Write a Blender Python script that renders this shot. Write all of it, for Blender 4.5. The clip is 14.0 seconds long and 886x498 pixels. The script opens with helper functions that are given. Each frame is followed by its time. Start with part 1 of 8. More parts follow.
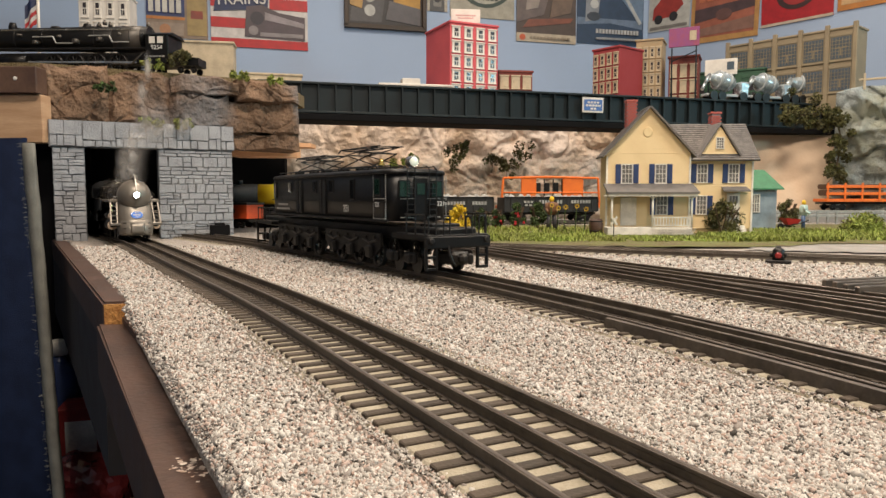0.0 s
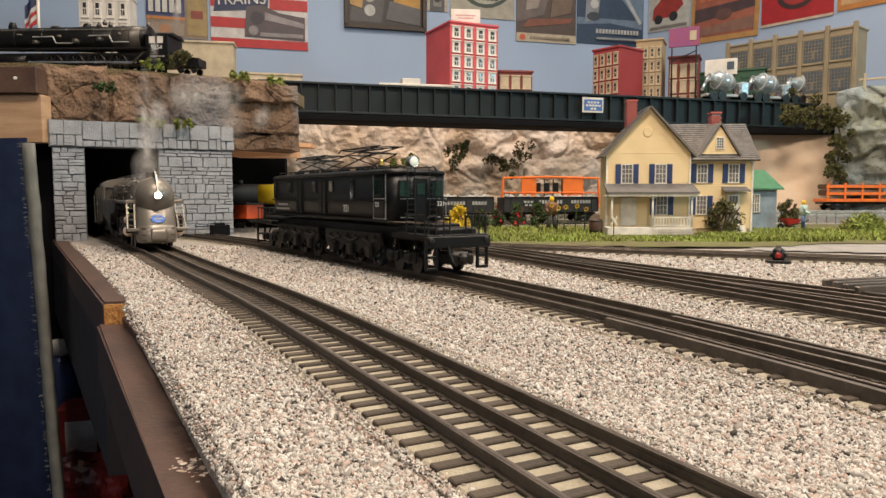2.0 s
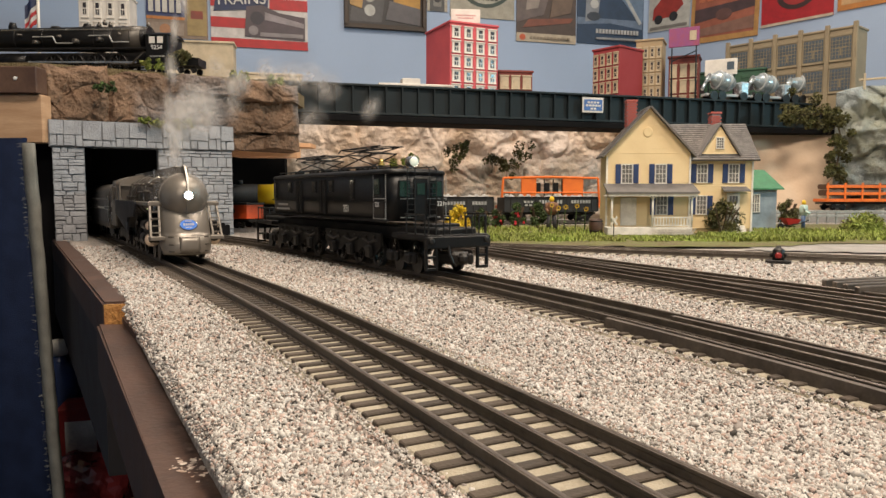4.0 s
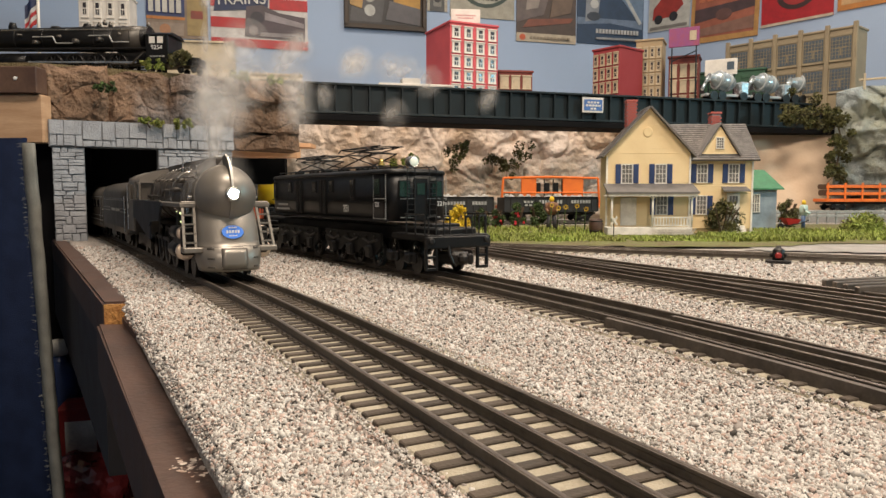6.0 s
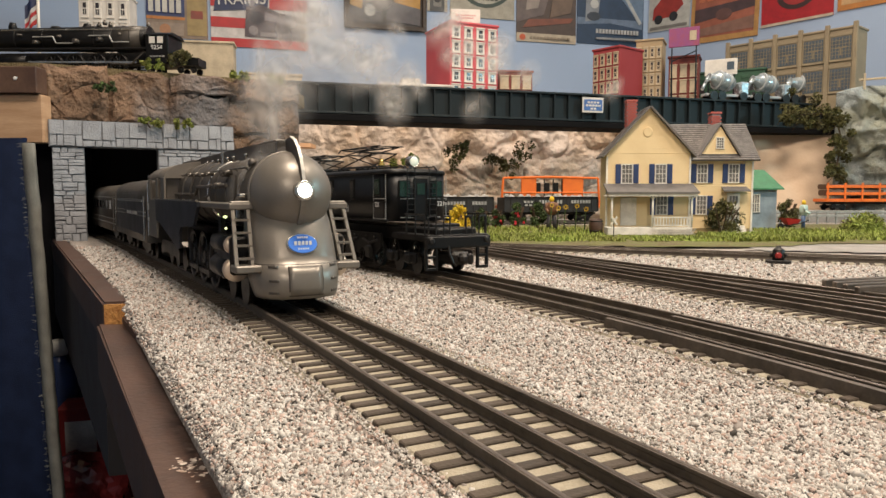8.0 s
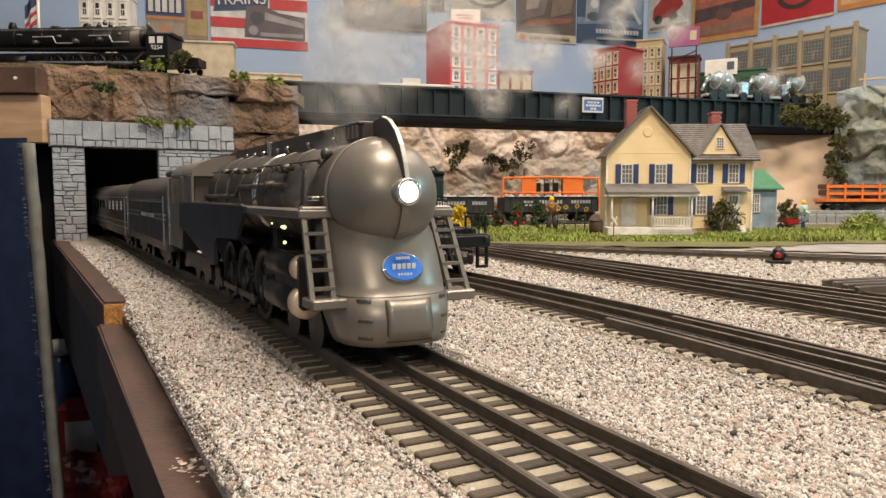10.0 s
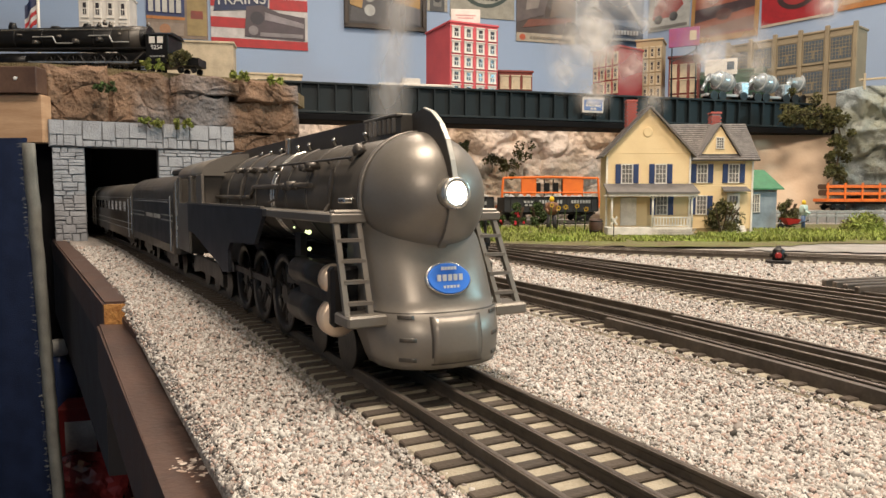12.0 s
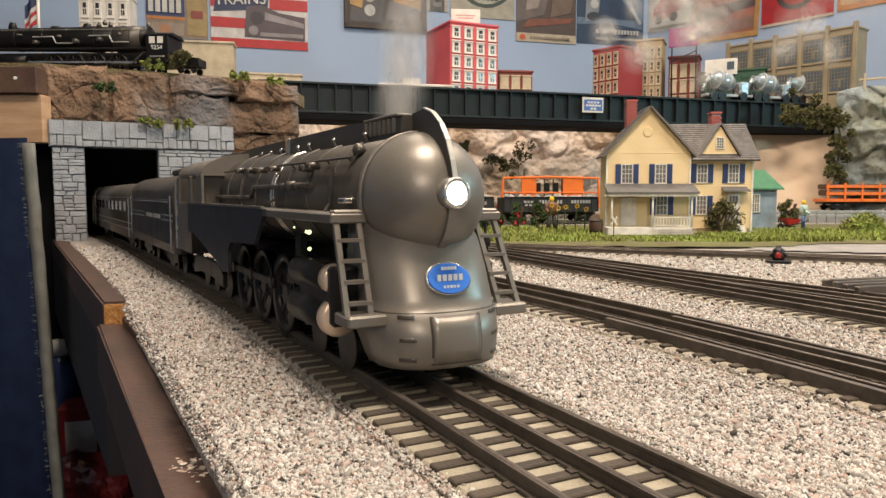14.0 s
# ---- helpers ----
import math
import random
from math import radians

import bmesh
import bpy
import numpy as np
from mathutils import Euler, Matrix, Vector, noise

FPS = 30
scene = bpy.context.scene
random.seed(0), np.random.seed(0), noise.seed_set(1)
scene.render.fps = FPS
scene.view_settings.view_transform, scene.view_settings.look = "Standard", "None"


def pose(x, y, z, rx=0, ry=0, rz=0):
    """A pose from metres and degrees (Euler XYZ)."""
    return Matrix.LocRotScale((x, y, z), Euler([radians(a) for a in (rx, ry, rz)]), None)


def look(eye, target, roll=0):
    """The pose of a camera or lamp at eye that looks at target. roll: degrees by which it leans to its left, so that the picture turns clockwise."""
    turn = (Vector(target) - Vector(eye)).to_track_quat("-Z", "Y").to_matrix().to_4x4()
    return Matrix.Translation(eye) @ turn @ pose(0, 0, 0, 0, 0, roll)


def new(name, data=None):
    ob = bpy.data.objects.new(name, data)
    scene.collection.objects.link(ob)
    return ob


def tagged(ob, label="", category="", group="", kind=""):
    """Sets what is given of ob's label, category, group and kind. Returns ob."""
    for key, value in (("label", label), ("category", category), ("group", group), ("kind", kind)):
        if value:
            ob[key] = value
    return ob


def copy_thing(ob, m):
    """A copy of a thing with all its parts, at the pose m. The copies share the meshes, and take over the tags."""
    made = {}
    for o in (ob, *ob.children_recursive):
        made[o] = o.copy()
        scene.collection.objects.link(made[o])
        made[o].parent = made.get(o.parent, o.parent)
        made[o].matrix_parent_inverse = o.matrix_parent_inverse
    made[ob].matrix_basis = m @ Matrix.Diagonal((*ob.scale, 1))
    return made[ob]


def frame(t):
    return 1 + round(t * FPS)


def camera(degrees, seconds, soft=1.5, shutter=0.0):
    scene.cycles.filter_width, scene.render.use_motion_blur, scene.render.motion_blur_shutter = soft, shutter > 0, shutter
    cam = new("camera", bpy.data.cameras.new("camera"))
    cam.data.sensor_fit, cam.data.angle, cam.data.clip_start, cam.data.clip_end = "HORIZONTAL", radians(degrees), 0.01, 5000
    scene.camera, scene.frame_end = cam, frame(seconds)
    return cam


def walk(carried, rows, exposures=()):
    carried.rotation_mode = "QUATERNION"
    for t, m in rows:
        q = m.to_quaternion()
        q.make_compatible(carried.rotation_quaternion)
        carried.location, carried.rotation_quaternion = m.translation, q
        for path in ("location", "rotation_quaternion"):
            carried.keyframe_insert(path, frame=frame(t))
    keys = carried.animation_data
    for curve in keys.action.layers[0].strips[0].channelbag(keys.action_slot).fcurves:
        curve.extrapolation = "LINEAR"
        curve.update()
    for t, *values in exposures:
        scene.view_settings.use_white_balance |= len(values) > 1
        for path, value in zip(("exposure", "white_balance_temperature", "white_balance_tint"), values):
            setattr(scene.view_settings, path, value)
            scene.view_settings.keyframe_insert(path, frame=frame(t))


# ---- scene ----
cam = camera(64.2, 14.0)
EYE = 0.057
walk(cam, [(0.0, pose(0, 0, EYE, 90 - 4.437, 0, 0)), (14.0, pose(0, 0, EYE, 90 - 4.437, 0, 0))],
     [(0.0, -0.01), (8.0, -0.01), (10.5, 0.10), (14.0, 0.11)])

# ---- light: a closed room with warm ceiling panels ----
world = bpy.data.worlds.new("world")
scene.world = world
world.use_nodes = True
world.node_tree.nodes["Background"].inputs[0].default_value = (0.9, 0.85, 0.8, 1)
world.node_tree.nodes["Background"].inputs[1].default_value = 0.02
scene.view_settings.exposure = 0.0


def area_lamp(name, eye, target, sx, sy, power, colour):
    data = bpy.data.lights.new(name, "AREA")
    data.shape, data.size, data.size_y, data.energy, data.color = "RECTANGLE", sx, sy, power, colour
    ob = new(name, data)
    ob.matrix_world = look(eye, target)
    return ob


CEILING = 1.35
WARM = (1.0, 0.835, 0.675)
area_lamp("ceiling_lamp", (0.12, 0.05, CEILING - 0.03), (0.12, 0.05, 0), 0.25, 0.25, 22, WARM)
area_lamp("ceiling_lamp", (0.75, 0.35, CEILING - 0.03), (0.75, 0.35, 0), 0.25, 0.25, 13, WARM)
area_lamp("ceiling_lamp", (-0.08, 1.12, CEILING - 0.03), (-0.08, 1.12, 0), 0.25, 0.25, 12.5, WARM)
area_lamp("ceiling_lamp", (0.95, 1.25, CEILING - 0.03), (0.95, 1.25, 0), 0.25, 0.25, 8, WARM)
area_lamp("wall_lamp", (0.12, -1.5, 0.95), (0.1, 0.6, 0.0), 0.3, 0.3, 11, WARM)
area_lamp("cool_wall_lamp", (1.95, 0.30, 0.62), (0.1, 0.25, 0.05), 0.22, 0.22, 9, (0.45, 0.88, 1.0))


# ---- materials ----
def mat(name, colour, rough=0.6, metal=0.0, second=None, scale=40.0, amount=0.5, grain=400.0, bump=0.15,
        coat=0.0, emit=0.0, alpha=1.0, glass=0.0, stretch=None, per_piece=0.0, spec=0.5, relief=0.001):
    m = bpy.data.materials.new(name)
    m.use_nodes = True
    nt = m.node_tree
    b = nt.nodes["Principled BSDF"]
    N, L = nt.nodes.new, nt.links.new
    second = second or tuple(c * 0.72 for c in colour)
    tc = N("ShaderNodeTexCoord")
    mp = N("ShaderNodeMapping")
    if stretch:
        mp.inputs["Scale"].default_value = stretch
    L(tc.outputs["Object"], mp.inputs[0])
    n1 = N("ShaderNodeTexNoise")
    n1.inputs["Scale"].default_value, n1.inputs["Detail"].default_value = scale, 5
    n2 = N("ShaderNodeTexNoise")
    n2.inputs["Scale"].default_value, n2.inputs["Detail"].default_value = grain, 3
    L(mp.outputs[0], n1.inputs[0]), L(mp.outputs[0], n2.inputs[0])
    ramp = N("ShaderNodeValToRGB")
    ramp.color_ramp.elements[0].position, ramp.color_ramp.elements[1].position = 0.5 - 0.3 * amount, 0.5 + 0.3 * amount
    ramp.color_ramp.elements[0].color, ramp.color_ramp.elements[1].color = (*second, 1), (*colour, 1)
    mix = N("ShaderNodeMath")
    mix.operation = "MULTIPLY_ADD"
    mix.inputs[1].default_value, mix.inputs[2].default_value = 0.35, -0.17
    L(n2.outputs[0], mix.inputs[0])
    add = N("ShaderNodeMath")
    L(n1.outputs[0], add.inputs[0]), L(mix.outputs[0], add.inputs[1]), L(add.outputs[0], ramp.inputs[0])
    out = ramp.outputs[0]
    if per_piece:
        info = N("ShaderNodeObjectInfo")
        geo = N("ShaderNodeNewGeometry")
        s = N("ShaderNodeMath")
        L(info.outputs["Random"], s.inputs[0]), L(geo.outputs["Random Per Island"], s.inputs[1])
        fr = N("ShaderNodeMath")
        fr.operation = "FRACT"
        L(s.outputs[0], fr.inputs[0])
        hsv = N("ShaderNodeHueSaturation")
        mr = N("ShaderNodeMapRange")
        mr.inputs["To Min"].default_value, mr.inputs["To Max"].default_value = 1 - per_piece, 1 + per_piece
        L(fr.outputs[0], mr.inputs[0]), L(mr.outputs[0], hsv.inputs["Value"]), L(out, hsv.inputs["Color"])
        out = hsv.outputs[0]
    L(out, b.inputs["Base Color"])
    rr = N("ShaderNodeMapRange")
    rr.inputs["To Min"].default_value, rr.inputs["To Max"].default_value = max(0.02, rough - 0.12), min(1, rough + 0.12)
    L(n1.outputs[0], rr.inputs[0]), L(rr.outputs[0], b.inputs["Roughness"])
    b.inputs["Metallic"].default_value = metal
    b.inputs["Specular IOR Level"].default_value = spec
    b.inputs["Coat Weight"].default_value = coat
    b.inputs["Transmission Weight"].default_value = glass
    b.inputs["Alpha"].default_value = alpha
    if emit:
        b.inputs["Emission Color"].default_value = (*colour, 1)
        b.inputs["Emission Strength"].default_value = emit
    if bump:
        bp = N("ShaderNodeBump")
        bp.inputs["Strength"].default_value, bp.inputs["Distance"].default_value = bump, relief
        L(n2.outputs[0], bp.inputs["Height"]), L(bp.outputs[0], b.inputs["Normal"])
    return m


def rock_mat(name, dark, mid, light, scale=22.0, stain=None):
    """Rock with veins and stains at two scales and a strong fine relief."""
    m = mat(name, mid, 0.9, 0, dark, scale, 0.9, scale * 9, 0.9, relief=0.005, spec=0.25)
    nt = m.node_tree
    N, L = nt.nodes.new, nt.links.new
    ramp = [n for n in nt.nodes if n.type == "VALTORGB"][0]
    e = ramp.color_ramp.elements.new(0.78)
    e.color = (*light, 1)
    if stain:
        tc = N("ShaderNodeTexCoord")
        n = N("ShaderNodeTexNoise")
        n.inputs["Scale"].default_value, n.inputs["Detail"].default_value = scale * 0.4, 6
        L(tc.outputs["Object"], n.inputs[0])
        r2 = N("ShaderNodeValToRGB")
        r2.color_ramp.elements[0].position, r2.color_ramp.elements[1].position = 0.46, 0.64
        mx = N("ShaderNodeMix")
        mx.data_type = "RGBA"
        L(n.outputs[0], r2.inputs[0]), L(r2.outputs[0], mx.inputs[0])
        L(ramp.outputs[0], mx.inputs[6])
        mx.inputs[7].default_value = (*stain, 1)
        L(mx.outputs[2], nt.nodes["Principled BSDF"].inputs["Base Color"])
    return m


M = dict(
    wall=mat("blue_wall_paint", (0.31, 0.395, 0.54), 0.85, second=(0.285, 0.365, 0.50), scale=4, grain=300, bump=0.1),
    ceiling=mat("white_ceiling_paint", (0.78, 0.76, 0.72), 0.9, scale=5),
    floor=mat("dark_carpet", (0.06, 0.06, 0.07), 0.95, scale=20, bump=0.4),
    ballast=mat("ballast_bed", (0.44, 0.40, 0.36), 0.95, second=(0.17, 0.145, 0.13), scale=420, amount=0.8, grain=900, bump=0.9),
    stone=mat("ballast_stone", (0.50, 0.455, 0.41), 0.9, second=(0.36, 0.305, 0.27), scale=90, amount=0.8, grain=1500, bump=0.3, per_piece=0.55),
    dirt=mat("grey_road_dirt", (0.30, 0.28, 0.26), 0.95, scale=30, grain=600, bump=0.4),
    tie=mat("brown_tie_plastic", (0.060, 0.046, 0.034), 0.8, second=(0.034, 0.026, 0.019), scale=120, grain=900, bump=0.3, per_piece=0.25),
    infill=mat("glued_ballast_fines", (0.36, 0.33, 0.26), 0.95, second=(0.25, 0.22, 0.16), scale=160, amount=0.8, grain=1400, bump=0.6),
    rail=mat("dark_rail_steel", (0.110, 0.090, 0.072), 0.6, 0.2, second=(0.062, 0.050, 0.040), scale=90, grain=700),
    railtop=mat("worn_rail_head", (0.16, 0.135, 0.115), 0.4, 0.7, scale=60, grain=900),
    board=mat("brown_painted_board", (0.070, 0.037, 0.026), 0.55, second=(0.040, 0.022, 0.016), scale=45, grain=500, bump=0.25),
    darkside=mat("black_brown_side", (0.018, 0.012, 0.011), 0.6, second=(0.010, 0.008, 0.008), scale=30, grain=300, bump=0.2),
    chip=mat("raw_chipboard", (0.62, 0.33, 0.10), 0.9, second=(0.30, 0.12, 0.03), scale=260, amount=0.8, grain=900, bump=0.6),
    lumber=mat("tan_lumber", (0.50, 0.33, 0.20), 0.8, second=(0.38, 0.23, 0.13), scale=14, grain=140, bump=0.2, stretch=(1, 1, 9)),
    darkwood=mat("dark_brown_wood", (0.10, 0.055, 0.035), 0.6, second=(0.06, 0.03, 0.02), scale=30, grain=300),
    ply=mat("orange_plywood", (0.72, 0.42, 0.24), 0.8, second=(0.62, 0.34, 0.18), scale=20, grain=200),
    curtain=mat("navy_cloth", (0.008, 0.013, 0.032), 0.95, scale=60, grain=1200, bump=0.4, spec=0.05),
    fray=mat("grey_frayed_tape", (0.17, 0.17, 0.15), 0.95, scale=70, grain=900, bump=0.4),
    # also paints in the darkness inside the tunnel and under the table
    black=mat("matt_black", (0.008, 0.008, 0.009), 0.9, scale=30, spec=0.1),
    mortar=mat("grey_mortar", (0.20, 0.21, 0.225), 0.95, scale=120, grain=800, bump=0.5),
    block=mat("blue_grey_portal_stone", (0.39, 0.41, 0.44), 0.95, second=(0.29, 0.30, 0.32), scale=70, amount=0.9, grain=520, bump=0.7, per_piece=0.09, relief=0.002, spec=0.2),
    rock=rock_mat("brown_rock", (0.07, 0.045, 0.03), (0.25, 0.16, 0.105), (0.38, 0.28, 0.19), 26, (0.16, 0.15, 0.15)),
    cliff=rock_mat("tan_cliff", (0.26, 0.18, 0.12), (0.76, 0.58, 0.42), (0.85, 0.74, 0.60), 14, (0.60, 0.52, 0.46)),
    greyrock=rock_mat("blue_grey_rock", (0.13, 0.15, 0.15), (0.44, 0.49, 0.49), (0.78, 0.80, 0.76), 38, (0.30, 0.31, 0.25)),
    girder=mat("dark_green_girder", (0.013, 0.022, 0.026), 0.55, second=(0.007, 0.011, 0.013), scale=30, amount=0.8, grain=400, spec=0.3),
    grass=mat("grass_blades", (0.25, 0.33, 0.06), 0.9, second=(0.17, 0.17, 0.04), scale=18, amount=0.8, per_piece=0.45, bump=0),
    turf=mat("green_turf", (0.15, 0.17, 0.045), 0.95, second=(0.13, 0.095, 0.05), scale=26, amount=0.7, grain=420, bump=0.9, relief=0.004),
    earth=mat("brown_earth", (0.22, 0.16, 0.09), 0.95, second=(0.12, 0.10, 0.04), scale=40, amount=0.8, grain=500, bump=0.9, relief=0.004),
    leaf=mat("dark_leaf", (0.05, 0.085, 0.02), 0.85, second=(0.03, 0.05, 0.012), scale=60, per_piece=0.5, bump=0),
    olive=mat("olive_leaf", (0.10, 0.10, 0.03), 0.85, second=(0.07, 0.06, 0.02), scale=60, per_piece=0.5, bump=0),
    bark=mat("bark", (0.10, 0.065, 0.04), 0.9, scale=200, bump=0.6),
)


def stone_mix():
    """Crushed stone: mostly grey, some pinkish, some pale, a few dark pieces."""
    m = mat("crushed_stone", (0.5, 0.46, 0.42), 0.92, grain=1500, bump=0.3, spec=0.2)
    nt = m.node_tree
    N, L = nt.nodes.new, nt.links.new
    geo, ramp = N("ShaderNodeNewGeometry"), N("ShaderNodeValToRGB")
    ramp.color_ramp.interpolation = "CONSTANT"
    e = ramp.color_ramp.elements
    e[0].position, e[0].color = 0.0, (0.06, 0.055, 0.05, 1)
    e[1].position, e[1].color = 0.06, (0.25, 0.225, 0.205, 1)
    for pos, col in ((0.24, (0.40, 0.315, 0.275)), (0.38, (0.39, 0.37, 0.34)), (0.60, (0.45, 0.43, 0.40)), (0.82, (0.53, 0.51, 0.48)), (0.95, (0.32, 0.235, 0.195))):
        x = e.new(pos)
        x.color = (*col, 1)
    L(geo.outputs["Random Per Island"], ramp.inputs[0])
    L(ramp.outputs[0], nt.nodes["Principled BSDF"].inputs["Base Color"])
    return m


M["stone"] = stone_mix()


# ---- mesh helpers ----
def box(bm, c, s, bev=0.0, m=None):
    r = bmesh.ops.create_cube(bm, size=1.0)
    vs = r["verts"]
    for v in vs:
        v.co = Vector((v.co.x * s[0] + c[0], v.co.y * s[1] + c[1], v.co.z * s[2] + c[2]))
    if bev:
        es = list({e for v in vs for e in v.link_edges})
        g = bmesh.ops.bevel(bm, geom=es, offset=bev, segments=1, affect="EDGES", clamp_overlap=True)
        vs = list({v for f in g["faces"] for v in f.verts} | {v for v in vs if v.is_valid})
    if m is not None:
        bmesh.ops.transform(bm, matrix=m, verts=vs)
    return vs


def cyl(bm, p0, p1, r0, r1=None, n=14, caps=True):
    p0, p1 = Vector(p0), Vector(p1)
    r1 = r0 if r1 is None else r1
    d = (p1 - p0).normalized()
    a = d.orthogonal().normalized()
    b = d.cross(a)
    rings = []
    for p, r in ((p0, r0), (p1, r1)):
        rings.append([bm.verts.new(p + r * (math.cos(2 * math.pi * i / n) * a + math.sin(2 * math.pi * i / n) * b)) for i in range(n)])
    for i in range(n):
        bm.faces.new((rings[0][i], rings[0][(i + 1) % n], rings[1][(i + 1) % n], rings[1][i])).smooth = n > 6
    if caps:
        bm.faces.new(list(reversed(rings[0])))
        bm.faces.new(rings[1])


def tube(bm, pts, r, n=6):
    for p, q in zip(pts, pts[1:]):
        cyl(bm, p, q, r, r, n)


def lathe(bm, origin, axis, profile, n=24):
    """A turned shape: profile of (distance along the axis, radius)."""
    o, d = Vector(origin), Vector(axis).normalized()
    a = d.orthogonal().normalized()
    b = d.cross(a)
    rings = []
    for s, r in profile:
        rings.append([bm.verts.new(o + s * d + max(r, 1e-5) * (math.cos(2 * math.pi * i / n) * a + math.sin(2 * math.pi * i / n) * b)) for i in range(n)])
    for p, q in zip(rings, rings[1:]):
        for i in range(n):
            bm.faces.new((p[i], p[(i + 1) % n], q[(i + 1) % n], q[i])).smooth = True
    bm.faces.new(list(reversed(rings[0])))
    bm.faces.new(rings[-1])


def prism(bm, poly, axis, lo, hi):
    """A polygon of two coordinates drawn out along x, y or z from lo to hi."""
    def at(p, h):
        return {"x": (h, p[0], p[1]), "y": (p[0], h, p[1]), "z": (p[0], p[1], h)}[axis]
    A = [bm.verts.new(at(p, lo)) for p in poly]
    B = [bm.verts.new(at(p, hi)) for p in poly]
    k = len(poly)
    for i in range(k):
        bm.faces.new((A[i], A[(i + 1) % k], B[(i + 1) % k], B[i]))
    bm.faces.new(list(reversed(A)))
    bm.faces.new(B)
    return A + B


def loft(bm, rings, closed=True, smooth=True, caps=True):
    R = [[bm.verts.new(p) for p in ring] for ring in rings]
    k = len(R[0])
    for p, q in zip(R, R[1:]):
        for i in range(k if closed else k - 1):
            bm.faces.new((p[i], p[(i + 1) % k], q[(i + 1) % k], q[i])).smooth = smooth
    if caps and closed:
        bm.faces.new(list(reversed(R[0])))
        bm.faces.new(R[-1])
    return R


def mesh(bm, name, material, smooth_angle=None):
    bmesh.ops.recalc_face_normals(bm, faces=bm.faces)
    me = bpy.data.meshes.new(name)
    bm.to_mesh(me)
    bm.free()
    for m in material if isinstance(material, (list, tuple)) else [material]:
        me.materials.append(m)
    return me


def part(name, bm, material, parent=None, label=""):
    ob = new(name, mesh(bm, name, material))
    if parent is not None:
        ob.parent = parent
    return tagged(ob, label) if label else ob


def thing(name, m, label, category, group="", kind=""):
    ob = new(name)
    ob.empty_display_size = 0.01
    ob.matrix_world = m
    return tagged(ob, label, category, group, kind)


def solid(name, bm, material, label, category, kind="", m=None):
    ob = part(name, bm, material)
    if m is not None:
        ob.matrix_world = m
    return tagged(ob, label, category, "", kind)


def from_arrays(name, verts, faces, material):
    me = bpy.data.meshes.new(name)
    me.from_pydata(verts.tolist() if hasattr(verts, "tolist") else verts, [], faces.tolist() if hasattr(faces, "tolist") else faces)
    me.materials.append(material)
    return new(name, me)


def BM():
    return bmesh.new()


def writing(name, words, size, m, material, parent=None):
    cu = bpy.data.curves.new(name, "FONT")
    cu.body, cu.size, cu.align_x, cu.align_y, cu.extrude = words, size, "CENTER", "CENTER", 0.00008
    tmp = bpy.data.objects.new(name, cu)
    scene.collection.objects.link(tmp)
    dg = bpy.context.evaluated_depsgraph_get()
    me = bpy.data.meshes.new_from_object(tmp.evaluated_get(dg))
    bpy.data.objects.remove(tmp)
    me.materials.clear()
    me.materials.append(material)
    ob = new(name, me)
    if parent is not None:
        ob.parent = parent
    ob.matrix_local = m
    return ob


# ---- plan: the lines that the tracks follow, x as a function of y ----
def hump(y):
    return 0.0024 * math.exp(-((y - 0.31) / 0.13) ** 2)


def line_1(y):
    return 0.09511 - 0.51507 * y - 0.0546 * y * y


def along(line, y, dy=0.004):
    """Unit direction away from the camera along a track line."""
    v = Vector((line(y + dy) - line(y - dy), 2 * dy, 0))
    return v.normalized()


def line_2(y):
    return 0.1913 - 0.275 * y - 0.321 * y * y


def line_3(y):
    return 0.3175 - 0.43 * y


def line_4(y):
    return 0.3866 - 0.52 * y


def line_5(y):
    return 1.447 - 1.967 * y


RAIL = 0.007


def march(line, y0, step, count):
    """Places at equal steps along a line."""
    out, y = [], y0
    for _ in range(count):
        out.append(y)
        y += step * along(line, y).y
    return out
# ---- room shell ----
def edge_x(y):
    """The table's front edge, behind the brown board."""
    return -0.043 - 0.591 * (y - 0.1527)


BACK = 0.29          # the back wall runs away to the right by this slope


def back_wall_y(x):
    return 2.1 + BACK * x


def slab(name, a, b, z0, z1, thick, material, label):
    """A wall from plan point a to b, with its thickness on the left of that way."""
    a, b = Vector((*a, 0)), Vector((*b, 0))
    n = Vector((-(b - a).y, (b - a).x, 0)).normalized() * thick
    bm = BM()
    prism(bm, [p.to_2d() for p in (a, b, b + n, a + n)], "z", z0, z1)
    return solid(name, bm, material, label, "wall", "structure")


CORNER = (0.65, 2.2885)
slab("wall_back", (CORNER[0] + 0.02, back_wall_y(CORNER[0] + 0.02)), (-2.2, back_wall_y(-2.2)), -1.0, CEILING, -0.06, M["wall"], "plain light blue painted room wall with posters")
slab("wall_side", (2.6, 2.2885 - 1.258 * 1.95), (CORNER[0] - 0.01, CORNER[1] + 0.0126), -1.0, CEILING, -0.06, M["wall"], "plain light blue painted side wall with posters")
slab("wall_front", (-2.2, -1.6), (2.66, -1.6), -1.0, CEILING, -0.06, M["wall"], "plain light blue painted room wall")
slab("wall_near", (-2.2, 1.46), (-2.2, -1.6), -1.0, CEILING, -0.06, M["wall"], "plain light blue painted room wall")
slab("wall_far", (2.62, -1.6), (2.62, -0.15), -1.0, CEILING, -0.06, M["wall"], "plain light blue painted room wall")
bm = BM()
box(bm, (0.2, 0.5, -1.03), (5.2, 4.6, 0.06))
solid("floor", bm, M["floor"], "dark carpeted room floor under the layout table", "floor", "structure")
bm = BM()
box(bm, (0.2, 0.5, CEILING + 0.03), (5.2, 4.6, 0.06))
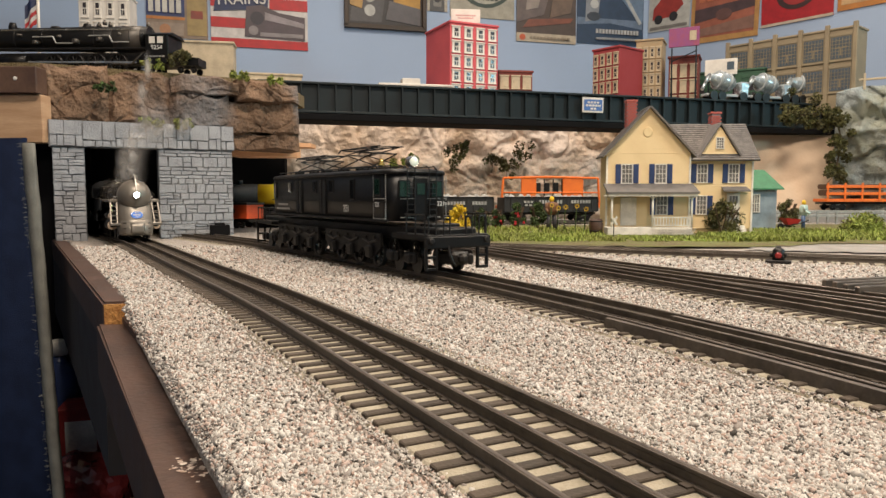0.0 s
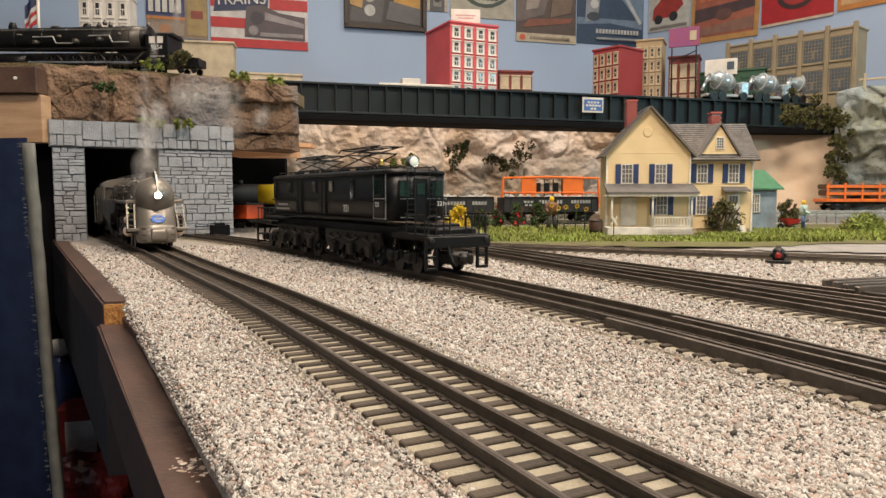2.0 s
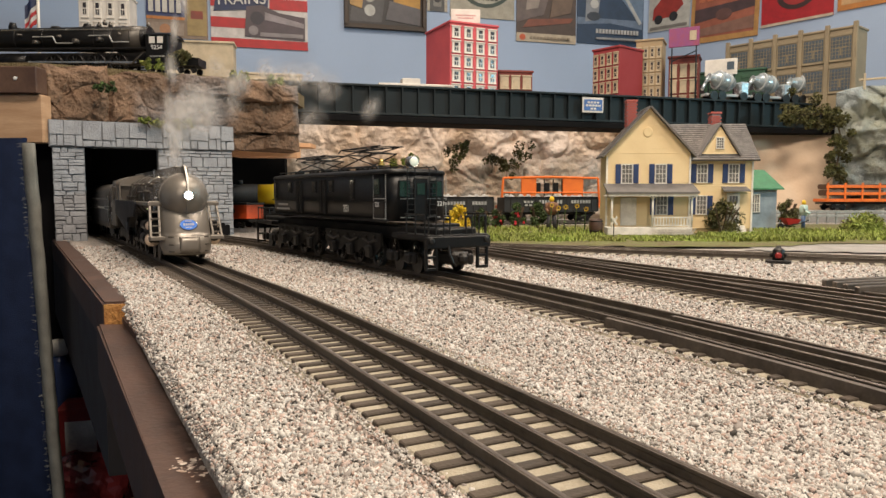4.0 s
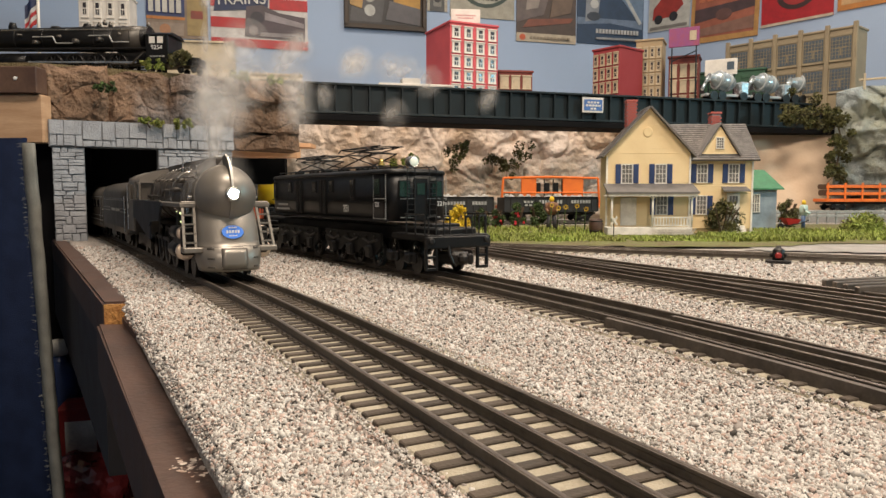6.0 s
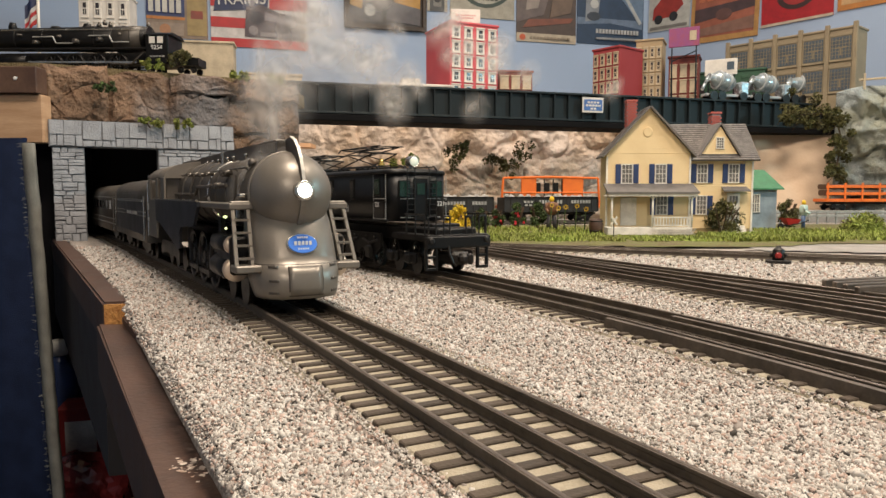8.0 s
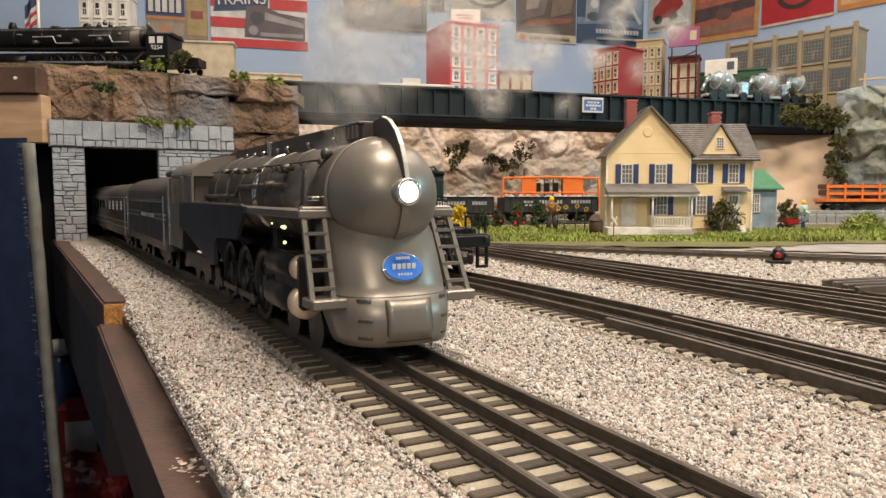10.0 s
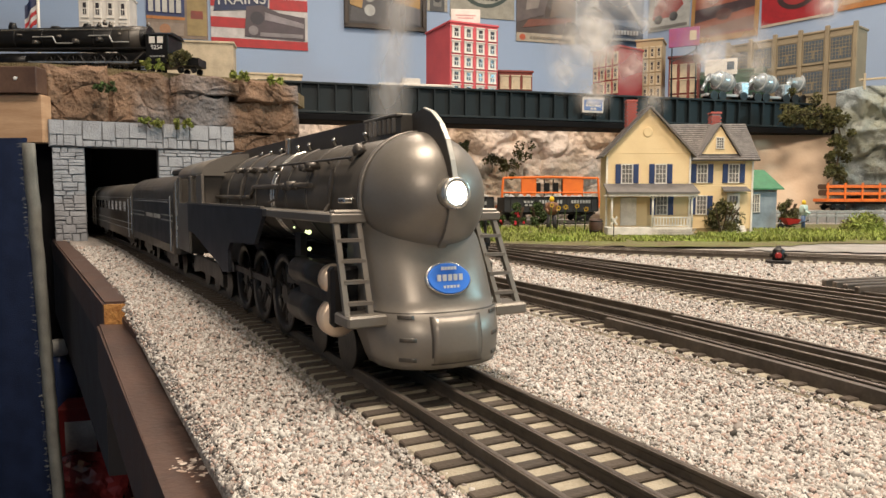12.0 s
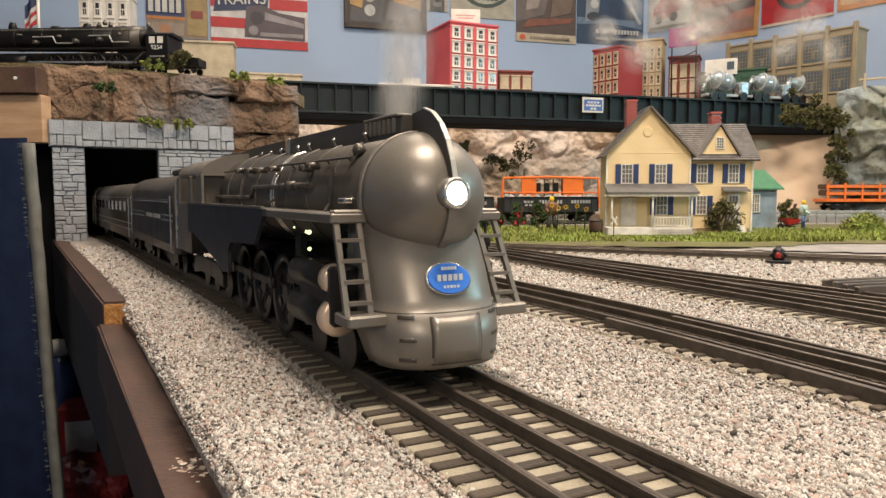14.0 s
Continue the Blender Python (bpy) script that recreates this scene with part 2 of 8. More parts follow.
solid("ceiling", bm, M["ceiling"], "plain white painted ceiling", "ceiling", "structure")


# ---- table top with ballast ----
def ground_z(x, y):
    d = abs(x - line_1(y)) * 0.87
    z = hump(y) * max(0.0, 1 - max(0.0, d - 0.03) / 0.05)
    return z + 0.0011 * noise.noise((x * 30, y * 30, 1.0)) * (1.0 if y < 0.6 else 0.5) + 0.0012


def ground_sheet():
    bm = BM()
    rows = []
    ys = [-0.1 + 0.014 * i for i in range(60)] + [0.74 + 0.06 * i for i in range(1, 28)]
    for y in ys:
        e = -0.0385 - 0.548 * (y - 0.1318) if y < 0.35 else edge_x(y) + 0.001 if y < 0.95 else edge_x(0.95) - 0.4 * (y - 0.95)
        row = []
        for k in range(90):
            x = e + min(2.5, (3.08 - y) / 1.258 - e) * (k / 89) ** 1.5
            row.append(bm.verts.new((x, y, ground_z(x, y) - (0.010 if k < 1 else 0))))
        rows.append(row)
    for p, q in zip(rows, rows[1:]):
        for i in range(len(p) - 1):
            bm.faces.new((p[i], p[i + 1], q[i + 1], q[i])).smooth = True
    return solid("ground", bm, M["ballast"], "grey and pinkish crushed stone ballast on the layout table", "ballast", "structure")


ground_sheet()
bm = BM()
prism(bm, [(edge_x(-0.1), -0.1), (2.45, -0.1), (2.40, 0.05), (0.90, 1.94), (edge_x(0.95), 1.90), (edge_x(0.95), 0.95)], "z", -0.045, -0.006)
solid("table_top", bm, M["board"], "brown wooden layout table top under the ballast", "table", "structure")


def front_boards():
    far = thing("edge_board", pose(0, 0, 0), "brown painted board along the table edge with a raw chipboard end", "board")
    bm = BM()
    prism(bm, [(-0.4878, 0.9058), (-0.5015, 0.9010), (-0.1740, 0.3575), (-0.1579, 0.3617)], "z", -0.020, 0.002)
    bmesh.ops.bevel(bm, geom=[e for e in bm.edges if all(v.co.z > 0 for v in e.verts)], offset=0.0012, segments=2, affect="EDGES")
    part("board", bm, M["board"], far)
    # lower side board, much darker than the brown board above it
    bm = BM()
    prism(bm, [(-0.4880, 0.9050), (-0.5010, 0.9006), (-0.1746, 0.3590), (-0.1590, 0.3630)], "z", -0.090, -0.0204)
    part("lower_board", bm, M["darkside"], far, "black-brown side board, darker than the board on top")
    bm = BM()
    prism(bm, [(-0.1733, 0.3574), (-0.1728, 0.3566), (-0.1586, 0.3608), (-0.1590, 0.3614)], "z", -0.020, 0.0008)
    for i in range(40):
        x = random.uniform(-0.172, -0.160)
        box(bm, (x, 0.3567 + (x + 0.1728) * 0.296, random.uniform(-0.018, -0.001)), (0.0016, 0.0006, 0.0008), 0, None)
    part("chipboard_end", bm, M["chip"], far, "raw orange chipboard end grain")
    bm = BM()
    cyl(bm, (-0.452, 0.838, 0.0021), (-0.436, 0.829, 0.0021), 0.0004, n=5)
    near = thing("edge_board", pose(0, 0, 0), "scratched brown painted board along the table edge with white paint marks", "board")
    part("pencil_line", bm, mat("pale_scratch", (0.7, 0.6, 0.5)), far)
    bm = BM()
    prism(bm, [(-0.1560, 0.3560), (-0.1770, 0.3568), (-0.0605, 0.1491), (0.0300, -0.010), (0.0490, -0.005), (-0.0433, 0.1527)], "z", -0.036, -0.009)
    bmesh.ops.bevel(bm, geom=[e for e in bm.edges if all(v.co.z > -0.02 for v in e.verts)], offset=0.0012, segments=2, affect="EDGES")
    part("board", bm, M["board"], near)
    bm = BM()
    white = mat("chipped_white_paint", (0.62, 0.55, 0.48), 0.7, second=(0.3, 0.2, 0.15), scale=300, grain=1500)
    for i in range(60):
        y = 0.166 + random.gauss(0, 0.0035)
        x = -0.0605 + random.gauss(0, 0.0028) - 0.56 * (y - 0.166) * 0.6
        r = random.uniform(0.00015, 0.0009) * random.random() ** 0.5
        ring = [bm.verts.new((x + r * (1 + 0.5 * random.random()) * math.cos(a), y + r * (0.8 + 0.6 * random.random()) * math.sin(a), -0.00893 + 0.000004 * i)) for a in [k * 0.698 for k in range(9)]]
        bm.faces.new(ring)
    part("paint_mark", bm, white, near, "chipped white paint marks")
    # added black panel in place of the dark opening below the board
    bm = BM()
    prism(bm, [(-0.135, 0.352), (-0.120, 0.36), (0.08, -0.01), (0.065, -0.02)], "z", -0.3, -0.046)
    solid("table_apron", bm, M["black"], "black panel standing in for the darkness under the table edge", "table apron", "structure")
    bm = BM()
    prism(bm, [(-0.146, 0.322), (-0.152, 0.332), (-0.144, 0.338), (-0.138, 0.328)], "z", -0.9, -0.09)
    solid("table_leg", bm, M["lumber"], "tan wooden leg under the table edge", "table leg")


front_boards()


# ---- dark cloth at the table's end ----
def curtain():
    bm = BM()
    n = 60
    lo, hi = [], []
    for i in range(n):
        s = i / (n - 1)
        x, y = -0.80 + s * 0.4475, 0.60 + 0.08 * (1 - s) + 0.004 * math.sin(s * 40) * (1 - s)
        lo.append((x + 0.033 * s, y, -0.7))
        hi.append((x, y, 0.1045))
    ring = [(p[0], p[1] + 0.004, p[2]) for p in reversed(lo)]
    ring2 = [(p[0], p[1] + 0.004, p[2]) for p in reversed(hi)]
    loft(bm, [lo + ring, hi + ring2])
    c = thing("curtain", pose(0, 0, 0), "navy blue cloth curtain with a frayed grey edge", "curtain")
    part("cloth", bm, M["curtain"], c)
    bm = BM()
    k = 60
    pts = [(-0.3525 + 0.0012 * noise.noise((0, 0, i * 0.6)), 0.5975, -0.7 + 0.80 * i / k) for i in range(k + 1)]
    pts = [(x + 0.041 * (0.1 - z), y, z) for x, y, z in pts]
    loft(bm, [[(x - 0.001, y, z), (x + 0.0070, y - 0.001, z), (x + 0.0070, y + 0.006, z), (x - 0.001, y + 0.007, z)] for x, y, z in pts])
    for i in range(150):
        z = random.uniform(-0.35, 0.1)
        x = -0.3535 + 0.041 * (0.1 - z)
        cyl(bm, (x, 0.597, z), (x - random.uniform(0.001, 0.004), 0.596, z + random.uniform(-0.002, 0.002)), 0.00014, n=3)
    part("frayed_edge", bm, M["fray"], c, "frayed grey edge tape")


curtain()


# added black panels that stand in for the darkness under the table
bm = BM()
box(bm, (-0.83, 0.875, -0.44), (0.76, 0.01, 1.10))
box(bm, (-0.10, 0.930, -0.53), (0.80, 0.01, 0.94))
solid("black_cloth", bm, M["black"], "black panels added for the darkness under the table", "cloth", "structure")


# ---- tunnel portal in cast stone ----
PA, PB = Vector((-0.4583, 0.834, 0)), Vector((-0.2747, 0.9257, 0))     # outer corners at the foot
PU = (PB - PA).normalized()
PN = Vector((PU.y, -PU.x, 0))                                       # towards the camera
PLEN = (PB - PA).length
GAP0, GAP1 = 0.0339, 0.1156


def portal_frame():
    return Matrix(((PU.x, PN.x, 0, PA.x), (PU.y, PN.y, 0, PA.y), (0, 0, 1, 0), (0, 0, 0, 1)))


def stone_piece(bm, x0, x1, z0, z1, out, rng):
    """One squared stone with a worn, pillowed face. Local x along the wall, y out of it."""
    j = 0.00016
    x0, x1, z0, z1 = x0 + j, x1 - j, z0 + j, z1 - j
    q = lambda: rng.uniform(-0.0006, 0.0006)
    b = [(x0 + q(), -0.001, z0 + q()), (x1 + q(), -0.001, z0 + q()), (x1 + q(), -0.001, z1 + q()), (x0 + q(), -0.001, z1 + q())]
    c = Vector(((x0 + x1) / 2, 0, (z0 + z1) / 2))
    lift = rng.uniform(-0.0009, 0.0005)
    f = []
    for p in b:
        d = Vector(p)
        e = c - d
        f.append((d.x + math.copysign(0.00045, e.x), out + lift + rng.uniform(-0.0003, 0.0002), d.z + math.copysign(0.00045, e.z)))
    mid = bm.verts.new((c.x + q(), out + lift + rng.uniform(-0.0002, 0.0003), c.z + q()))
    B, Fv = [bm.verts.new(p) for p in b], [bm.verts.new(p) for p in f]
    for i in range(4):
        bm.faces.new((B[i], B[(i + 1) % 4], Fv[(i + 1) % 4], Fv[i]))
        bm.faces.new((Fv[i], Fv[(i + 1) % 4], mid))


def courses(rng, x0, x1, z0, z1, hmin, hmax, wmin, wmax):
    out, z = [], z0
    while z < z1 - 0.002:
        h = rng.uniform(hmin, hmax)
        if z1 - z - h < hmin:
            h = z1 - z
        x = x0
        while x < x1 - 0.002:
            w = rng.uniform(wmin, wmax)
            if x1 - x - w < wmin:
                w = x1 - x
            if h > 1.5 * hmin and rng.random() < 0.35:
                k = rng.uniform(0.4, 0.6)
                out += [(x, x + w, z, z + h * k), (x, x + w, z + h * k, z + h)]
            else:
                out.append((x, x + w, z, z + h))
            x += w
        z += h
    return out


def portal():
    root = thing("tunnel_portal", portal_frame(), "blue-grey cast stone tunnel portal with squared blocks", "tunnel portal")
    for name, c, s in (("pier", (GAP0 / 2, -0.011, 0.05), (GAP0, 0.022, 0.126)),
                       ("pier", ((GAP1 + PLEN) / 2, -0.011, 0.05), (PLEN - GAP1, 0.022, 0.126)),
                       ("lintel", (PLEN / 2 - 0.0005, -0.0095, 0.1285), (PLEN + 0.005, 0.025, 0.031))):
        bm = BM()
        box(bm, c, s)
        part(name, bm, M["mortar"], root)
    rng = random.Random(4)
    jobs = [(r, 0.0028) for r in courses(rng, 0, GAP0, -0.006, 0.112, 0.004, 0.0125, 0.006, 0.017)]
    jobs += [(r, 0.0028) for r in courses(rng, GAP1, PLEN, -0.006, 0.112, 0.0038, 0.0135, 0.006, 0.019)]
    x = -0.002
    while x < PLEN:
        w = rng.uniform(0.014, 0.023)
        if PLEN + 0.002 - x - w < 0.015:
            w = PLEN + 0.002 - x
        zc = rng.choice((0.121, 0.127, 0.1245))
        jobs.append(((x, x + w, zc, 0.144), 0.0058))
        h = w * rng.uniform(0.35, 0.65)
        jobs += [((x, x + h, 0.1135, zc), 0.0055), ((x + h, x + w, 0.1135, zc), 0.0055)]
        x += w
    for (a, b, c, d), out in jobs:
        bm = BM()
        stone_piece(bm, a, b, c, d, out, rng)
        part("stone", bm, M["block"], root)


portal()


# ---- rock over the tunnel ----
def facet(x, z, k, seed, squash=1.0):
    """Broken rock relief: flat-topped chunks with cracks between, plus rough grain."""
    p = Vector((x * k, z * k * squash, seed))
    w = Vector((noise.noise(p * 1.3), noise.noise(p * 1.3 + Vector((7, 3, 1))), 0)) * 0.45
    d, pts = noise.voronoi(p + w)
    crack = min(1.0, (d[1] - d[0]) * 9)
    h = noise.cell(pts[0] * 3.1) * 0.35 + 0.9 * noise.noise(p * 0.45)
    ridge = 1 - abs(noise.noise(p * 1.1 + Vector((3, 1, 5)))) * 2
    return h * 0.7 + 0.22 * crack + 0.35 * ridge + 0.25 * noise.noise(p * 2.6) + 0.13 * noise.noise(p * 6) + 0.07 * noise.noise(p * 14)


def rock_face(name, a, b, zlo, zhi, amp, k, seed, material, label, back=0.06, nu=130, nv=60, lean=0.0):
    """A rock face from plan point a to b; zlo and zhi are functions of the share along it."""
    a, b = Vector((*a, 0)), Vector((*b, 0))
    u = (b - a).normalized()
    n = Vector((u.y, -u.x, 0))
    L = (b - a).length
    bm = BM()
    rows = []
    for j in range(nv + 1):
        row = []
        for i in range(nu + 1):
            s, v = i / nu, j / nv
            z = zlo(s) + (zhi(s) - zlo(s)) * v
            rim = min(1.0, 7 * min(v + 0.08, 1.04 - v, s + 0.03, 1.03 - s))
            out = amp * facet(s * L, z, k, seed) * rim - lean * v - 0.4 * amp * (1 - rim)
            row.append(bm.verts.new(a + u * (s * L) + n * out + Vector((0, 0, z))))
        rows.append(row)
    backs = [[bm.verts.new(a + u * (s * L) - n * (back + lean) + Vector((0, 0, z(s)))) for s in (0.0, 1.0)] for z in (zlo, zhi)]
    for p, q in zip(rows, rows[1:]):
        for i in range(nu):
            bm.faces.new((p[i], p[i + 1], q[i + 1], q[i]))
    bm.faces.new([backs[0][0], backs[0][1]] + list(reversed(rows[0])))
    bm.faces.new(rows[-1] + [backs[1][1], backs[1][0]])
    bm.faces.new([r[0] for r in rows] + [backs[1][0], backs[0][0]])
    bm.faces.new([r[-1] for r in reversed(rows)] + [backs[0][1], backs[1][1]])
    bm.faces.new([backs[0][1], backs[0][0], backs[1][0], backs[1][1]])
    for f in bm.faces:
        f.smooth = len(f.verts) == 4
    return solid(name, bm, material, label, "rock", "")


def rock_ledge():
    a, b = Vector((-0.475, 0.845)), Vector((-0.198, 0.985))
    root = thing("rock_ledge", pose(0, 0, 0), "brown and grey carved rock ledge over the tunnel portal", "rock")
    blocks = ((0.0, 0.235, 0.143, 0.212, 3.0, 0.003, 100, 80), (0.225, 0.47, 0.143, 0.208, 5.0, 0.0, 100, 80), (0.46, 0.70, 0.143, 0.188, 7.0, 0.001, 90, 60),
              (0.465, 0.74, 0.186, 0.208, 12.0, 0.004, 90, 40), (0.69, 1.0, 0.117, 0.141, 15.0, 0.001, 100, 40), (0.69, 1.0, 0.139, 0.182, 17.0, 0.003, 110, 60), (0.73, 1.0, 0.180, 0.208, 19.0, 0.0, 90, 40))
    n = Vector(((b - a).y, -(b - a).x)).normalized()
    for s0, s1, z0, z1, seed, out, nu, nv in blocks:
        ob = rock_face("boulder", a.lerp(b, s0) + n * out, a.lerp(b, s1) + n * out, lambda s: z0 + 0.0015 * math.sin(s * 9 + seed),
                       lambda s: z1 + 0.003 * math.sin(s * 5 + seed) + 0.0016 * math.sin(s * 13 + 2 * seed), 0.012, 21, seed, M["rock"], "", 0.05, nu, nv, 0.010 * (z1 - z0) / 0.06)
        for key in ("category", "kind"):
            if key in ob:
                del ob[key]
        ob.parent = root


rock_ledge()
bm = BM()
prism(bm, [(-0.49, 0.862), (-0.225, 1.005), (-0.225, 1.16), (-0.95, 1.5), (-0.95, 0.862)], "z", 0.196, 0.2145)
solid("upper_deck", bm, M["earth"], "upper layout deck with dirt and turf above the tunnel", "deck", "structure")
bm = BM()
prism(bm, [(-0.36, 0.99), (-0.2, 1.08), (-0.2, 1.12), (-0.36, 1.06)], "z", 0.128, 0.134)
prism(bm, [(-0.30, 0.985), (-0.212, 1.035), (-0.212, 1.06), (-0.30, 1.05)], "z", 0.110, 0.124)
solid("plywood_shelf", bm, M["ply"], "bare orange plywood shelf under the deck", "shelf", "structure")
bm = BM()
box(bm, (-0.62, 0.83, 0.1435), (0.32, 0.02, 0.055), 0.001)
solid("lumber_beam", bm, M["lumber"], "raw tan lumber beam under the upper deck", "beam")
fas = thing("fascia_board", pose(-0.62, 0.824, 0.1865), "dark brown stained board with a white screw head", "board")
bm = BM()
box(bm, (0, 0, 0), (0.318, 0.022, 0.030), 0.001)
part("board", bm, M["darkwood"], fas)
bm = BM()
lathe(bm, (0.135, -0.011, 0.0015), (0, -1, 0), [(0, 0.0022), (0.0006, 0.0022), (0.001, 0.0012)], 12)
part("screw_head", bm, mat("white_plastic_cap", (0.75, 0.72, 0.68), 0.5), fas, "white screw cap")
# added walls, coloured black for the unlit inside of the tunnel
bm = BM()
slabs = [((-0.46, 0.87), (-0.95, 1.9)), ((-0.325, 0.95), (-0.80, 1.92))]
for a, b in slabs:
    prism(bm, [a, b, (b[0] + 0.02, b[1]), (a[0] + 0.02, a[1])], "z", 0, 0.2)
solid("tunnel_lining", bm, M["black"], "tunnel walls coloured black for the darkness behind the portal", "tunnel wall", "structure")
# added black sheet for the shade under the deck
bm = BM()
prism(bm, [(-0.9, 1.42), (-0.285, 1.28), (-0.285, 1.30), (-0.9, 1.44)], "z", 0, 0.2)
solid("tunnel_back", bm, M["black"], "black sheet standing in for the darkness under the deck", "board", "structure")


# ---- girder bridge ----
def bridge_y(x):
    return 1.325 + BACK * x


def girder_bridge():
    ang = math.degrees(math.atan(BACK))
    root = thing("girder_bridge", pose(-0.32, bridge_y(-0.32), 0.197, 0, 0, ang), "long dark green plate girder bridge with a blue sign", "bridge")
    L = 1.32
    bm = BM()
    box(bm, (L / 2, 0, 0.029), (L, 0.004, 0.048))
    part("web", bm, M["girder"], root)
    for z, d in ((0.054, 0.016), (0.004, 0.016)):
        bm = BM()
        box(bm, (L / 2, -0.002, z), (L, d, 0.004), 0.0006)
        part("flange", bm, M["girder"], root)
    bm = BM()
    box(bm, (0, -0.006, 0.029), (0.0028, 0.008, 0.046), 0.0004)
    stiff = mesh(bm, "stiffener", M["girder"])
    n = 44
    for i in range(n):
        ob = new("stiffener", stiff)
        ob.parent = root
        ob.location = (0.014 + i * (L - 0.028) / (n - 1), 0, 0)
    # matt black band below the lower flange
    bm = BM()
    box(bm, (L / 2, 0.035, -0.0045), (L, 0.09, 0.011), 0.001)
    part("deck_beam", bm, M["black"], root, "matt black band under the girder")
    return root


girder_bridge()
rock_face("cliff_wall", (-0.34, 1.408), (0.55, 1.42 + BACK * 0.85), lambda s: -0.002, lambda s: 0.236, 0.032, 11, 9.0, M["cliff"],
          "tan and pinkish carved cliff wall behind the tracks", 0.03, 300, 100, 0.01)
bm = BM()
prism(bm, [(-0.28, 1.50), (0.60, 1.50 + BACK * 0.88), (1.2, 1.28), (2.0, 0.4), (2.12, 0.42), (CORNER[0] + 0.01, CORNER[1] - 0.03), (-0.9, back_wall_y(-0.9)), (-0.9, 1.5)], "z", 0.228, 0.240)
solid("city_deck", bm, M["dirt"], "grey upper deck that carries the model town", "deck", "structure")
# ---- tracks ----
def rail_sweep(line, y0, y1, offset, profile, zf, step=0.012):
    bm = BM()
    n = max(2, int((y1 - y0) / step))
    rings = []
    for i in range(n + 1):
        y = y0 + (y1 - y0) * i / n
        d = along(line, y)
        side = Vector((d.y, -d.x, 0))
        c = Vector((line(y), y, zf(y))) + side * offset
        rings.append([c + side * p[0] + Vector((0, 0, p[1])) for p in profile])
    loft(bm, rings, smooth=False)
    return bm


FOOT = [(-0.0011, 0.0035), (0.0011, 0.0035), (0.0011, 0.0040), (0.0004, 0.0043), (0.0004, 0.0060), (0.0008, 0.0063),
        (0.0008, 0.0069), (0.0006, 0.007), (-0.0006, 0.007), (-0.0008, 0.0069), (-0.0008, 0.0063), (-0.0004, 0.0060), (-0.0004, 0.0043), (-0.0011, 0.0040)]
HEAD = [(-0.0005, 0.00702), (0.0005, 0.00702), (0.0004, 0.0071), (-0.0004, 0.0071)]
GAUGE = 0.0286
TIE = None


def tie_mesh():
    bm = BM()
    box(bm, (0, 0, 0.0014), (0.0478, 0.0031, 0.0046), 0.0003)
    for x in (-GAUGE / 2, 0, GAUGE / 2):
        box(bm, (x, 0, 0.0038), (0.0052, 0.0022, 0.0006))
    return mesh(bm, "tie", M["tie"])


def track(line, y0, y1, zf, pitch, count, label, low=0.0):
    global TIE
    TIE = TIE or tie_mesh()
    root = thing("track", pose(0, 0, 0), label, "track", "tracks of the layout")
    for o in (-GAUGE / 2, 0.0, GAUGE / 2):
        part("rail", rail_sweep(line, y0, y1, o, FOOT, zf), M["rail"], root)
        part("rail_head", rail_sweep(line, y0, y1, o, HEAD, zf), M["railtop"], root, "worn shiny rail head")
    bed = [(-0.0262, 0.0004), (-0.0232, 0.0030), (0.0158, 0.0030), (0.0166, 0.0043), (0.0240, 0.0040), (0.0330, 0.0004), (0.0330, -0.003), (-0.0262, -0.003)]
    part("ballast_fill", rail_sweep(line, y0, y1, 0.0, bed, lambda y: zf(y) - low), M["infill"], root, "pale fine ballast glued between the ties")
    for y in march(line, y0, pitch, count):
        if y > y1:
            break
        d = along(line, y)
        ob = new("tie", TIE)
        ob.parent = root
        ob.matrix_local = Matrix.Translation((line(y), y, zf(y) - low)) @ Matrix.Rotation(math.atan2(-d.x, d.y) + random.uniform(-0.02, 0.02), 4, "Z")
    return root


flat = lambda y: 0.0
track(line_1, 0.06, 1.75, hump, 0.0074, 240, "three-rail track on brown ties that runs into the tunnel")
track(line_2, 0.10, 1.15, flat, 0.0080, 160, "three-rail track on brown ties with guard rails")
track(line_3, 0.16, 0.95, flat, 0.0080, 120, "three-rail track on brown ties in front of the lawn")
track(line_4, 0.18, 0.80, lambda y: 0.0003, 0.0080, 100, "three-rail turnout track on brown ties in front of the lawn")
track(line_5, 0.42, 0.735, flat, 0.0098, 90, "three-rail track on dark ties that crosses before the house")
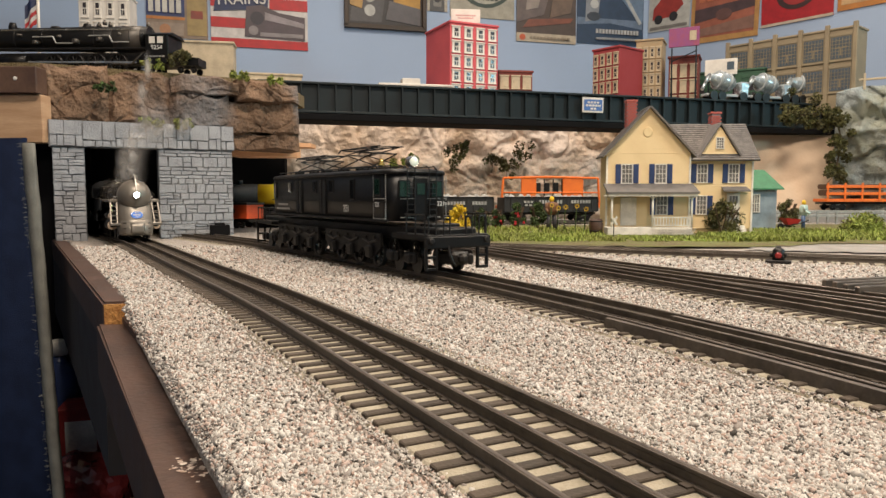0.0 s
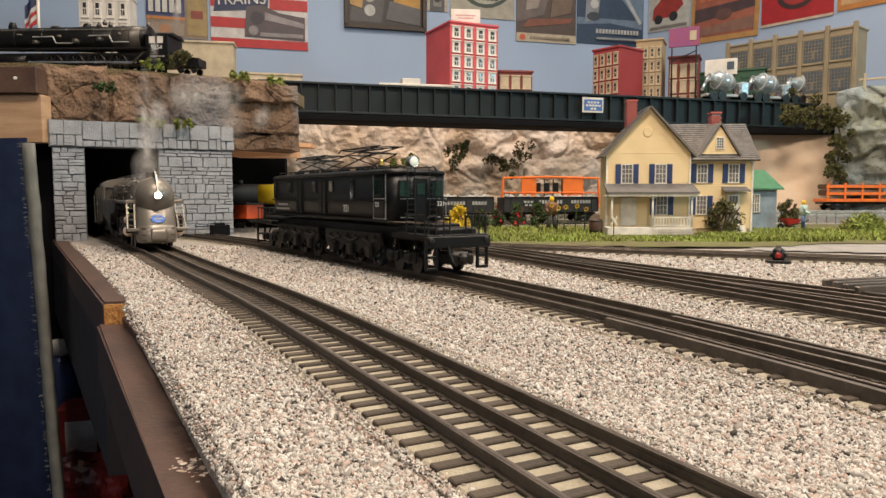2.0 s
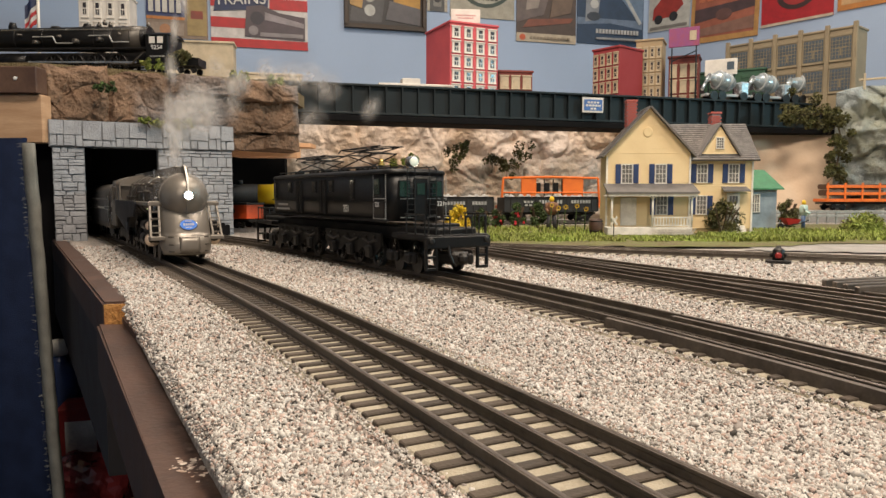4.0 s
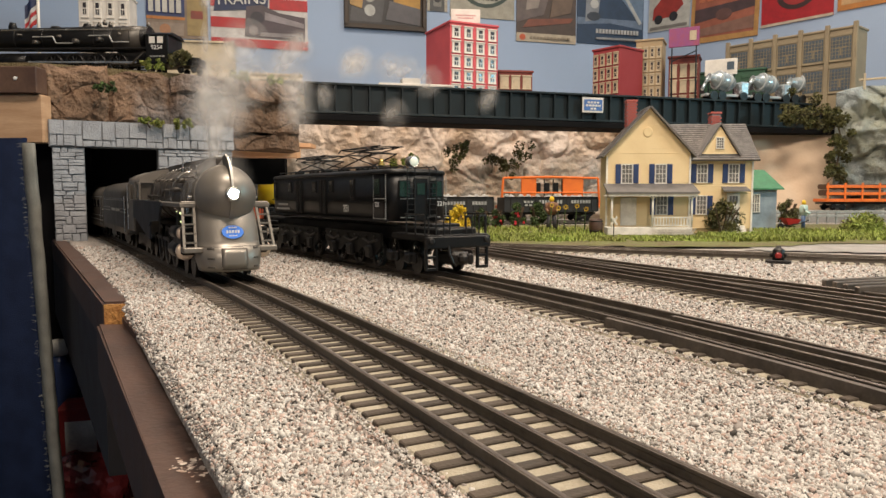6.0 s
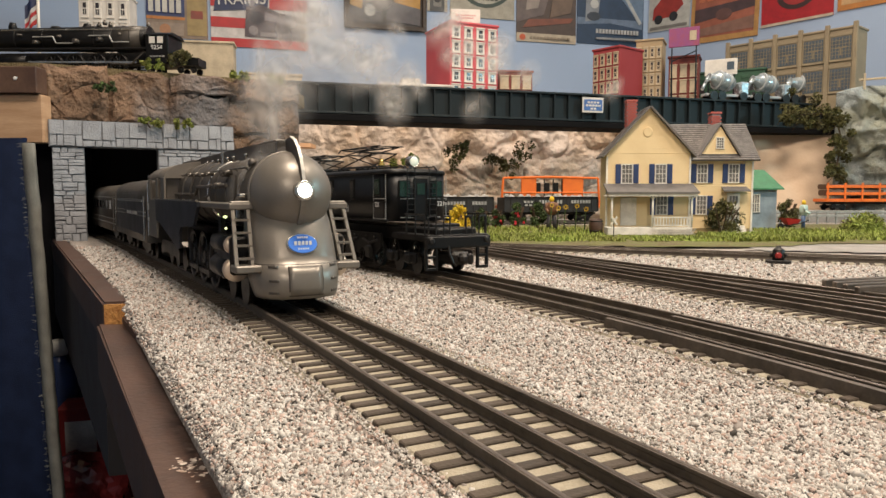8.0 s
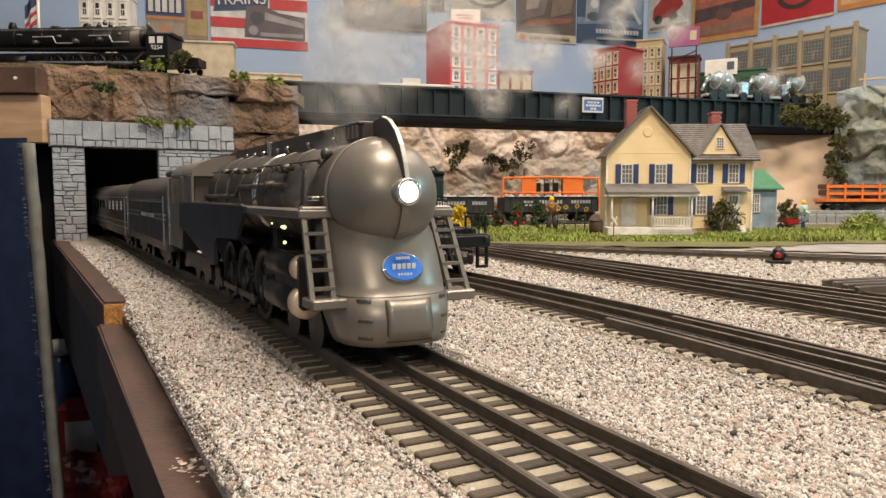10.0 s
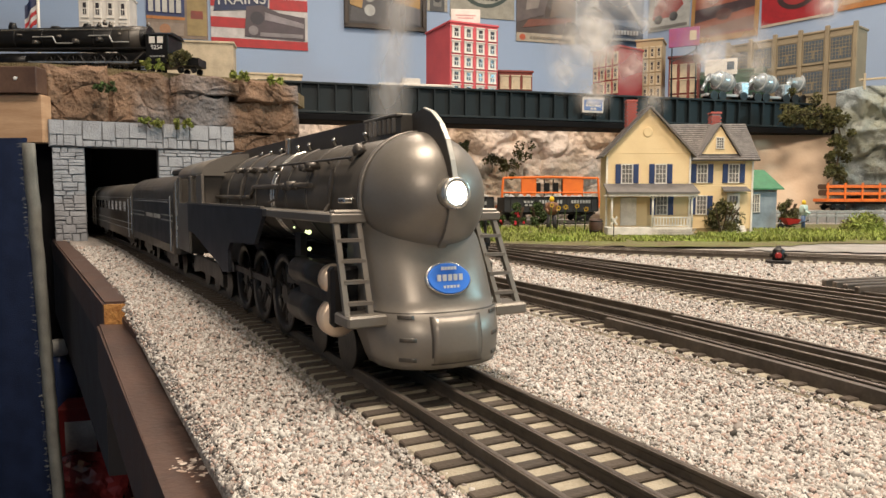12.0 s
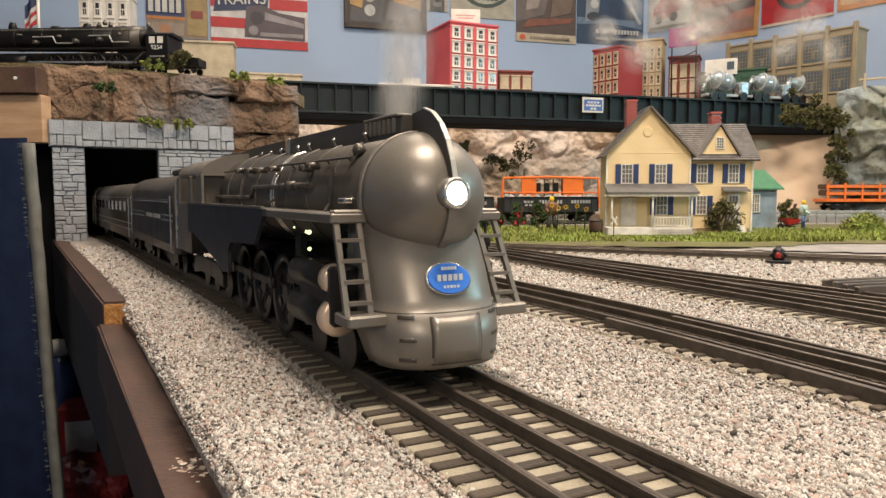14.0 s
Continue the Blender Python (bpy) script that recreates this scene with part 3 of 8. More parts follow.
# ---- rolling stock ----
T = dict(
    grey=mat("grey_locomotive_paint", (0.205, 0.185, 0.158), 0.38, 0.4, second=(0.185, 0.166, 0.142), scale=60, grain=900, bump=0.04),
    darkgrey=mat("dark_grey_paint", (0.080, 0.071, 0.060), 0.44, 0.25, second=(0.058, 0.051, 0.043), scale=70, grain=900, bump=0.05),
    blue=mat("blue_grey_paint", (0.026, 0.028, 0.035), 0.42, 0.15, second=(0.019, 0.021, 0.027), scale=70, grain=900, bump=0.04),
    silver=mat("bright_metal", (0.72, 0.70, 0.64), 0.25, 0.9, scale=80, bump=0.02),
    satin=mat("satin_metal", (0.55, 0.53, 0.48), 0.5, 0.6, scale=80, bump=0.02),
    cream=mat("cream_metal", (0.68, 0.55, 0.42), 0.35, 0.5, second=(0.6, 0.46, 0.34), scale=120, bump=0.02),
    gear=mat("oily_black_steel", (0.012, 0.012, 0.012), 0.4, 0.3, second=(0.022, 0.019, 0.017), scale=160, grain=900, bump=0.1, spec=0.35),
    pipe=mat("brown_grey_fittings", (0.10, 0.088, 0.075), 0.4, 0.4, scale=120, bump=0.05),
    rust=mat("brown_steel_frame", (0.13, 0.075, 0.05), 0.5, 0.4, scale=160),
    badge=mat("enamel_blue", (0.02, 0.15, 0.60), 0.5, 0, second=(0.02, 0.14, 0.55), scale=200, bump=0),
    white=mat("white_lettering", (0.80, 0.80, 0.78), 0.6, bump=0),
    eblack=mat("satin_black_paint", (0.005, 0.005, 0.0055), 0.40, 0.0, second=(0.009, 0.0085, 0.008), scale=90, grain=900, bump=0.08, spec=0.22),
    ebody=mat("blue_black_paint", (0.006, 0.0068, 0.008), 0.38, 0.0, second=(0.004, 0.0045, 0.005), scale=40, grain=700, bump=0.06, spec=0.24),
    beam=mat("headlight_glow", (1.0, 0.97, 0.90), 0.3, emit=22.0, bump=0),
    dimlamp=mat("dim_lamp_lens", (0.9, 0.95, 0.8), 0.15, emit=0.25, bump=0),
    greenglow=mat("yellow_green_glow", (0.9, 1.0, 0.45), 0.4, emit=1.6, bump=0),
    cabglow=mat("green_cab_glass", (0.012, 0.035, 0.026), 0.12, bump=0, coat=0.6),
    glass=mat("dark_window_glass", (0.012, 0.013, 0.015), 0.08, bump=0, coat=0.5),
    brass=mat("polished_brass", (0.80, 0.58, 0.18), 0.25, 0.95, bump=0),
    orange=mat("orange_paint", (0.85, 0.19, 0.02), 0.5, second=(0.75, 0.15, 0.02), scale=60, bump=0.05),
    yellow=mat("yellow_paint", (0.85, 0.62, 0.02), 0.5, second=(0.78, 0.52, 0.02), scale=60, bump=0.05),
    gon=mat("black_gondola_paint", (0.02, 0.02, 0.02), 0.6, scale=80),
    steel=mat("pale_grey_steel", (0.42, 0.42, 0.40), 0.5, 0.3, scale=80),
)


def sym(f):
    for side in (-1, 1):
        f(side)


def spoked_wheel(r, width, spokes=10):
    bm = BM()
    n = 28
    prof = [(r + 0.0008, -width / 2 - 0.0006), (r + 0.0008, -width / 2), (r, -width / 2 + 0.0002), (r, width / 2), (r * 0.84, width / 2), (r * 0.84, -width / 2)]
    rings = []
    for i in range(n):
        a = 2 * math.pi * i / n
        rings.append([(p[0] * math.cos(a), p[1], p[0] * math.sin(a)) for p in prof])
    R = [[bm.verts.new(p) for p in ring] for ring in rings]
    for i in range(n):
        p, q = R[i], R[(i + 1) % n]
        for k in range(6):
            bm.faces.new((p[k], p[(k + 1) % 6], q[(k + 1) % 6], q[k])).smooth = True
    for i in range(spokes):
        a = 2 * math.pi * i / spokes
        cyl(bm, (0, 0, 0), (r * 0.86 * math.cos(a), 0, r * 0.86 * math.sin(a)), r * 0.09, r * 0.055, 6)
    lathe(bm, (0, -width / 2, 0), (0, 1, 0), [(0, r * 0.26), (width, r * 0.26)], 14)
    prism(bm, [(-0.35 * r, -0.82 * r), (0.35 * r, -0.82 * r), (0.25 * r, -0.55 * r), (-0.25 * r, -0.55 * r)], "y", -width / 2, width / 2)
    return mesh(bm, "wheel", T["gear"])


def disc_wheel(r, width):
    bm = BM()
    lathe(bm, (0, -width / 2, 0), (0, 1, 0), [(0, r + 0.0007), (0.0007, r + 0.0007), (0.0008, r), (width, r), (width, r * 0.82), (width * 0.7, r * 0.78), (width * 0.7, r * 0.35), (width, r * 0.3)], 24)
    return mesh(bm, "wheel", T["gear"])


WHEELS = []       # (wheel, radius) that roll with the express


def put_wheel(me, parent, x, y, r, roll=True):
    ob = new("wheel", me)
    ob.parent = parent
    ob.location = (x, y, r)
    if roll:
        WHEELS.append((ob, r, Vector((x, y, r))))
    return ob


BZ, BR = 0.0482, 0.0172          # boiler axis and radius over the rail


def boiler_ring(x, r, z=BZ, n=36):
    return [(x, r * math.sin(2 * math.pi * i / n), z + r * math.cos(2 * math.pi * i / n)) for i in range(n)]


def steam_locomotive():
    root = thing("streamlined_locomotive", pose(0, 0, 0), "grey streamlined steam locomotive with a bullet nose and lit headlight", "locomotive")
    # bullet nose
    bm = BM()
    rings = [boiler_ring(-0.020, BR)]
    for i in range(1, 19):
        a = i / 18 * math.pi / 2
        rings.append(boiler_ring(-0.020 + 0.0172 * math.sin(a), max(BR * math.cos(a), 0.00002)))
    loft(bm, rings)
    part("bullet_nose", bm, T["grey"], root, "smooth grey bullet nose")
    bm = BM()
    loft(bm, [boiler_ring(-0.0205, BR * 1.0), boiler_ring(-0.0205, BR * 1.025), boiler_ring(-0.0225, BR * 1.025), boiler_ring(-0.0225, BR)])
    part("nose_ring", bm, T["grey"], root)
    # boiler
    bm = BM()
    loft(bm, [boiler_ring(-0.022, BR * 0.965), boiler_ring(-0.12, BR * 0.975), boiler_ring(-0.15, BR * 1.05, BZ), boiler_ring(-0.235, BR * 1.08, BZ)])
    part("boiler", bm, T["darkgrey"], root, "dark grey boiler with bands")
    for x in (-0.046, -0.068, -0.0905, -0.1065, -0.110, -0.131, -0.153, -0.178):
        bm = BM()
        k = BR * (0.985 if x > -0.12 else 1.0 + min(0.085, (-0.12 - x) * 2.6))
        loft(bm, [boiler_ring(x, k * 0.97), boiler_ring(x, k + 0.0002), boiler_ring(x - 0.0012, k + 0.0002), boiler_ring(x - 0.0012, k * 0.97)])
        part("boiler_band", bm, T["silver"] if x in (-0.1065, -0.110) else T["darkgrey"], root)
    # top casing with louvres
    bm = BM()
    prism(bm, [(-0.0236, 0.060), (-0.0236, 0.0702), (-0.06, 0.0707), (-0.19, 0.0704), (-0.245, 0.0690), (-0.245, 0.060)], "y", -0.0042, 0.0042)
    bmesh.ops.bevel(bm, geom=[e for e in bm.edges if all(v.co.z > 0.068 for v in e.verts)], offset=0.0009, segments=2, affect="EDGES")
    part("casing", bm, T["darkgrey"], root, "dark grey skyline casing")
    for i in range(7):
        for side in (-1, 1):
            bm = BM()
            box(bm, (-0.0275 - 0.0033 * i, side * 0.0042, 0.0676), (0.0011, 0.0016, 0.0042), 0.0002)
            part("louvre", bm, T["grey"], root)
    bm = BM()
    box(bm, (-0.0375, 0, 0.0704), (0.024, 0.0094, 0.0008), 0.0002)
    part("louvre_cap", bm, T["grey"], root)
    bm = BM()
    lathe(bm, (-0.040, 0, 0.0690), (0, 0, 1), [(0, 0.0030), (0.0022, 0.0028), (0.0022, 0.0020), (0.001, 0.0019)], 18)
    part("smokestack", bm, T["gear"], root, "black stack mouth")
    for x in (-0.128,):
        for side in (-1, 1):
            bm = BM()
            box(bm, (x, side * 0.0048, 0.0662), (0.0040, 0.0014, 0.0092), 0.0004)
            part("casing_plate", bm, T["silver"], root, "bright metal plate")
            bm = BM()
            box(bm, (x - 0.0085, side * 0.0048, 0.0645), (0.0055, 0.0012, 0.0046), 0.0003)
            part("hatch", bm, T["gear"], root)
    # fin on the nose
    bm = BM()
    outer = [(-0.0240, 0.0706), (-0.0175, 0.0713), (-0.0128, 0.0698), (-0.0084, 0.0666), (-0.0050, 0.0622), (-0.0026, 0.0570), (-0.0012, 0.0525)]
    inner = [(-0.020 + 0.0170 * math.sin(a), BZ + 0.0170 * math.cos(a)) for a in (1.25, 1.0, 0.75, 0.5, 0.25, 0.0, -0.2)]
    prism(bm, outer + inner, "y", -0.00062, 0.00062)
    part("fin", bm, T["darkgrey"], root)
    bm = BM()
    for (x0, z0), (x1, z1) in zip(outer[1:], outer[2:]):
        a, b = Vector((x0, 0, z0)), Vector((x1, 0, z1))
        n = Vector((-(b - a).z, 0, (b - a).x)).normalized() * -0.0004
        loft(bm, [[a + Vector((0, -0.00066, 0)), a + Vector((0, 0.00066, 0)), a + Vector((0, 0.00066, 0)) - n, a + Vector((0, -0.00066, 0)) - n],
                  [b + Vector((0, -0.00066, 0)), b + Vector((0, 0.00066, 0)), b + Vector((0, 0.00066, 0)) - n, b + Vector((0, -0.00066, 0)) - n]], smooth=False)
    part("fin_edge", bm, T["satin"], root, "bright metal fin edge")
    bm = BM()
    low = [(-0.020 + 0.0182 * math.cos(a), BZ - 0.0182 * math.sin(a)) for a in (0.1, 0.3, 0.5, 0.65)] + [(-0.0085, 0.0345)]
    prism(bm, low + [(x - 0.0022, z) for x, z in reversed(low)], "y", -0.0011, 0.0011)
    part("fin_tail", bm, T["grey"], root)
    # headlight
    bm = BM()
    lathe(bm, (-0.0055, 0, 0.0490), (1, 0, 0), [(0, 0.0042), (0.004, 0.0040), (0.0052, 0.0040), (0.0056, 0.0036), (0.0056, 0.0029), (0.0045, 0.0028)], 26)
    head = part("headlight", bm, T["silver"], root, "round silver headlight")
    bm = BM()
    lathe(bm, (-0.0014, 0, 0.0490), (1, 0, 0), [(0, 0.0029), (0.0008, 0.0029), (0.0014, 0.0022), (0.0017, 0.0010), (0.00175, 0.0001)], 22)
    part("lens", bm, T["beam"], head, "glowing white lens")
    # pilot shroud
    bm = BM()
    rings = []
    levels = [(0.0410, -0.0130, 0.0172, 0.0165), (0.0365, -0.0088, 0.0174, 0.0165), (0.029, -0.0052, 0.0176, 0.0165), (0.0225, -0.0026, 0.0177, 0.0165),
              (0.0195, -0.0016, 0.0177, 0.0165), (0.0190, -0.0006, 0.0180, 0.0165), (0.013, 0.0010, 0.0176, 0.016), (0.0075, 0.0010, 0.0168, 0.0155), (0.0054, 0.0002, 0.0163, 0.015)]
    for z, xf, w, d in levels:
        back = -0.030 if z > 0.021 else -0.030 + (0.021 - z) * 0.75
        ring = []
        for i in range(25):
            a = -math.pi / 2 + math.pi * i / 24
            ring.append((xf - d + d * max(math.cos(a), 0) ** 0.75, w * math.copysign(abs(math.sin(a)) ** 0.85, math.sin(a)), z))
        rings.append([(min(back, ring[0][0]), -w, z)] + ring + [(min(back, ring[-1][0]), w, z)])
    loft(bm, list(reversed(rings)))
    part("pilot_shroud", bm, T["grey"], root, "smooth grey pilot shroud")
    bm = BM()
    rr = [[(p[0] + 0.0002, p[1] * 1.012, p[2]) for p in rings[4][1:-1]], [(p[0] + 0.0006, p[1] * 1.015, p[2] - 0.0003) for p in rings[4][1:-1]], [(p[0] + 0.0002, p[1] * 1.012, p[2] - 0.0006) for p in rings[4][1:-1]]]
    loft(bm, rr, closed=False)
    part("shroud_seam", bm, T["darkgrey"], root)
    def skin(y, z, lift):
        """A place on the shroud's skin, for the panels that lie on it."""
        for (z1, x1, w1, d1), (z0, x0, w0, d0) in zip(levels, levels[1:]):
            if z0 <= z <= z1:
                k = (z - z0) / (z1 - z0)
                xf, w, d = x0 + (x1 - x0) * k, w0 + (w1 - w0) * k, d0 + (d1 - d0) * k
                q = min(1.0, (abs(y) / w) ** (1 / 0.85))
                return Vector((xf - d + d * math.sqrt(1 - q * q) ** 0.75 + lift, y, z))

    def patch(y0, y1, z0, z1, lift, n=8):
        bm = BM()
        G = [[bm.verts.new(skin(y0 + (y1 - y0) * i / n, z0 + (z1 - z0) * j / 4, lift)) for i in range(n + 1)] for j in range(5)]
        for p, q in zip(G, G[1:]):
            for i in range(n):
                bm.faces.new((p[i], p[i + 1], q[i + 1], q[i])).smooth = True
        r = bmesh.ops.extrude_face_region(bm, geom=bm.faces[:])
        for e in r["geom"]:
            if isinstance(e, bmesh.types.BMVert):
                e.co.x -= 0.0012
        return bm

    part("door_seam", patch(-0.0072, 0.0072, 0.0066, 0.0186, 0.00012), T["darkgrey"], root)
    part("coupler_door", patch(-0.0067, 0.0067, 0.0071, 0.0181, 0.0004), T["grey"], root, "smooth grey coupler door")
    for z in (0.0185, 0.0130, 0.0080):
        for side in (-1, 1):
            bm = BM()
            bm.free()
            part("step_slot", patch(side * 0.0108, side * 0.0142, z - 0.0005, z + 0.0005, 0.0002, 3), T["darkgrey"], root)
    bm = BM()
    lathe(bm, (-0.0078, 0, 0.0268), (1, 0, 0.30), [(0, 0.0066), (0.0032, 0.0066), (0.0036, 0.0062)], 32)
    for v in bm.verts:
        v.co.z = 0.0268 + (v.co.z - 0.0268) * 0.66
    part("badge_rim", bm, T["silver"], root)
    bm = BM()
    lathe(bm, (-0.0075, 0, 0.0268), (1, 0, 0.30), [(0, 0.0061), (0.0035, 0.0061), (0.0037, 0.0058)], 32)
    for v in bm.verts:
        v.co.z = 0.0268 + (v.co.z - 0.0268) * 0.64
    part("badge", bm, T["badge"], root, "oval blue enamel badge")
    for z, w in ((0.0300, 0.0046), (0.0277, 0.0078), (0.0254, 0.0048)):
        bm = BM()
        for k in range(5):
            box(bm, (-0.00375 - (z - 0.0277) * 0.30, -w / 2 + w * (k + 0.5) / 5, z), (0.0004, w / 5 * 0.66, 0.0008 if w < 0.006 else 0.0016))
        part("badge_lettering", bm, T["white"], root)

    # running boards, ladders, steps
    def side_gear(s):
        bm = BM()
        box(bm, (-0.118, s * 0.0205, 0.0425), (0.196, 0.0105, 0.0026), 0.0004)
        part("running_board", bm, T["grey"], root)
        lad = part("ladder", ladder_bm(s), T["grey"], root)
        bm = BM()
        box(bm, (-0.0120, s * 0.0210, 0.0175), (0.010, 0.0105, 0.0030), 0.0005)
        part("step", bm, T["grey"], root)
        bm = BM()
        box(bm, (-0.0220, s * 0.0205, 0.0432), (0.0035, 0.0090, 0.0030), 0.0005)
        part("ladder_top", bm, T["grey"], root)
        # cylinders with cream heads
        for x, y, z, r in ((-0.0265, 0.0225, 0.0262, 0.0038), (-0.0255, 0.0222, 0.0160, 0.0049)):
            bm = BM()
            lathe(bm, (x, s * y, z), (-1, 0, 0), [(0.0006, r), (0.030, r * 1.05)], 22)
            cylinder = part("cylinder", bm, T["gear"], root)
            bm = BM()
            lathe(bm, (x, s * y, z), (1, 0, 0), [(-0.002, r * 1.06), (0.0008, r * 1.06), (0.0014, r * 0.85), (0.0016, r * 0.2)], 26)
            part("cylinder_head", bm, T["cream"], cylinder, "cream coloured cylinder head")
        bm = BM()
        box(bm, (-0.036, s * 0.0205, 0.0218), (0.028, 0.009, 0.016), 0.001)
        part("steam_chest", bm, T["gear"], root)
        # side skirt
        bm = BM()
        prism(bm, [(-0.083, 0.0414), (-0.0945, 0.0315), (-0.127, 0.0300), (-0.134, 0.0295), (-0.139, 0.026), (-0.139, 0.0175), (-0.150, 0.0165), (-0.155, 0.0185), (-0.218, 0.0290), (-0.236, 0.030), (-0.236, 0.0438), (-0.083, 0.0438)], "y", s * 0.0258, s * 0.0272)
        part("side_skirt", bm, T["blue"], root, "blue-grey side skirt")
        bm = BM()
        box(bm, (-0.16, s * 0.0272, 0.0443), (0.155, 0.0012, 0.0008))
        part("skirt_edge", bm, T["grey"], root)
        # pipes, valves and handrail on the boiler
        bm = BM()
        tube(bm, [(-0.03, s * 0.0158, 0.0588), (-0.12, s * 0.0160, 0.0590), (-0.19, s * 0.0172, 0.0590)], 0.0004)
        for x in [-0.035 - 0.018 * i for i in range(9)]:
            cyl(bm, (x, s * 0.0140, 0.0580), (x, s * 0.0149, 0.0590), 0.0006, n=6)
        part("handrail", bm, T["pipe"], root)
        bm = BM()
        tube(bm, [(-0.06, s * 0.0180, 0.0515), (-0.13, s * 0.0184, 0.0515), (-0.135, s * 0.0186, 0.0475), (-0.15, s * 0.0190, 0.0475), (-0.2, s * 0.0196, 0.0475)], 0.0008, 8)
        tube(bm, [(-0.040, s * 0.0178, 0.056), (-0.041, s * 0.0185, 0.046), (-0.041, s * 0.0200, 0.0438)], 0.0006, 6)
        tube(bm, [(-0.095, s * 0.0176, 0.056), (-0.096, s * 0.0190, 0.047), (-0.104, s * 0.0195, 0.0455)], 0.0005, 6)
        tube(bm, [(-0.145, s * 0.0170, 0.060), (-0.146, s * 0.0195, 0.047)], 0.0006, 6)
        part("pipe", bm, T["pipe"], root)
        for x, z, r in ((-0.082, 0.0517, 0.0018), (-0.090, 0.0515, 0.0014), (-0.074, 0.0515, 0.0012), (-0.060, 0.0575, 0.0013), (-0.066, 0.0570, 0.0015), (-0.104, 0.058, 0.0012), (-0.122, 0.058, 0.0012), (-0.140, 0.0585, 0.0013), (-0.158, 0.0588, 0.0013)):
            bm = BM()
            cyl(bm, (x, s * 0.015, z), (x, s * 0.0195, z), r, r * 0.7, 9)
            cyl(bm, (x - 0.002, s * 0.0185, z), (x + 0.002, s * 0.0185, z - 0.001), r * 0.4, n=6)
            part("valve", bm, T["pipe"], root)
        bm = BM()
        lathe(bm, (-0.0335, s * 0.0120, 0.0600), (0, s * 0.45, 1), [(0, 0.0020), (0.0014, 0.0019), (0.0026, 0.0012), (0.0030, 0.0003)], 14)
        part("marker_lamp", bm, T["pipe"], root)
        for x in (-0.045, -0.072, -0.098, -0.112, -0.135, -0.150, -0.165):
            bm = BM()
            lathe(bm, (x, s * 0.0052, 0.0646), (0, s * 0.3, 1), [(0, 0.0007), (0.0016, 0.0007), (0.0020, 0.0010), (0.0026, 0.0006)], 8)
            part("washout_plug", bm, T["silver"], root)
        bm = BM()
        box(bm, (-0.028, s * 0.0187, 0.0470), (0.005, 0.0026, 0.0014), 0.0003)
        box(bm, (-0.0345, s * 0.0187, 0.0400), (0.002, 0.002, 0.006), 0.0003)
        part("bracket", bm, T["silver"], root)
        # small glowing spots under the running board
        for x, z, r in ((-0.060, 0.0370, 0.0008), (-0.063, 0.0370, 0.0006), (-0.060, 0.0318, 0.0007), (-0.076, 0.0378, 0.0004)):
            bm = BM()
            bmesh.ops.create_icosphere(bm, subdivisions=1, radius=r, matrix=Matrix.Translation((x, s * 0.0185, z)))
            part("glow_spot", bm, T["greenglow"], root, "small glowing yellow-green spot")
        # frame, rods
        bm = BM()
        prism(bm, [(-0.035, 0.008), (-0.035, 0.028), (-0.20, 0.028), (-0.20, 0.016), (-0.175, 0.010)], "y", s * 0.008, s * 0.0095)
        part("frame_plate", bm, T["gear"], root)
        bm = BM()
        prism(bm, [(-0.050, 0.0245), (-0.050, 0.0215), (-0.078, 0.0195), (-0.078, 0.0225)], "y", s * 0.0185, s * 0.0205)
        prism(bm, [(-0.066, 0.0195), (-0.066, 0.0365), (-0.0715, 0.0365), (-0.0715, 0.0195)], "y", s * 0.0175, s * 0.0195)
        part("crosshead_guide", bm, T["gear"], root)
        bm = BM()
        prism(bm, [(-0.044, 0.012), (-0.044, 0.0155), (-0.062, 0.0175), (-0.062, 0.0115), (-0.055, 0.009)], "y", s * 0.0195, s * 0.0215)
        part("crosshead", bm, T["rust"], root, "brown steel crosshead")

    sym(side_gear)
    # cab
    bm = BM()
    prof = []
    for i in range(13):
        a = math.pi * i / 12
        prof.append((0.0262 * math.cos(a) ** (1 if math.cos(a) >= 0 else 1), 0.0590 + 0.0095 * math.sin(a)))
    ring = [(0.0262, 0.0575)] + prof + [(-0.0262, 0.0575)]
    loft(bm, [[(x, y, z) for y, z in ring] for x in (-0.196, -0.272)])
    part("cab_roof", bm, T["grey"], root)
    bm = BM()
    prism(bm, [(-0.0045, 0.067), (0.0045, 0.067), (0.0045, 0.0702), (-0.0045, 0.0702)], "x", -0.262, -0.215)
    part("roof_hatch", bm, T["grey"], root)
    for s in (-1, 1):
        for x0, x1, z0, z1 in ((-0.274, -0.236, 0.018, 0.0440), (-0.274, -0.2645, 0.044, 0.0580), (-0.2345, -0.2265, 0.044, 0.058), (-0.2105, -0.196, 0.044, 0.058)):
            bm = BM()
            box(bm, ((x0 + x1) / 2, s * 0.0262, (z0 + z1) / 2), (x1 - x0, 0.0014, z1 - z0), 0.0002)
            part("cab_wall", bm, T["grey"], root)
        bm = BM()
        box(bm, (-0.2185, s * 0.0225, 0.0510), (0.016, 0.0008, 0.0135))
        part("cab_window", bm, T["glass"], root, "dark cab window")
        bm = BM()
        tube(bm, [(-0.2745, s * 0.0272, 0.018), (-0.2745, s * 0.0272, 0.056)], 0.0006)
        part("grab_rail", bm, T["silver"], root)
    bm = BM()
    box(bm, (-0.2, 0, 0.050), (0.004, 0.050, 0.018))
    part("cab_front", bm, T["darkgrey"], root)
    bm = BM()
    box(bm, (-0.13, 0, 0.022), (0.20, 0.016, 0.014), 0.001)
    part("frame", bm, T["gear"], root)
    big, small = spoked_wheel(0.0135, 0.0036, 12), disc_wheel(0.0064, 0.003)
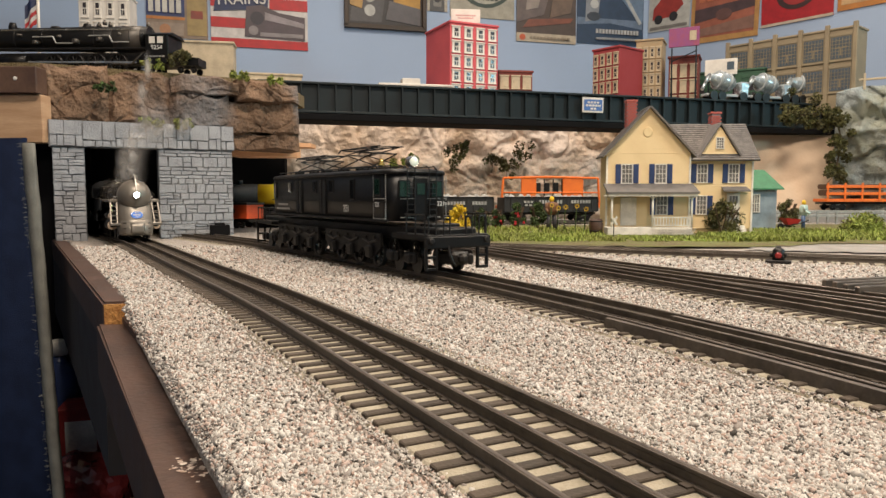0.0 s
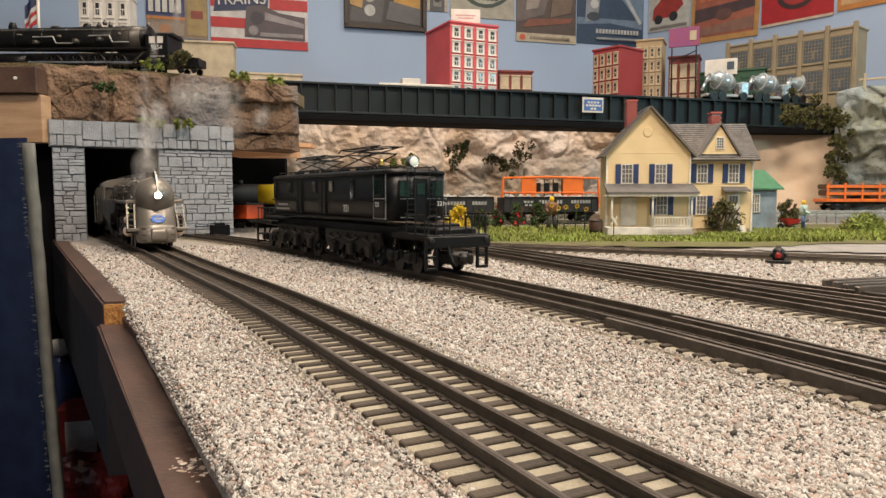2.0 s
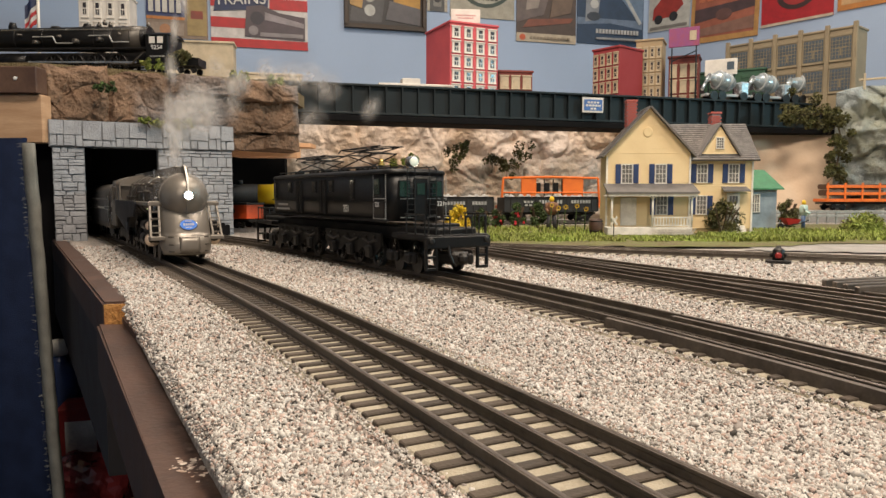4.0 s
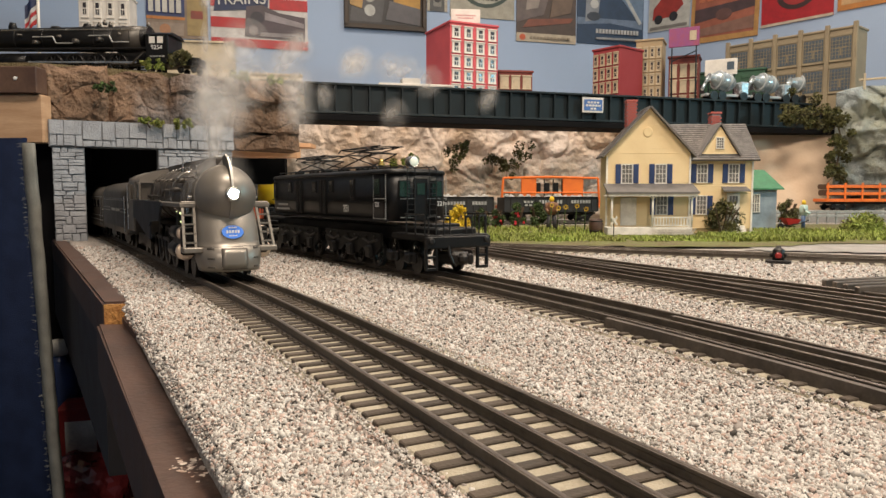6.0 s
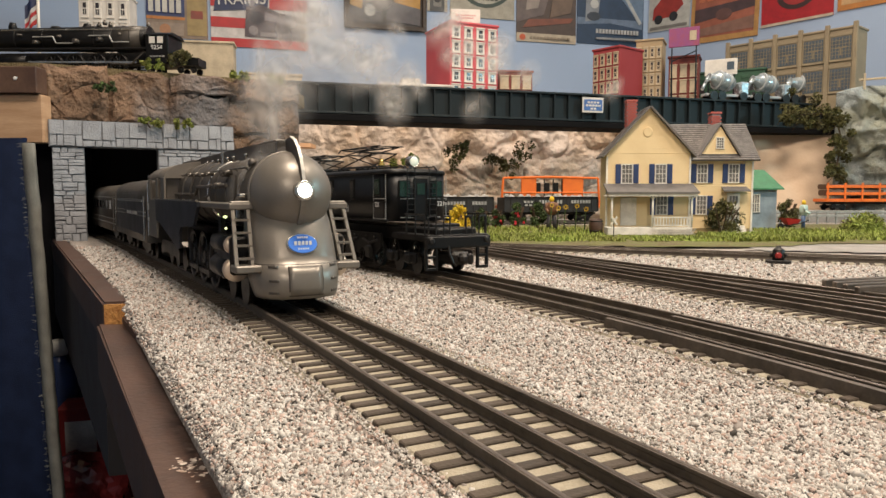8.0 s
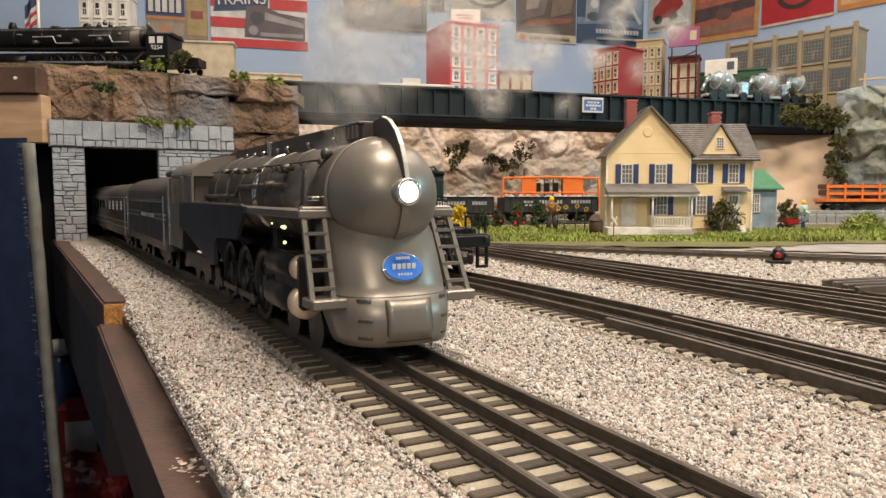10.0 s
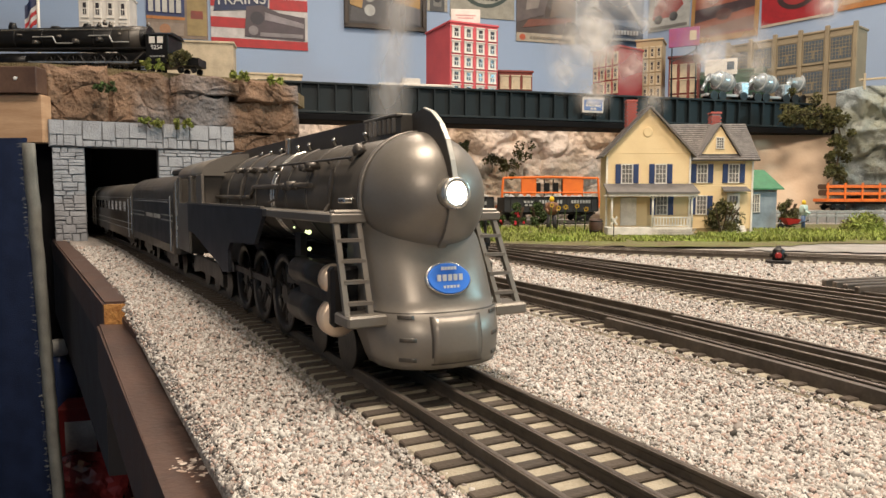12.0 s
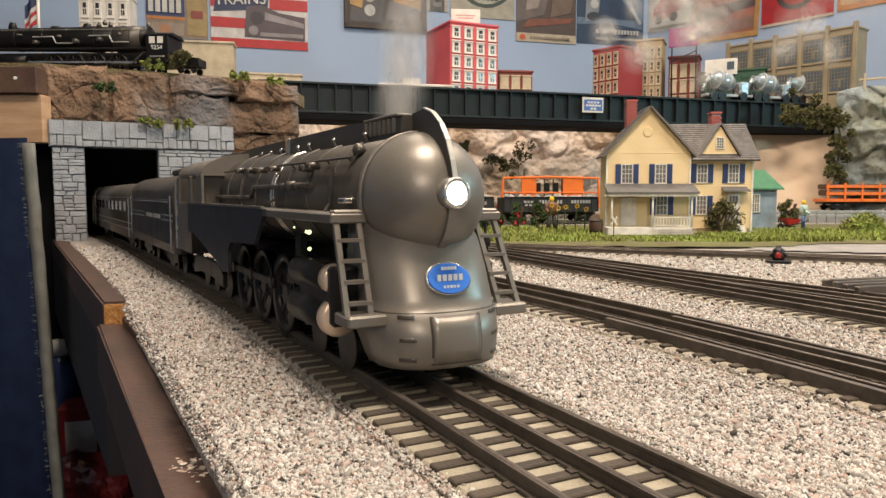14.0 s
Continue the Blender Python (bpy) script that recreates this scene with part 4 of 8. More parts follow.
    for x in (-0.0945, -0.1245, -0.1545):
        for s in (-1, 1):
            put_wheel(big, root, x, s * 0.0149, 0.0135)
    for x in (-0.034, -0.058):
        for s in (-1, 1):
            put_wheel(small, root, x, s * 0.0149, 0.0064)
    trail = disc_wheel(0.0072, 0.003)
    for x in (-0.190, -0.218, -0.245):
        for s in (-1, 1):
            put_wheel(trail, root, x, s * 0.0149, 0.0072)
    for s in (-1, 1):
        bm = BM()
        prism(bm, [(-0.178, 0.006), (-0.178, 0.012), (-0.186, 0.016), (-0.25, 0.016), (-0.256, 0.011), (-0.256, 0.006), (-0.236, 0.0085), (-0.2, 0.0085)], "y", s * 0.0195, s * 0.0215)
        part("trailing_truck_frame", bm, T["gear"], root)
        bm = BM()
        prism(bm, [(-0.0925, 0.0118), (-0.0925, 0.0142), (-0.1565, 0.0142), (-0.1565, 0.0118)], "y", s * 0.0192, s * 0.0204)
        for x in (-0.0945, -0.1245, -0.1545):
            lathe(bm, (x, s * 0.0190, 0.013), (0, s, 0), [(0, 0.0022), (0.002, 0.0022)], 12)
        for v in bm.verts:
            v.co.z -= 0.0135
            v.co.x += 0.1245
        rod = part("side_rod", bm, T["gear"], root, "dark steel side rod")
        RODS.append((rod, s))
    return root


RODS = []


def ladder_bm(s):
    bm = BM()
    top, foot = Vector((-0.0215, 0, 0.0420)), Vector((-0.0105, 0, 0.0185))
    for y in (0.0178, 0.0240):
        a, b = top + Vector((0, s * y, 0)), foot + Vector((0, s * (y + 0.0012), 0))
        loft(bm, [[p + Vector((-0.0008, -0.0007, 0)), p + Vector((0.0008, -0.0007, 0)), p + Vector((0.0008, 0.0007, 0)), p + Vector((-0.0008, 0.0007, 0))] for p in (a, b)], smooth=False)
    for i in range(1, 5):
        p = top.lerp(foot, i / 4.6)
        box(bm, (p.x, s * 0.0213, p.z), (0.0022, 0.0066, 0.0009))
    return bm


def carbody_section(w, z0, z1, zr, n=9):
    """Half-round roof section of a passenger car, as (y, z)."""
    pts = [(w, z0), (w, z1)]
    for i in range(1, n):
        a = math.pi / 2 * i / n
        pts.append((w * math.cos(a) ** 0.7, z1 + (zr - z1) * math.sin(a)))
    pts.append((0, zr))
    return pts + [(-y, z) for y, z in reversed(pts[:-1])]


def truck(root, xc, r=0.0072):
    w = disc_wheel(r, 0.003)
    for dx in (-0.014, 0.014):
        for s in (-1, 1):
            put_wheel(w, root, xc + dx, s * 0.0149, r)
    for s in (-1, 1):
        bm = BM()
        prism(bm, [(xc - 0.022, 0.007), (xc - 0.020, 0.012), (xc + 0.020, 0.012), (xc + 0.022, 0.007), (xc + 0.010, 0.006), (xc + 0.006, 0.0035), (xc - 0.006, 0.0035), (xc - 0.010, 0.006)], "y", s * 0.0195, s * 0.0215)
        part("truck_frame", bm, T["gear"], root)


def tender():
    """Origin at its front, x forward."""
    root = thing("locomotive_tender", pose(0, 0, 0), "dark grey streamlined tender with silver stripes", "tender")
    bm = BM()
    L = 0.205
    sec = carbody_section(0.0272, 0.014, 0.050, 0.0625)
    loft(bm, [[(x, y * k, z) for y, z in sec] for x, k in ((-0.001, 0.97), (-0.004, 1.0), (-L, 1.0))])
    part("body", bm, T["darkgrey"], root, "grey tender body")
    for s in (-1, 1):
        bm = BM()
        box(bm, (-L / 2 - 0.002, s * 0.0271, 0.0325), (L - 0.010, 0.0010, 0.0270), 0.0003)
        part("side_panel", bm, T["blue"], root, "dark navy side panel")
        for z, x0, x1 in ((0.0445, -0.02, -0.19), (0.0365, -0.002, -0.045), (0.0335, -0.002, -0.045), (0.0365, -0.13, -0.2), (0.0335, -0.13, -0.2)):
            bm = BM()
            box(bm, ((x0 + x1) / 2, s * 0.0277, z), (abs(x1 - x0), 0.0005, 0.0007))
            part("stripe", bm, T["steel"], root, "silver stripe")
        bm = BM()
        for k in range(14):
            if k != 6:
                box(bm, (-0.052 - 0.0048 * k, s * 0.0277, 0.0350), (0.0030, 0.0004, 0.0028))
        part("lettering", bm, T["steel"], root, "faded silver lettering")
        bm = BM()
        tube(bm, [(-0.003, s * 0.0285, 0.016), (-0.003, s * 0.0285, 0.048)], 0.0005)
        part("grab_rail", bm, T["silver"], root)
        bm = BM()
        tube(bm, [(-L + 0.003, s * 0.0285, 0.016), (-L + 0.003, s * 0.0285, 0.048)], 0.0005)
        part("grab_rail", bm, T["silver"], root)
    bm = BM()
    box(bm, (-0.05, 0, 0.0635), (0.06, 0.03, 0.004), 0.001)
    part("coal_hatch", bm, T["darkgrey"], root)
    truck(root, -0.045)
    truck(root, -0.16)
    return root


def passenger_car(label):
    root = thing("passenger_car", pose(0, 0, 0), label, "passenger car", "cars of the express")
    L = 0.33
    bm = BM()
    sec = carbody_section(0.0268, 0.012, 0.048, 0.0605)
    loft(bm, [[(x, y, z) for y, z in sec] for x in (-0.004, -L)])
    part("body", bm, T["darkgrey"], root, "grey ribbed car body")
    bm = BM()
    box(bm, (0.0, 0, 0.030), (0.008, 0.034, 0.040), 0.002)
    part("diaphragm", bm, T["gear"], root)
    for s in (-1, 1):
        for z in (0.020, 0.025, 0.047):
            bm = BM()
            box(bm, (-L / 2, s * 0.0269, z), (L - 0.01, 0.0006, 0.0007))
            part("stripe", bm, T["steel"], root)
        for i in range(9):
            bm = BM()
            box(bm, (-0.045 - 0.032 * i, s * 0.0270, 0.039), (0.016, 0.0006, 0.009), 0.0002)
            part("window", bm, T["glass"], root, "dark window")
        bm = BM()
        tube(bm, [(-0.008, s * 0.0285, 0.014), (-0.008, s * 0.0285, 0.046)], 0.0006)
        part("grab_rail", bm, T["silver"], root)
    truck(root, -0.055)
    truck(root, -0.275)
    return root


LOCO = steam_locomotive()
TENDER = tender()
CARS = [passenger_car("grey streamlined passenger car behind the tender"), passenger_car("grey streamlined passenger car inside the tunnel")]
# ---- black electric locomotive, parked ----
def on_line(line, y, length, z=RAIL):
    a = Vector((line(y), y, 0))
    yb = y
    for _ in range(30):
        yb += length / 30 * along(line, yb).y
    b = Vector((line(yb), yb, 0))
    f = (a - b).normalized()
    return Matrix(((f.x, -f.y, 0, a.x), (f.y, f.x, 0, a.y), (0, 0, 1, z), (0, 0, 0, 1)))


def rounded_plan(x0, x1, w, r, n=5):
    pts = []
    for cx, cy, a0 in ((x1 - r, w - r, 0), (x0 + r, w - r, 90), (x0 + r, -w + r, 180), (x1 - r, -w + r, 270)):
        for i in range(n + 1):
            a = radians(a0 + 90 * i / n)
            pts.append((cx + r * math.cos(a), cy + r * math.sin(a)))
    return pts


def electric_locomotive():
    root = thing("electric_locomotive", on_line(line_2, 0.437, 0.31) @ Matrix.Diagonal((0.93, 1, 1, 1)), "black electric boxcab locomotive with roof pantographs, parked on the track", "locomotive")
    W = 0.0235
    plan = rounded_plan(-0.298, -0.050, W, 0.011)
    bm = BM()
    loft(bm, [[(x, y, z) for x, y in plan] for z in (0.032, 0.0635)])
    body = part("body", bm, T["ebody"], root, "black riveted boxcab body")
    bm = BM()
    rings = []
    for z, k in ((0.0635, 1.03), (0.0650, 1.03), (0.0662, 0.97), (0.0672, 0.75), (0.0676, 0.4)):
        rings.append([(-0.174 + (x + 0.174) * (1 - (1 - k) * 0.2), y * k, z) for x, y in plan])
    loft(bm, rings)
    part("roof", bm, T["eblack"], root)
    # windows, doors and louvres on the sides
    for s in (-1, 1):
        for x, w, z0, z1 in ((-0.068, 0.007, 0.050, 0.0600), (-0.110, 0.006, 0.047, 0.060), (-0.285, 0.006, 0.047, 0.060), (-0.150, 0.007, 0.052, 0.060), (-0.186, 0.007, 0.052, 0.060), (-0.245, 0.007, 0.052, 0.060)):
            bm = BM()
            box(bm, (x, s * (W + 0.0002), (z0 + z1) / 2), (w + 0.002, 0.0008, z1 - z0 + 0.002), 0.0002)
            win = part("window", bm, T["eblack"], root)
            bm = BM()
            box(bm, (x, s * (W + 0.0007), (z0 + z1) / 2), (w, 0.0006, z1 - z0))
            part("pane", bm, T["cabglow"] if x > -0.08 else T["glass"], win)
        for xc in (-0.168, -0.222):
            for x in (xc - 0.004, xc + 0.004):
                bm = BM()
                box(bm, (x, s * (W + 0.0004), 0.0478), (0.0062, 0.0012, 0.027), 0.0003)
                door = part("louvred_door", bm, T["eblack"], root)
                bm = BM()
                for k in range(9):
                    box(bm, (x, s * (W + 0.0011), 0.037 + 0.0026 * k), (0.0048, 0.0005, 0.0009))
                part("louvre", bm, T["gon"], door)
        bm = BM()
        box(bm, (-0.174, s * (W + 0.0002), 0.0450), (0.240, 0.0007, 0.0009))
        part("belt_rail", bm, T["eblack"], root)
        bm = BM()
        box(bm, (-0.174, s * (W + 0.0003), 0.0325), (0.244, 0.0014, 0.0016))
        part("sill", bm, T["eblack"], root)
        m = Matrix(((s * -1, 0, 0, 0), (0, 0, -1 * -s, 0), (0, 1, 0, 0), (0, 0, 0, 1)))
        r = Matrix.Rotation(radians(90), 4, "X") if s < 0 else Matrix.Rotation(radians(180), 4, "Z") @ Matrix.Rotation(radians(90), 4, "X")
        writing("number", "221", 0.0072, Matrix.Translation((-0.121, s * (W + 0.0006), 0.0395)) @ r, T["white"], root)
        bm = BM()
        for z, n in ((0.0412, 9), (0.0375, 12)):
            for k in range(n):
                box(bm, (-0.263 + (k - n / 2) * 0.0030, s * (W + 0.0003), z), (0.0020, 0.0004, 0.0018))
        part("lettering", bm, T["steel"], root, "faded grey lettering")
        writing("number", "221", 0.0046, Matrix.Translation((-0.0680, s * (W + 0.0006), 0.0430)) @ r, T["white"], root)
        # rivet bands round the cab window
        bm = BM()
        dots = [(-0.056 - 0.0012 * k, z) for k in range(16) for z in (0.0470, 0.0335)] + [(x, 0.034 + 0.0012 * k) for k in range(25) for x in (-0.0745, -0.0555)]
        for x, z in dots:
            box(bm, (x, s * (W + 0.0002), z), (0.0006, 0.0006, 0.0006))
        part("rivets", bm, T["steel"], root)
        # truck frames and journals
        for x0, x1 in ((-0.066, -0.166), (-0.182, -0.282)):
            bm = BM()
            prism(bm, [(x0, 0.0235), (x0, 0.014), (x0 - 0.008, 0.0085), (x0 - 0.024, 0.0085), (x0 - 0.030, 0.013), (x0 - 0.037, 0.0085), (x0 - 0.055, 0.0085), (x0 - 0.062, 0.013), (x0 - 0.070, 0.0085), (x1 + 0.008, 0.0085), (x1, 0.014), (x1, 0.0235)], "y", s * 0.0205, s * 0.0225)
            fr = part("truck_frame", bm, T["eblack"], root)
            for k in range(3):
                x = x0 - 0.016 - 0.033 * k
                bm = BM()
                box(bm, (x, s * 0.0235, 0.0105), (0.0085, 0.004, 0.0085), 0.001)
                part("journal_box", bm, T["eblack"], fr)
                bm = BM()
                tube(bm, [(x - 0.012, s * 0.0232, 0.019), (x, s * 0.0232, 0.0165), (x + 0.012, s * 0.0232, 0.019)], 0.0009)
                part("leaf_spring", bm, T["gear"], fr)
                for dx in (-0.007, 0.006):
                    bm = BM()
                    cyl(bm, (x + dx, s * 0.0222, 0.0205), (x + dx, s * 0.0236, 0.0205), 0.0011, n=8)
                    part("bolt", bm, T["gear"], fr)
        for x in (-0.025, -0.05, -0.300, -0.325):
            bm = BM()
            box(bm, (x, s * 0.0212, 0.010), (0.016, 0.003, 0.007), 0.0012)
            box(bm, (x, s * 0.0228, 0.0095), (0.006, 0.002, 0.006), 0.0008)
            part("pilot_truck_frame", bm, T["eblack"], root)
        # roof rail
        bm = BM()
        tube(bm, [(-0.06, s * 0.0175, 0.0690), (-0.29, s * 0.0175, 0.0690)], 0.0004)
        for k in range(9):
            cyl(bm, (-0.06 - 0.0285 * k, s * 0.0175, 0.066), (-0.06 - 0.0285 * k, s * 0.0175, 0.0692), 0.0004, n=5)
        part("roof_rail", bm, T["gear"], root)
    big, small = spoked_wheel(0.0088, 0.003, 8), disc_wheel(0.0062, 0.003)
    for k in range(3):
        for x0 in (-0.066, -0.182):
            for s in (-1, 1):
                put_wheel(big, root, x0 - 0.016 - 0.033 * k, s * 0.0149, 0.0088, False)
    for x in (-0.025, -0.05, -0.300, -0.325):
        for s in (-1, 1):
            put_wheel(small, root, x, s * 0.0149, 0.0062, False)
    bm = BM()
    box(bm, (-0.174, 0, 0.0245), (0.344, 0.030, 0.009), 0.001)
    part("underframe", bm, T["eblack"], root)
    # end platforms
    for e, x0 in ((1, 0.0), (-1, -0.348)):
        bm = BM()
        box(bm, (x0 - e * 0.024, 0, 0.0235), (0.048, 0.046, 0.0035), 0.0005)
        part("platform", bm, T["eblack"], root)
        bm = BM()
        box(bm, (x0 - e * 0.001, 0, 0.0205), (0.004, 0.048, 0.0075), 0.0007)
        beam = part("buffer_beam", bm, T["eblack"], root, "black buffer beam")
        for s in (-1, 1):
            bm = BM()
            lathe(bm, (x0 + e * 0.001, s * 0.0205, 0.0215), (e, 0, 0), [(0, 0.0020), (0.0008, 0.0020), (0.0012, 0.0012)], 14)
            part("beam_disc", bm, T["gear"], beam)
            bm = BM()
            for y in (0.0155, 0.0225):
                box(bm, (x0 - e * 0.002, s * y, 0.0105), (0.0022, 0.0018, 0.014), 0.0003)
            box(bm, (x0 - e * 0.002, s * 0.019, 0.0042), (0.0024, 0.0088, 0.0018), 0.0003)
            box(bm, (x0 - e * 0.002, s * 0.019, 0.0115), (0.0022, 0.0070, 0.0016), 0.0003)
            part("step", bm, T["eblack"], root)
            bm = BM()
            for x in (0.004, 0.016, 0.028):
                tube(bm, [(x0 - e * x, s * 0.0225, 0.025), (x0 - e * x, s * 0.0225, 0.0375)], 0.0005)
            tube(bm, [(x0 - e * 0.004, s * 0.0225, 0.0375), (x0 - e * 0.030, s * 0.0225, 0.0375)], 0.0005)
            part("handrail", bm, T["gear"], root)
            bm = BM()
            for y in (0.006, 0.0105, 0.016, 0.0215):
                tube(bm, [(x0 - e * 0.001, s * y, 0.0245), (x0 - e * 0.001, s * y, 0.0365)], 0.0005)
            tube(bm, [(x0 - e * 0.001, s * 0.006, 0.0365), (x0 - e * 0.001, s * 0.0105, 0.0365)], 0.0005)
            tube(bm, [(x0 - e * 0.001, s * 0.016, 0.0365), (x0 - e * 0.001, s * 0.0215, 0.0365)], 0.0005)
            part("end_rail", bm, T["gear"], root)
        bm = BM()
        box(bm, (x0 - e * 0.006, 0, 0.0105), (0.020, 0.014, 0.0085), 0.002)
        part("coupler_pocket", bm, T["gear"], root)
        bm = BM()
        box(bm, (x0 + e * 0.004, 0, 0.0105), (0.009, 0.0065, 0.0062), 0.0018)
        box(bm, (x0 + e * 0.008, 0.0035, 0.0105), (0.004, 0.004, 0.007), 0.0012)
        part("coupler", bm, T["gear"], root)
        bm = BM()
        tube(bm, [(x0 + e * 0.001, -0.008, 0.018), (x0 + e * 0.004, -0.009, 0.013), (x0 + e * 0.005, -0.007, 0.008), (x0 + e * 0.003, -0.004, 0.006)], 0.0008)
        part("air_hose", bm, T["gear"], root)
        bm = BM()
        box(bm, (x0 - e * 0.030, 0.004, 0.0275), (0.016, 0.022, 0.007), 0.0006)
        part("platform_box", bm, T["eblack"], root)
    # front end: windows, door, ladder, headlight
    for y, w in ((-0.0125, 0.0075), (0.0125, 0.0075), (0.0, 0.0060)):
        bm = BM()
        box(bm, (-0.0498, y, 0.0535), (0.0012, w + 0.0018, 0.0115 if y else 0.009), 0.0002)
        win = part("window", bm, T["eblack"], root)
        bm = BM()
        box(bm, (-0.0491, y, 0.0535), (0.0006, w, 0.0100 if y else 0.0075))
        part("pane", bm, T["cabglow"], win, "green-tinted cab glass")
    bm = BM()
    box(bm, (-0.0497, 0, 0.0465), (0.0012, 0.0105, 0.0285), 0.0003)
    part("front_door", bm, T["eblack"], root)
    bm = BM()
    for z in (0.0345, 0.0470):
        for k in range(26):
            box(bm, (-0.0497, -0.0150 + 0.0012 * k, z), (0.0006, 0.0006, 0.0006))
    part("rivets", bm, T["steel"], root)
    for y in (-0.0085, 0.0085):
        bm = BM()
        for d in (-0.0028, 0.0028):
            tube(bm, [(-0.0475, y + d, 0.034), (-0.0475, y + d, 0.0670), (-0.052, y + d, 0.0690)], 0.0004)
        for k in range(9):
            tube(bm, [(-0.0475, y - 0.0028, 0.036 + 0.0036 * k), (-0.0475, y + 0.0028, 0.036 + 0.0036 * k)], 0.0003, 5)
        part("ladder", bm, T["gear"], root)
    writing("number", "221", 0.0042, Matrix.Translation((-0.0494, 0.0160, 0.0435)) @ Matrix.Rotation(radians(90), 4, "Z") @ Matrix.Rotation(radians(90), 4, "X"), T["white"], root)
    bm = BM()
    lathe(bm, (-0.068, 0.000, 0.0722), (1, 0, 0), [(0, 0.0026), (0.002, 0.0037), (0.009, 0.0040), (0.0096, 0.0040), (0.0096, 0.0034), (0.0086, 0.0033)], 22)
    cyl(bm, (-0.063, 0, 0.066), (-0.063, 0, 0.070), 0.0016, n=8)
    hl = part("headlight", bm, T["silver"], root, "round silver headlight")
    bm = BM()
    lathe(bm, (-0.0592, 0.000, 0.0722), (1, 0, 0), [(0, 0.0033), (0.0006, 0.0032), (0.0010, 0.0015), (0.0011, 0.0001)], 20)
    part("lens", bm, T["dimlamp"], hl, "pale glass lens")
    bm = BM()
    lathe(bm, (-0.098, -0.006, 0.0702), (0, 0, 1), [(0, 0.0030), (0.0008, 0.0026), (0.003, 0.0017), (0.0045, 0.0014), (0.0052, 0.0002)], 16)
    part("bell", bm, T["brass"], root, "polished brass bell")
    # pantographs: a folded one behind, a half-raised one in front
    for xc, rise in ((-0.128, 0.0095), (-0.228, 0.0075)):
        bm = BM()
        for s in (-1, 1):
            y = s * 0.011
            tube(bm, [(xc + 0.032, y, 0.0700), (xc - 0.032, y, 0.0700)], 0.0006)
            tube(bm, [(xc + 0.030, y, 0.0705), (xc - 0.026, y * 0.9, 0.0705 + rise), (xc + 0.030, y * 0.8, 0.0720 + rise * 1.25)], 0.00045)
            tube(bm, [(xc - 0.030, y, 0.0705), (xc + 0.024, y * 0.9, 0.0700 + rise), (xc - 0.034, y * 0.8, 0.0720 + rise * 1.25)], 0.00045)
            tube(bm, [(xc + 0.034, y * 0.8, 0.0725 + rise * 1.25), (xc - 0.036, y * 0.8, 0.0725 + rise * 1.25)], 0.0005)
        for x in (-0.036, -0.018, 0.0, 0.018, 0.034):
            tube(bm, [(xc + x, -0.0105, 0.0722 + rise * 1.25), (xc + x, 0.0105, 0.0722 + rise * 1.25)], 0.0004)
            cyl(bm, (xc + x, -0.011, 0.0665), (xc + x, -0.011, 0.0702), 0.0011, n=7)
            cyl(bm, (xc + x, 0.011, 0.0665), (xc + x, 0.011, 0.0702), 0.0011, n=7)
        tube(bm, [(xc - 0.026, -0.01, 0.0705 + rise), (xc - 0.026, 0.01, 0.0705 + rise)], 0.0005)
        tube(bm, [(xc + 0.024, -0.01, 0.0700 + rise), (xc + 0.024, 0.01, 0.0700 + rise)], 0.0005)
        tube(bm, [(xc - 0.036, -0.009, 0.0725 + rise * 1.25), (xc - 0.042, -0.009, 0.0705 + rise * 1.25)], 0.0005)
        tube(bm, [(xc - 0.036, 0.009, 0.0725 + rise * 1.25), (xc - 0.042, 0.009, 0.0705 + rise * 1.25)], 0.0005)
        part("pantograph", bm, T["gear"], root, "folding wire pantograph")
    for k, x in enumerate((-0.15, -0.17, -0.19, -0.205, -0.26, -0.275)):
        bm = BM()
        box(bm, (x, 0.004 * (-1) ** k, 0.0690), (0.008, 0.006, 0.0035), 0.0008)
        part("roof_box", bm, T["gear"], root)
    return root


electric_locomotive()
# ---- farmhouse ----
HM = dict(
    clap=mat("yellow_clapboard", (0.78, 0.61, 0.35), 0.7, second=(0.73, 0.56, 0.31), scale=30, grain=500, bump=0.05),
    trimw=mat("white_trim", (0.82, 0.78, 0.70), 0.6, scale=60, bump=0.03),
    roof=mat("grey_shingle", (0.17, 0.155, 0.145), 0.85, second=(0.12, 0.11, 0.105), scale=60, grain=600, bump=0.3, per_piece=0.15),
    blueshut=mat("navy_shutter", (0.03, 0.06, 0.17), 0.5, scale=80, bump=0.05),
    brick=mat("red_brick", (0.42, 0.10, 0.08), 0.8, second=(0.30, 0.08, 0.07), scale=200, bump=0.2),
    pane=mat("grey_window_pane", (0.20, 0.19, 0.18), 0.12, bump=0, coat=0.4),
    green=mat("green_roof_paint", (0.05, 0.19, 0.09), 0.6, scale=60),
    shed=mat("blue_grey_siding", (0.26, 0.32, 0.36), 0.75, scale=60),
)


def lapped_wall(bm, poly_half, x0, x1, z0, z1, y, top=None, pitch=0.0032):
    """Clapboards on a wall that faces -y, each lapping the one below. poly_half: x limits at a height."""
    rows = [(z0, y + 0.003)]
    z = z0
    while z < z1 - 1e-6:
        zz = min(z + pitch, z1)
        rows += [(z, y - 0.0006), (zz, y)]
        z = zz
    rows.append((z1, y + 0.003))
    last = None
    for z, yy in rows:
        a0, a1 = poly_half(z) if poly_half else (x0, x1)
        now = (bm.verts.new((a0, yy, z)), bm.verts.new((a1, yy, z)))
        if last:
            bm.faces.new((last[0], last[1], now[1], now[0]))
        last = now


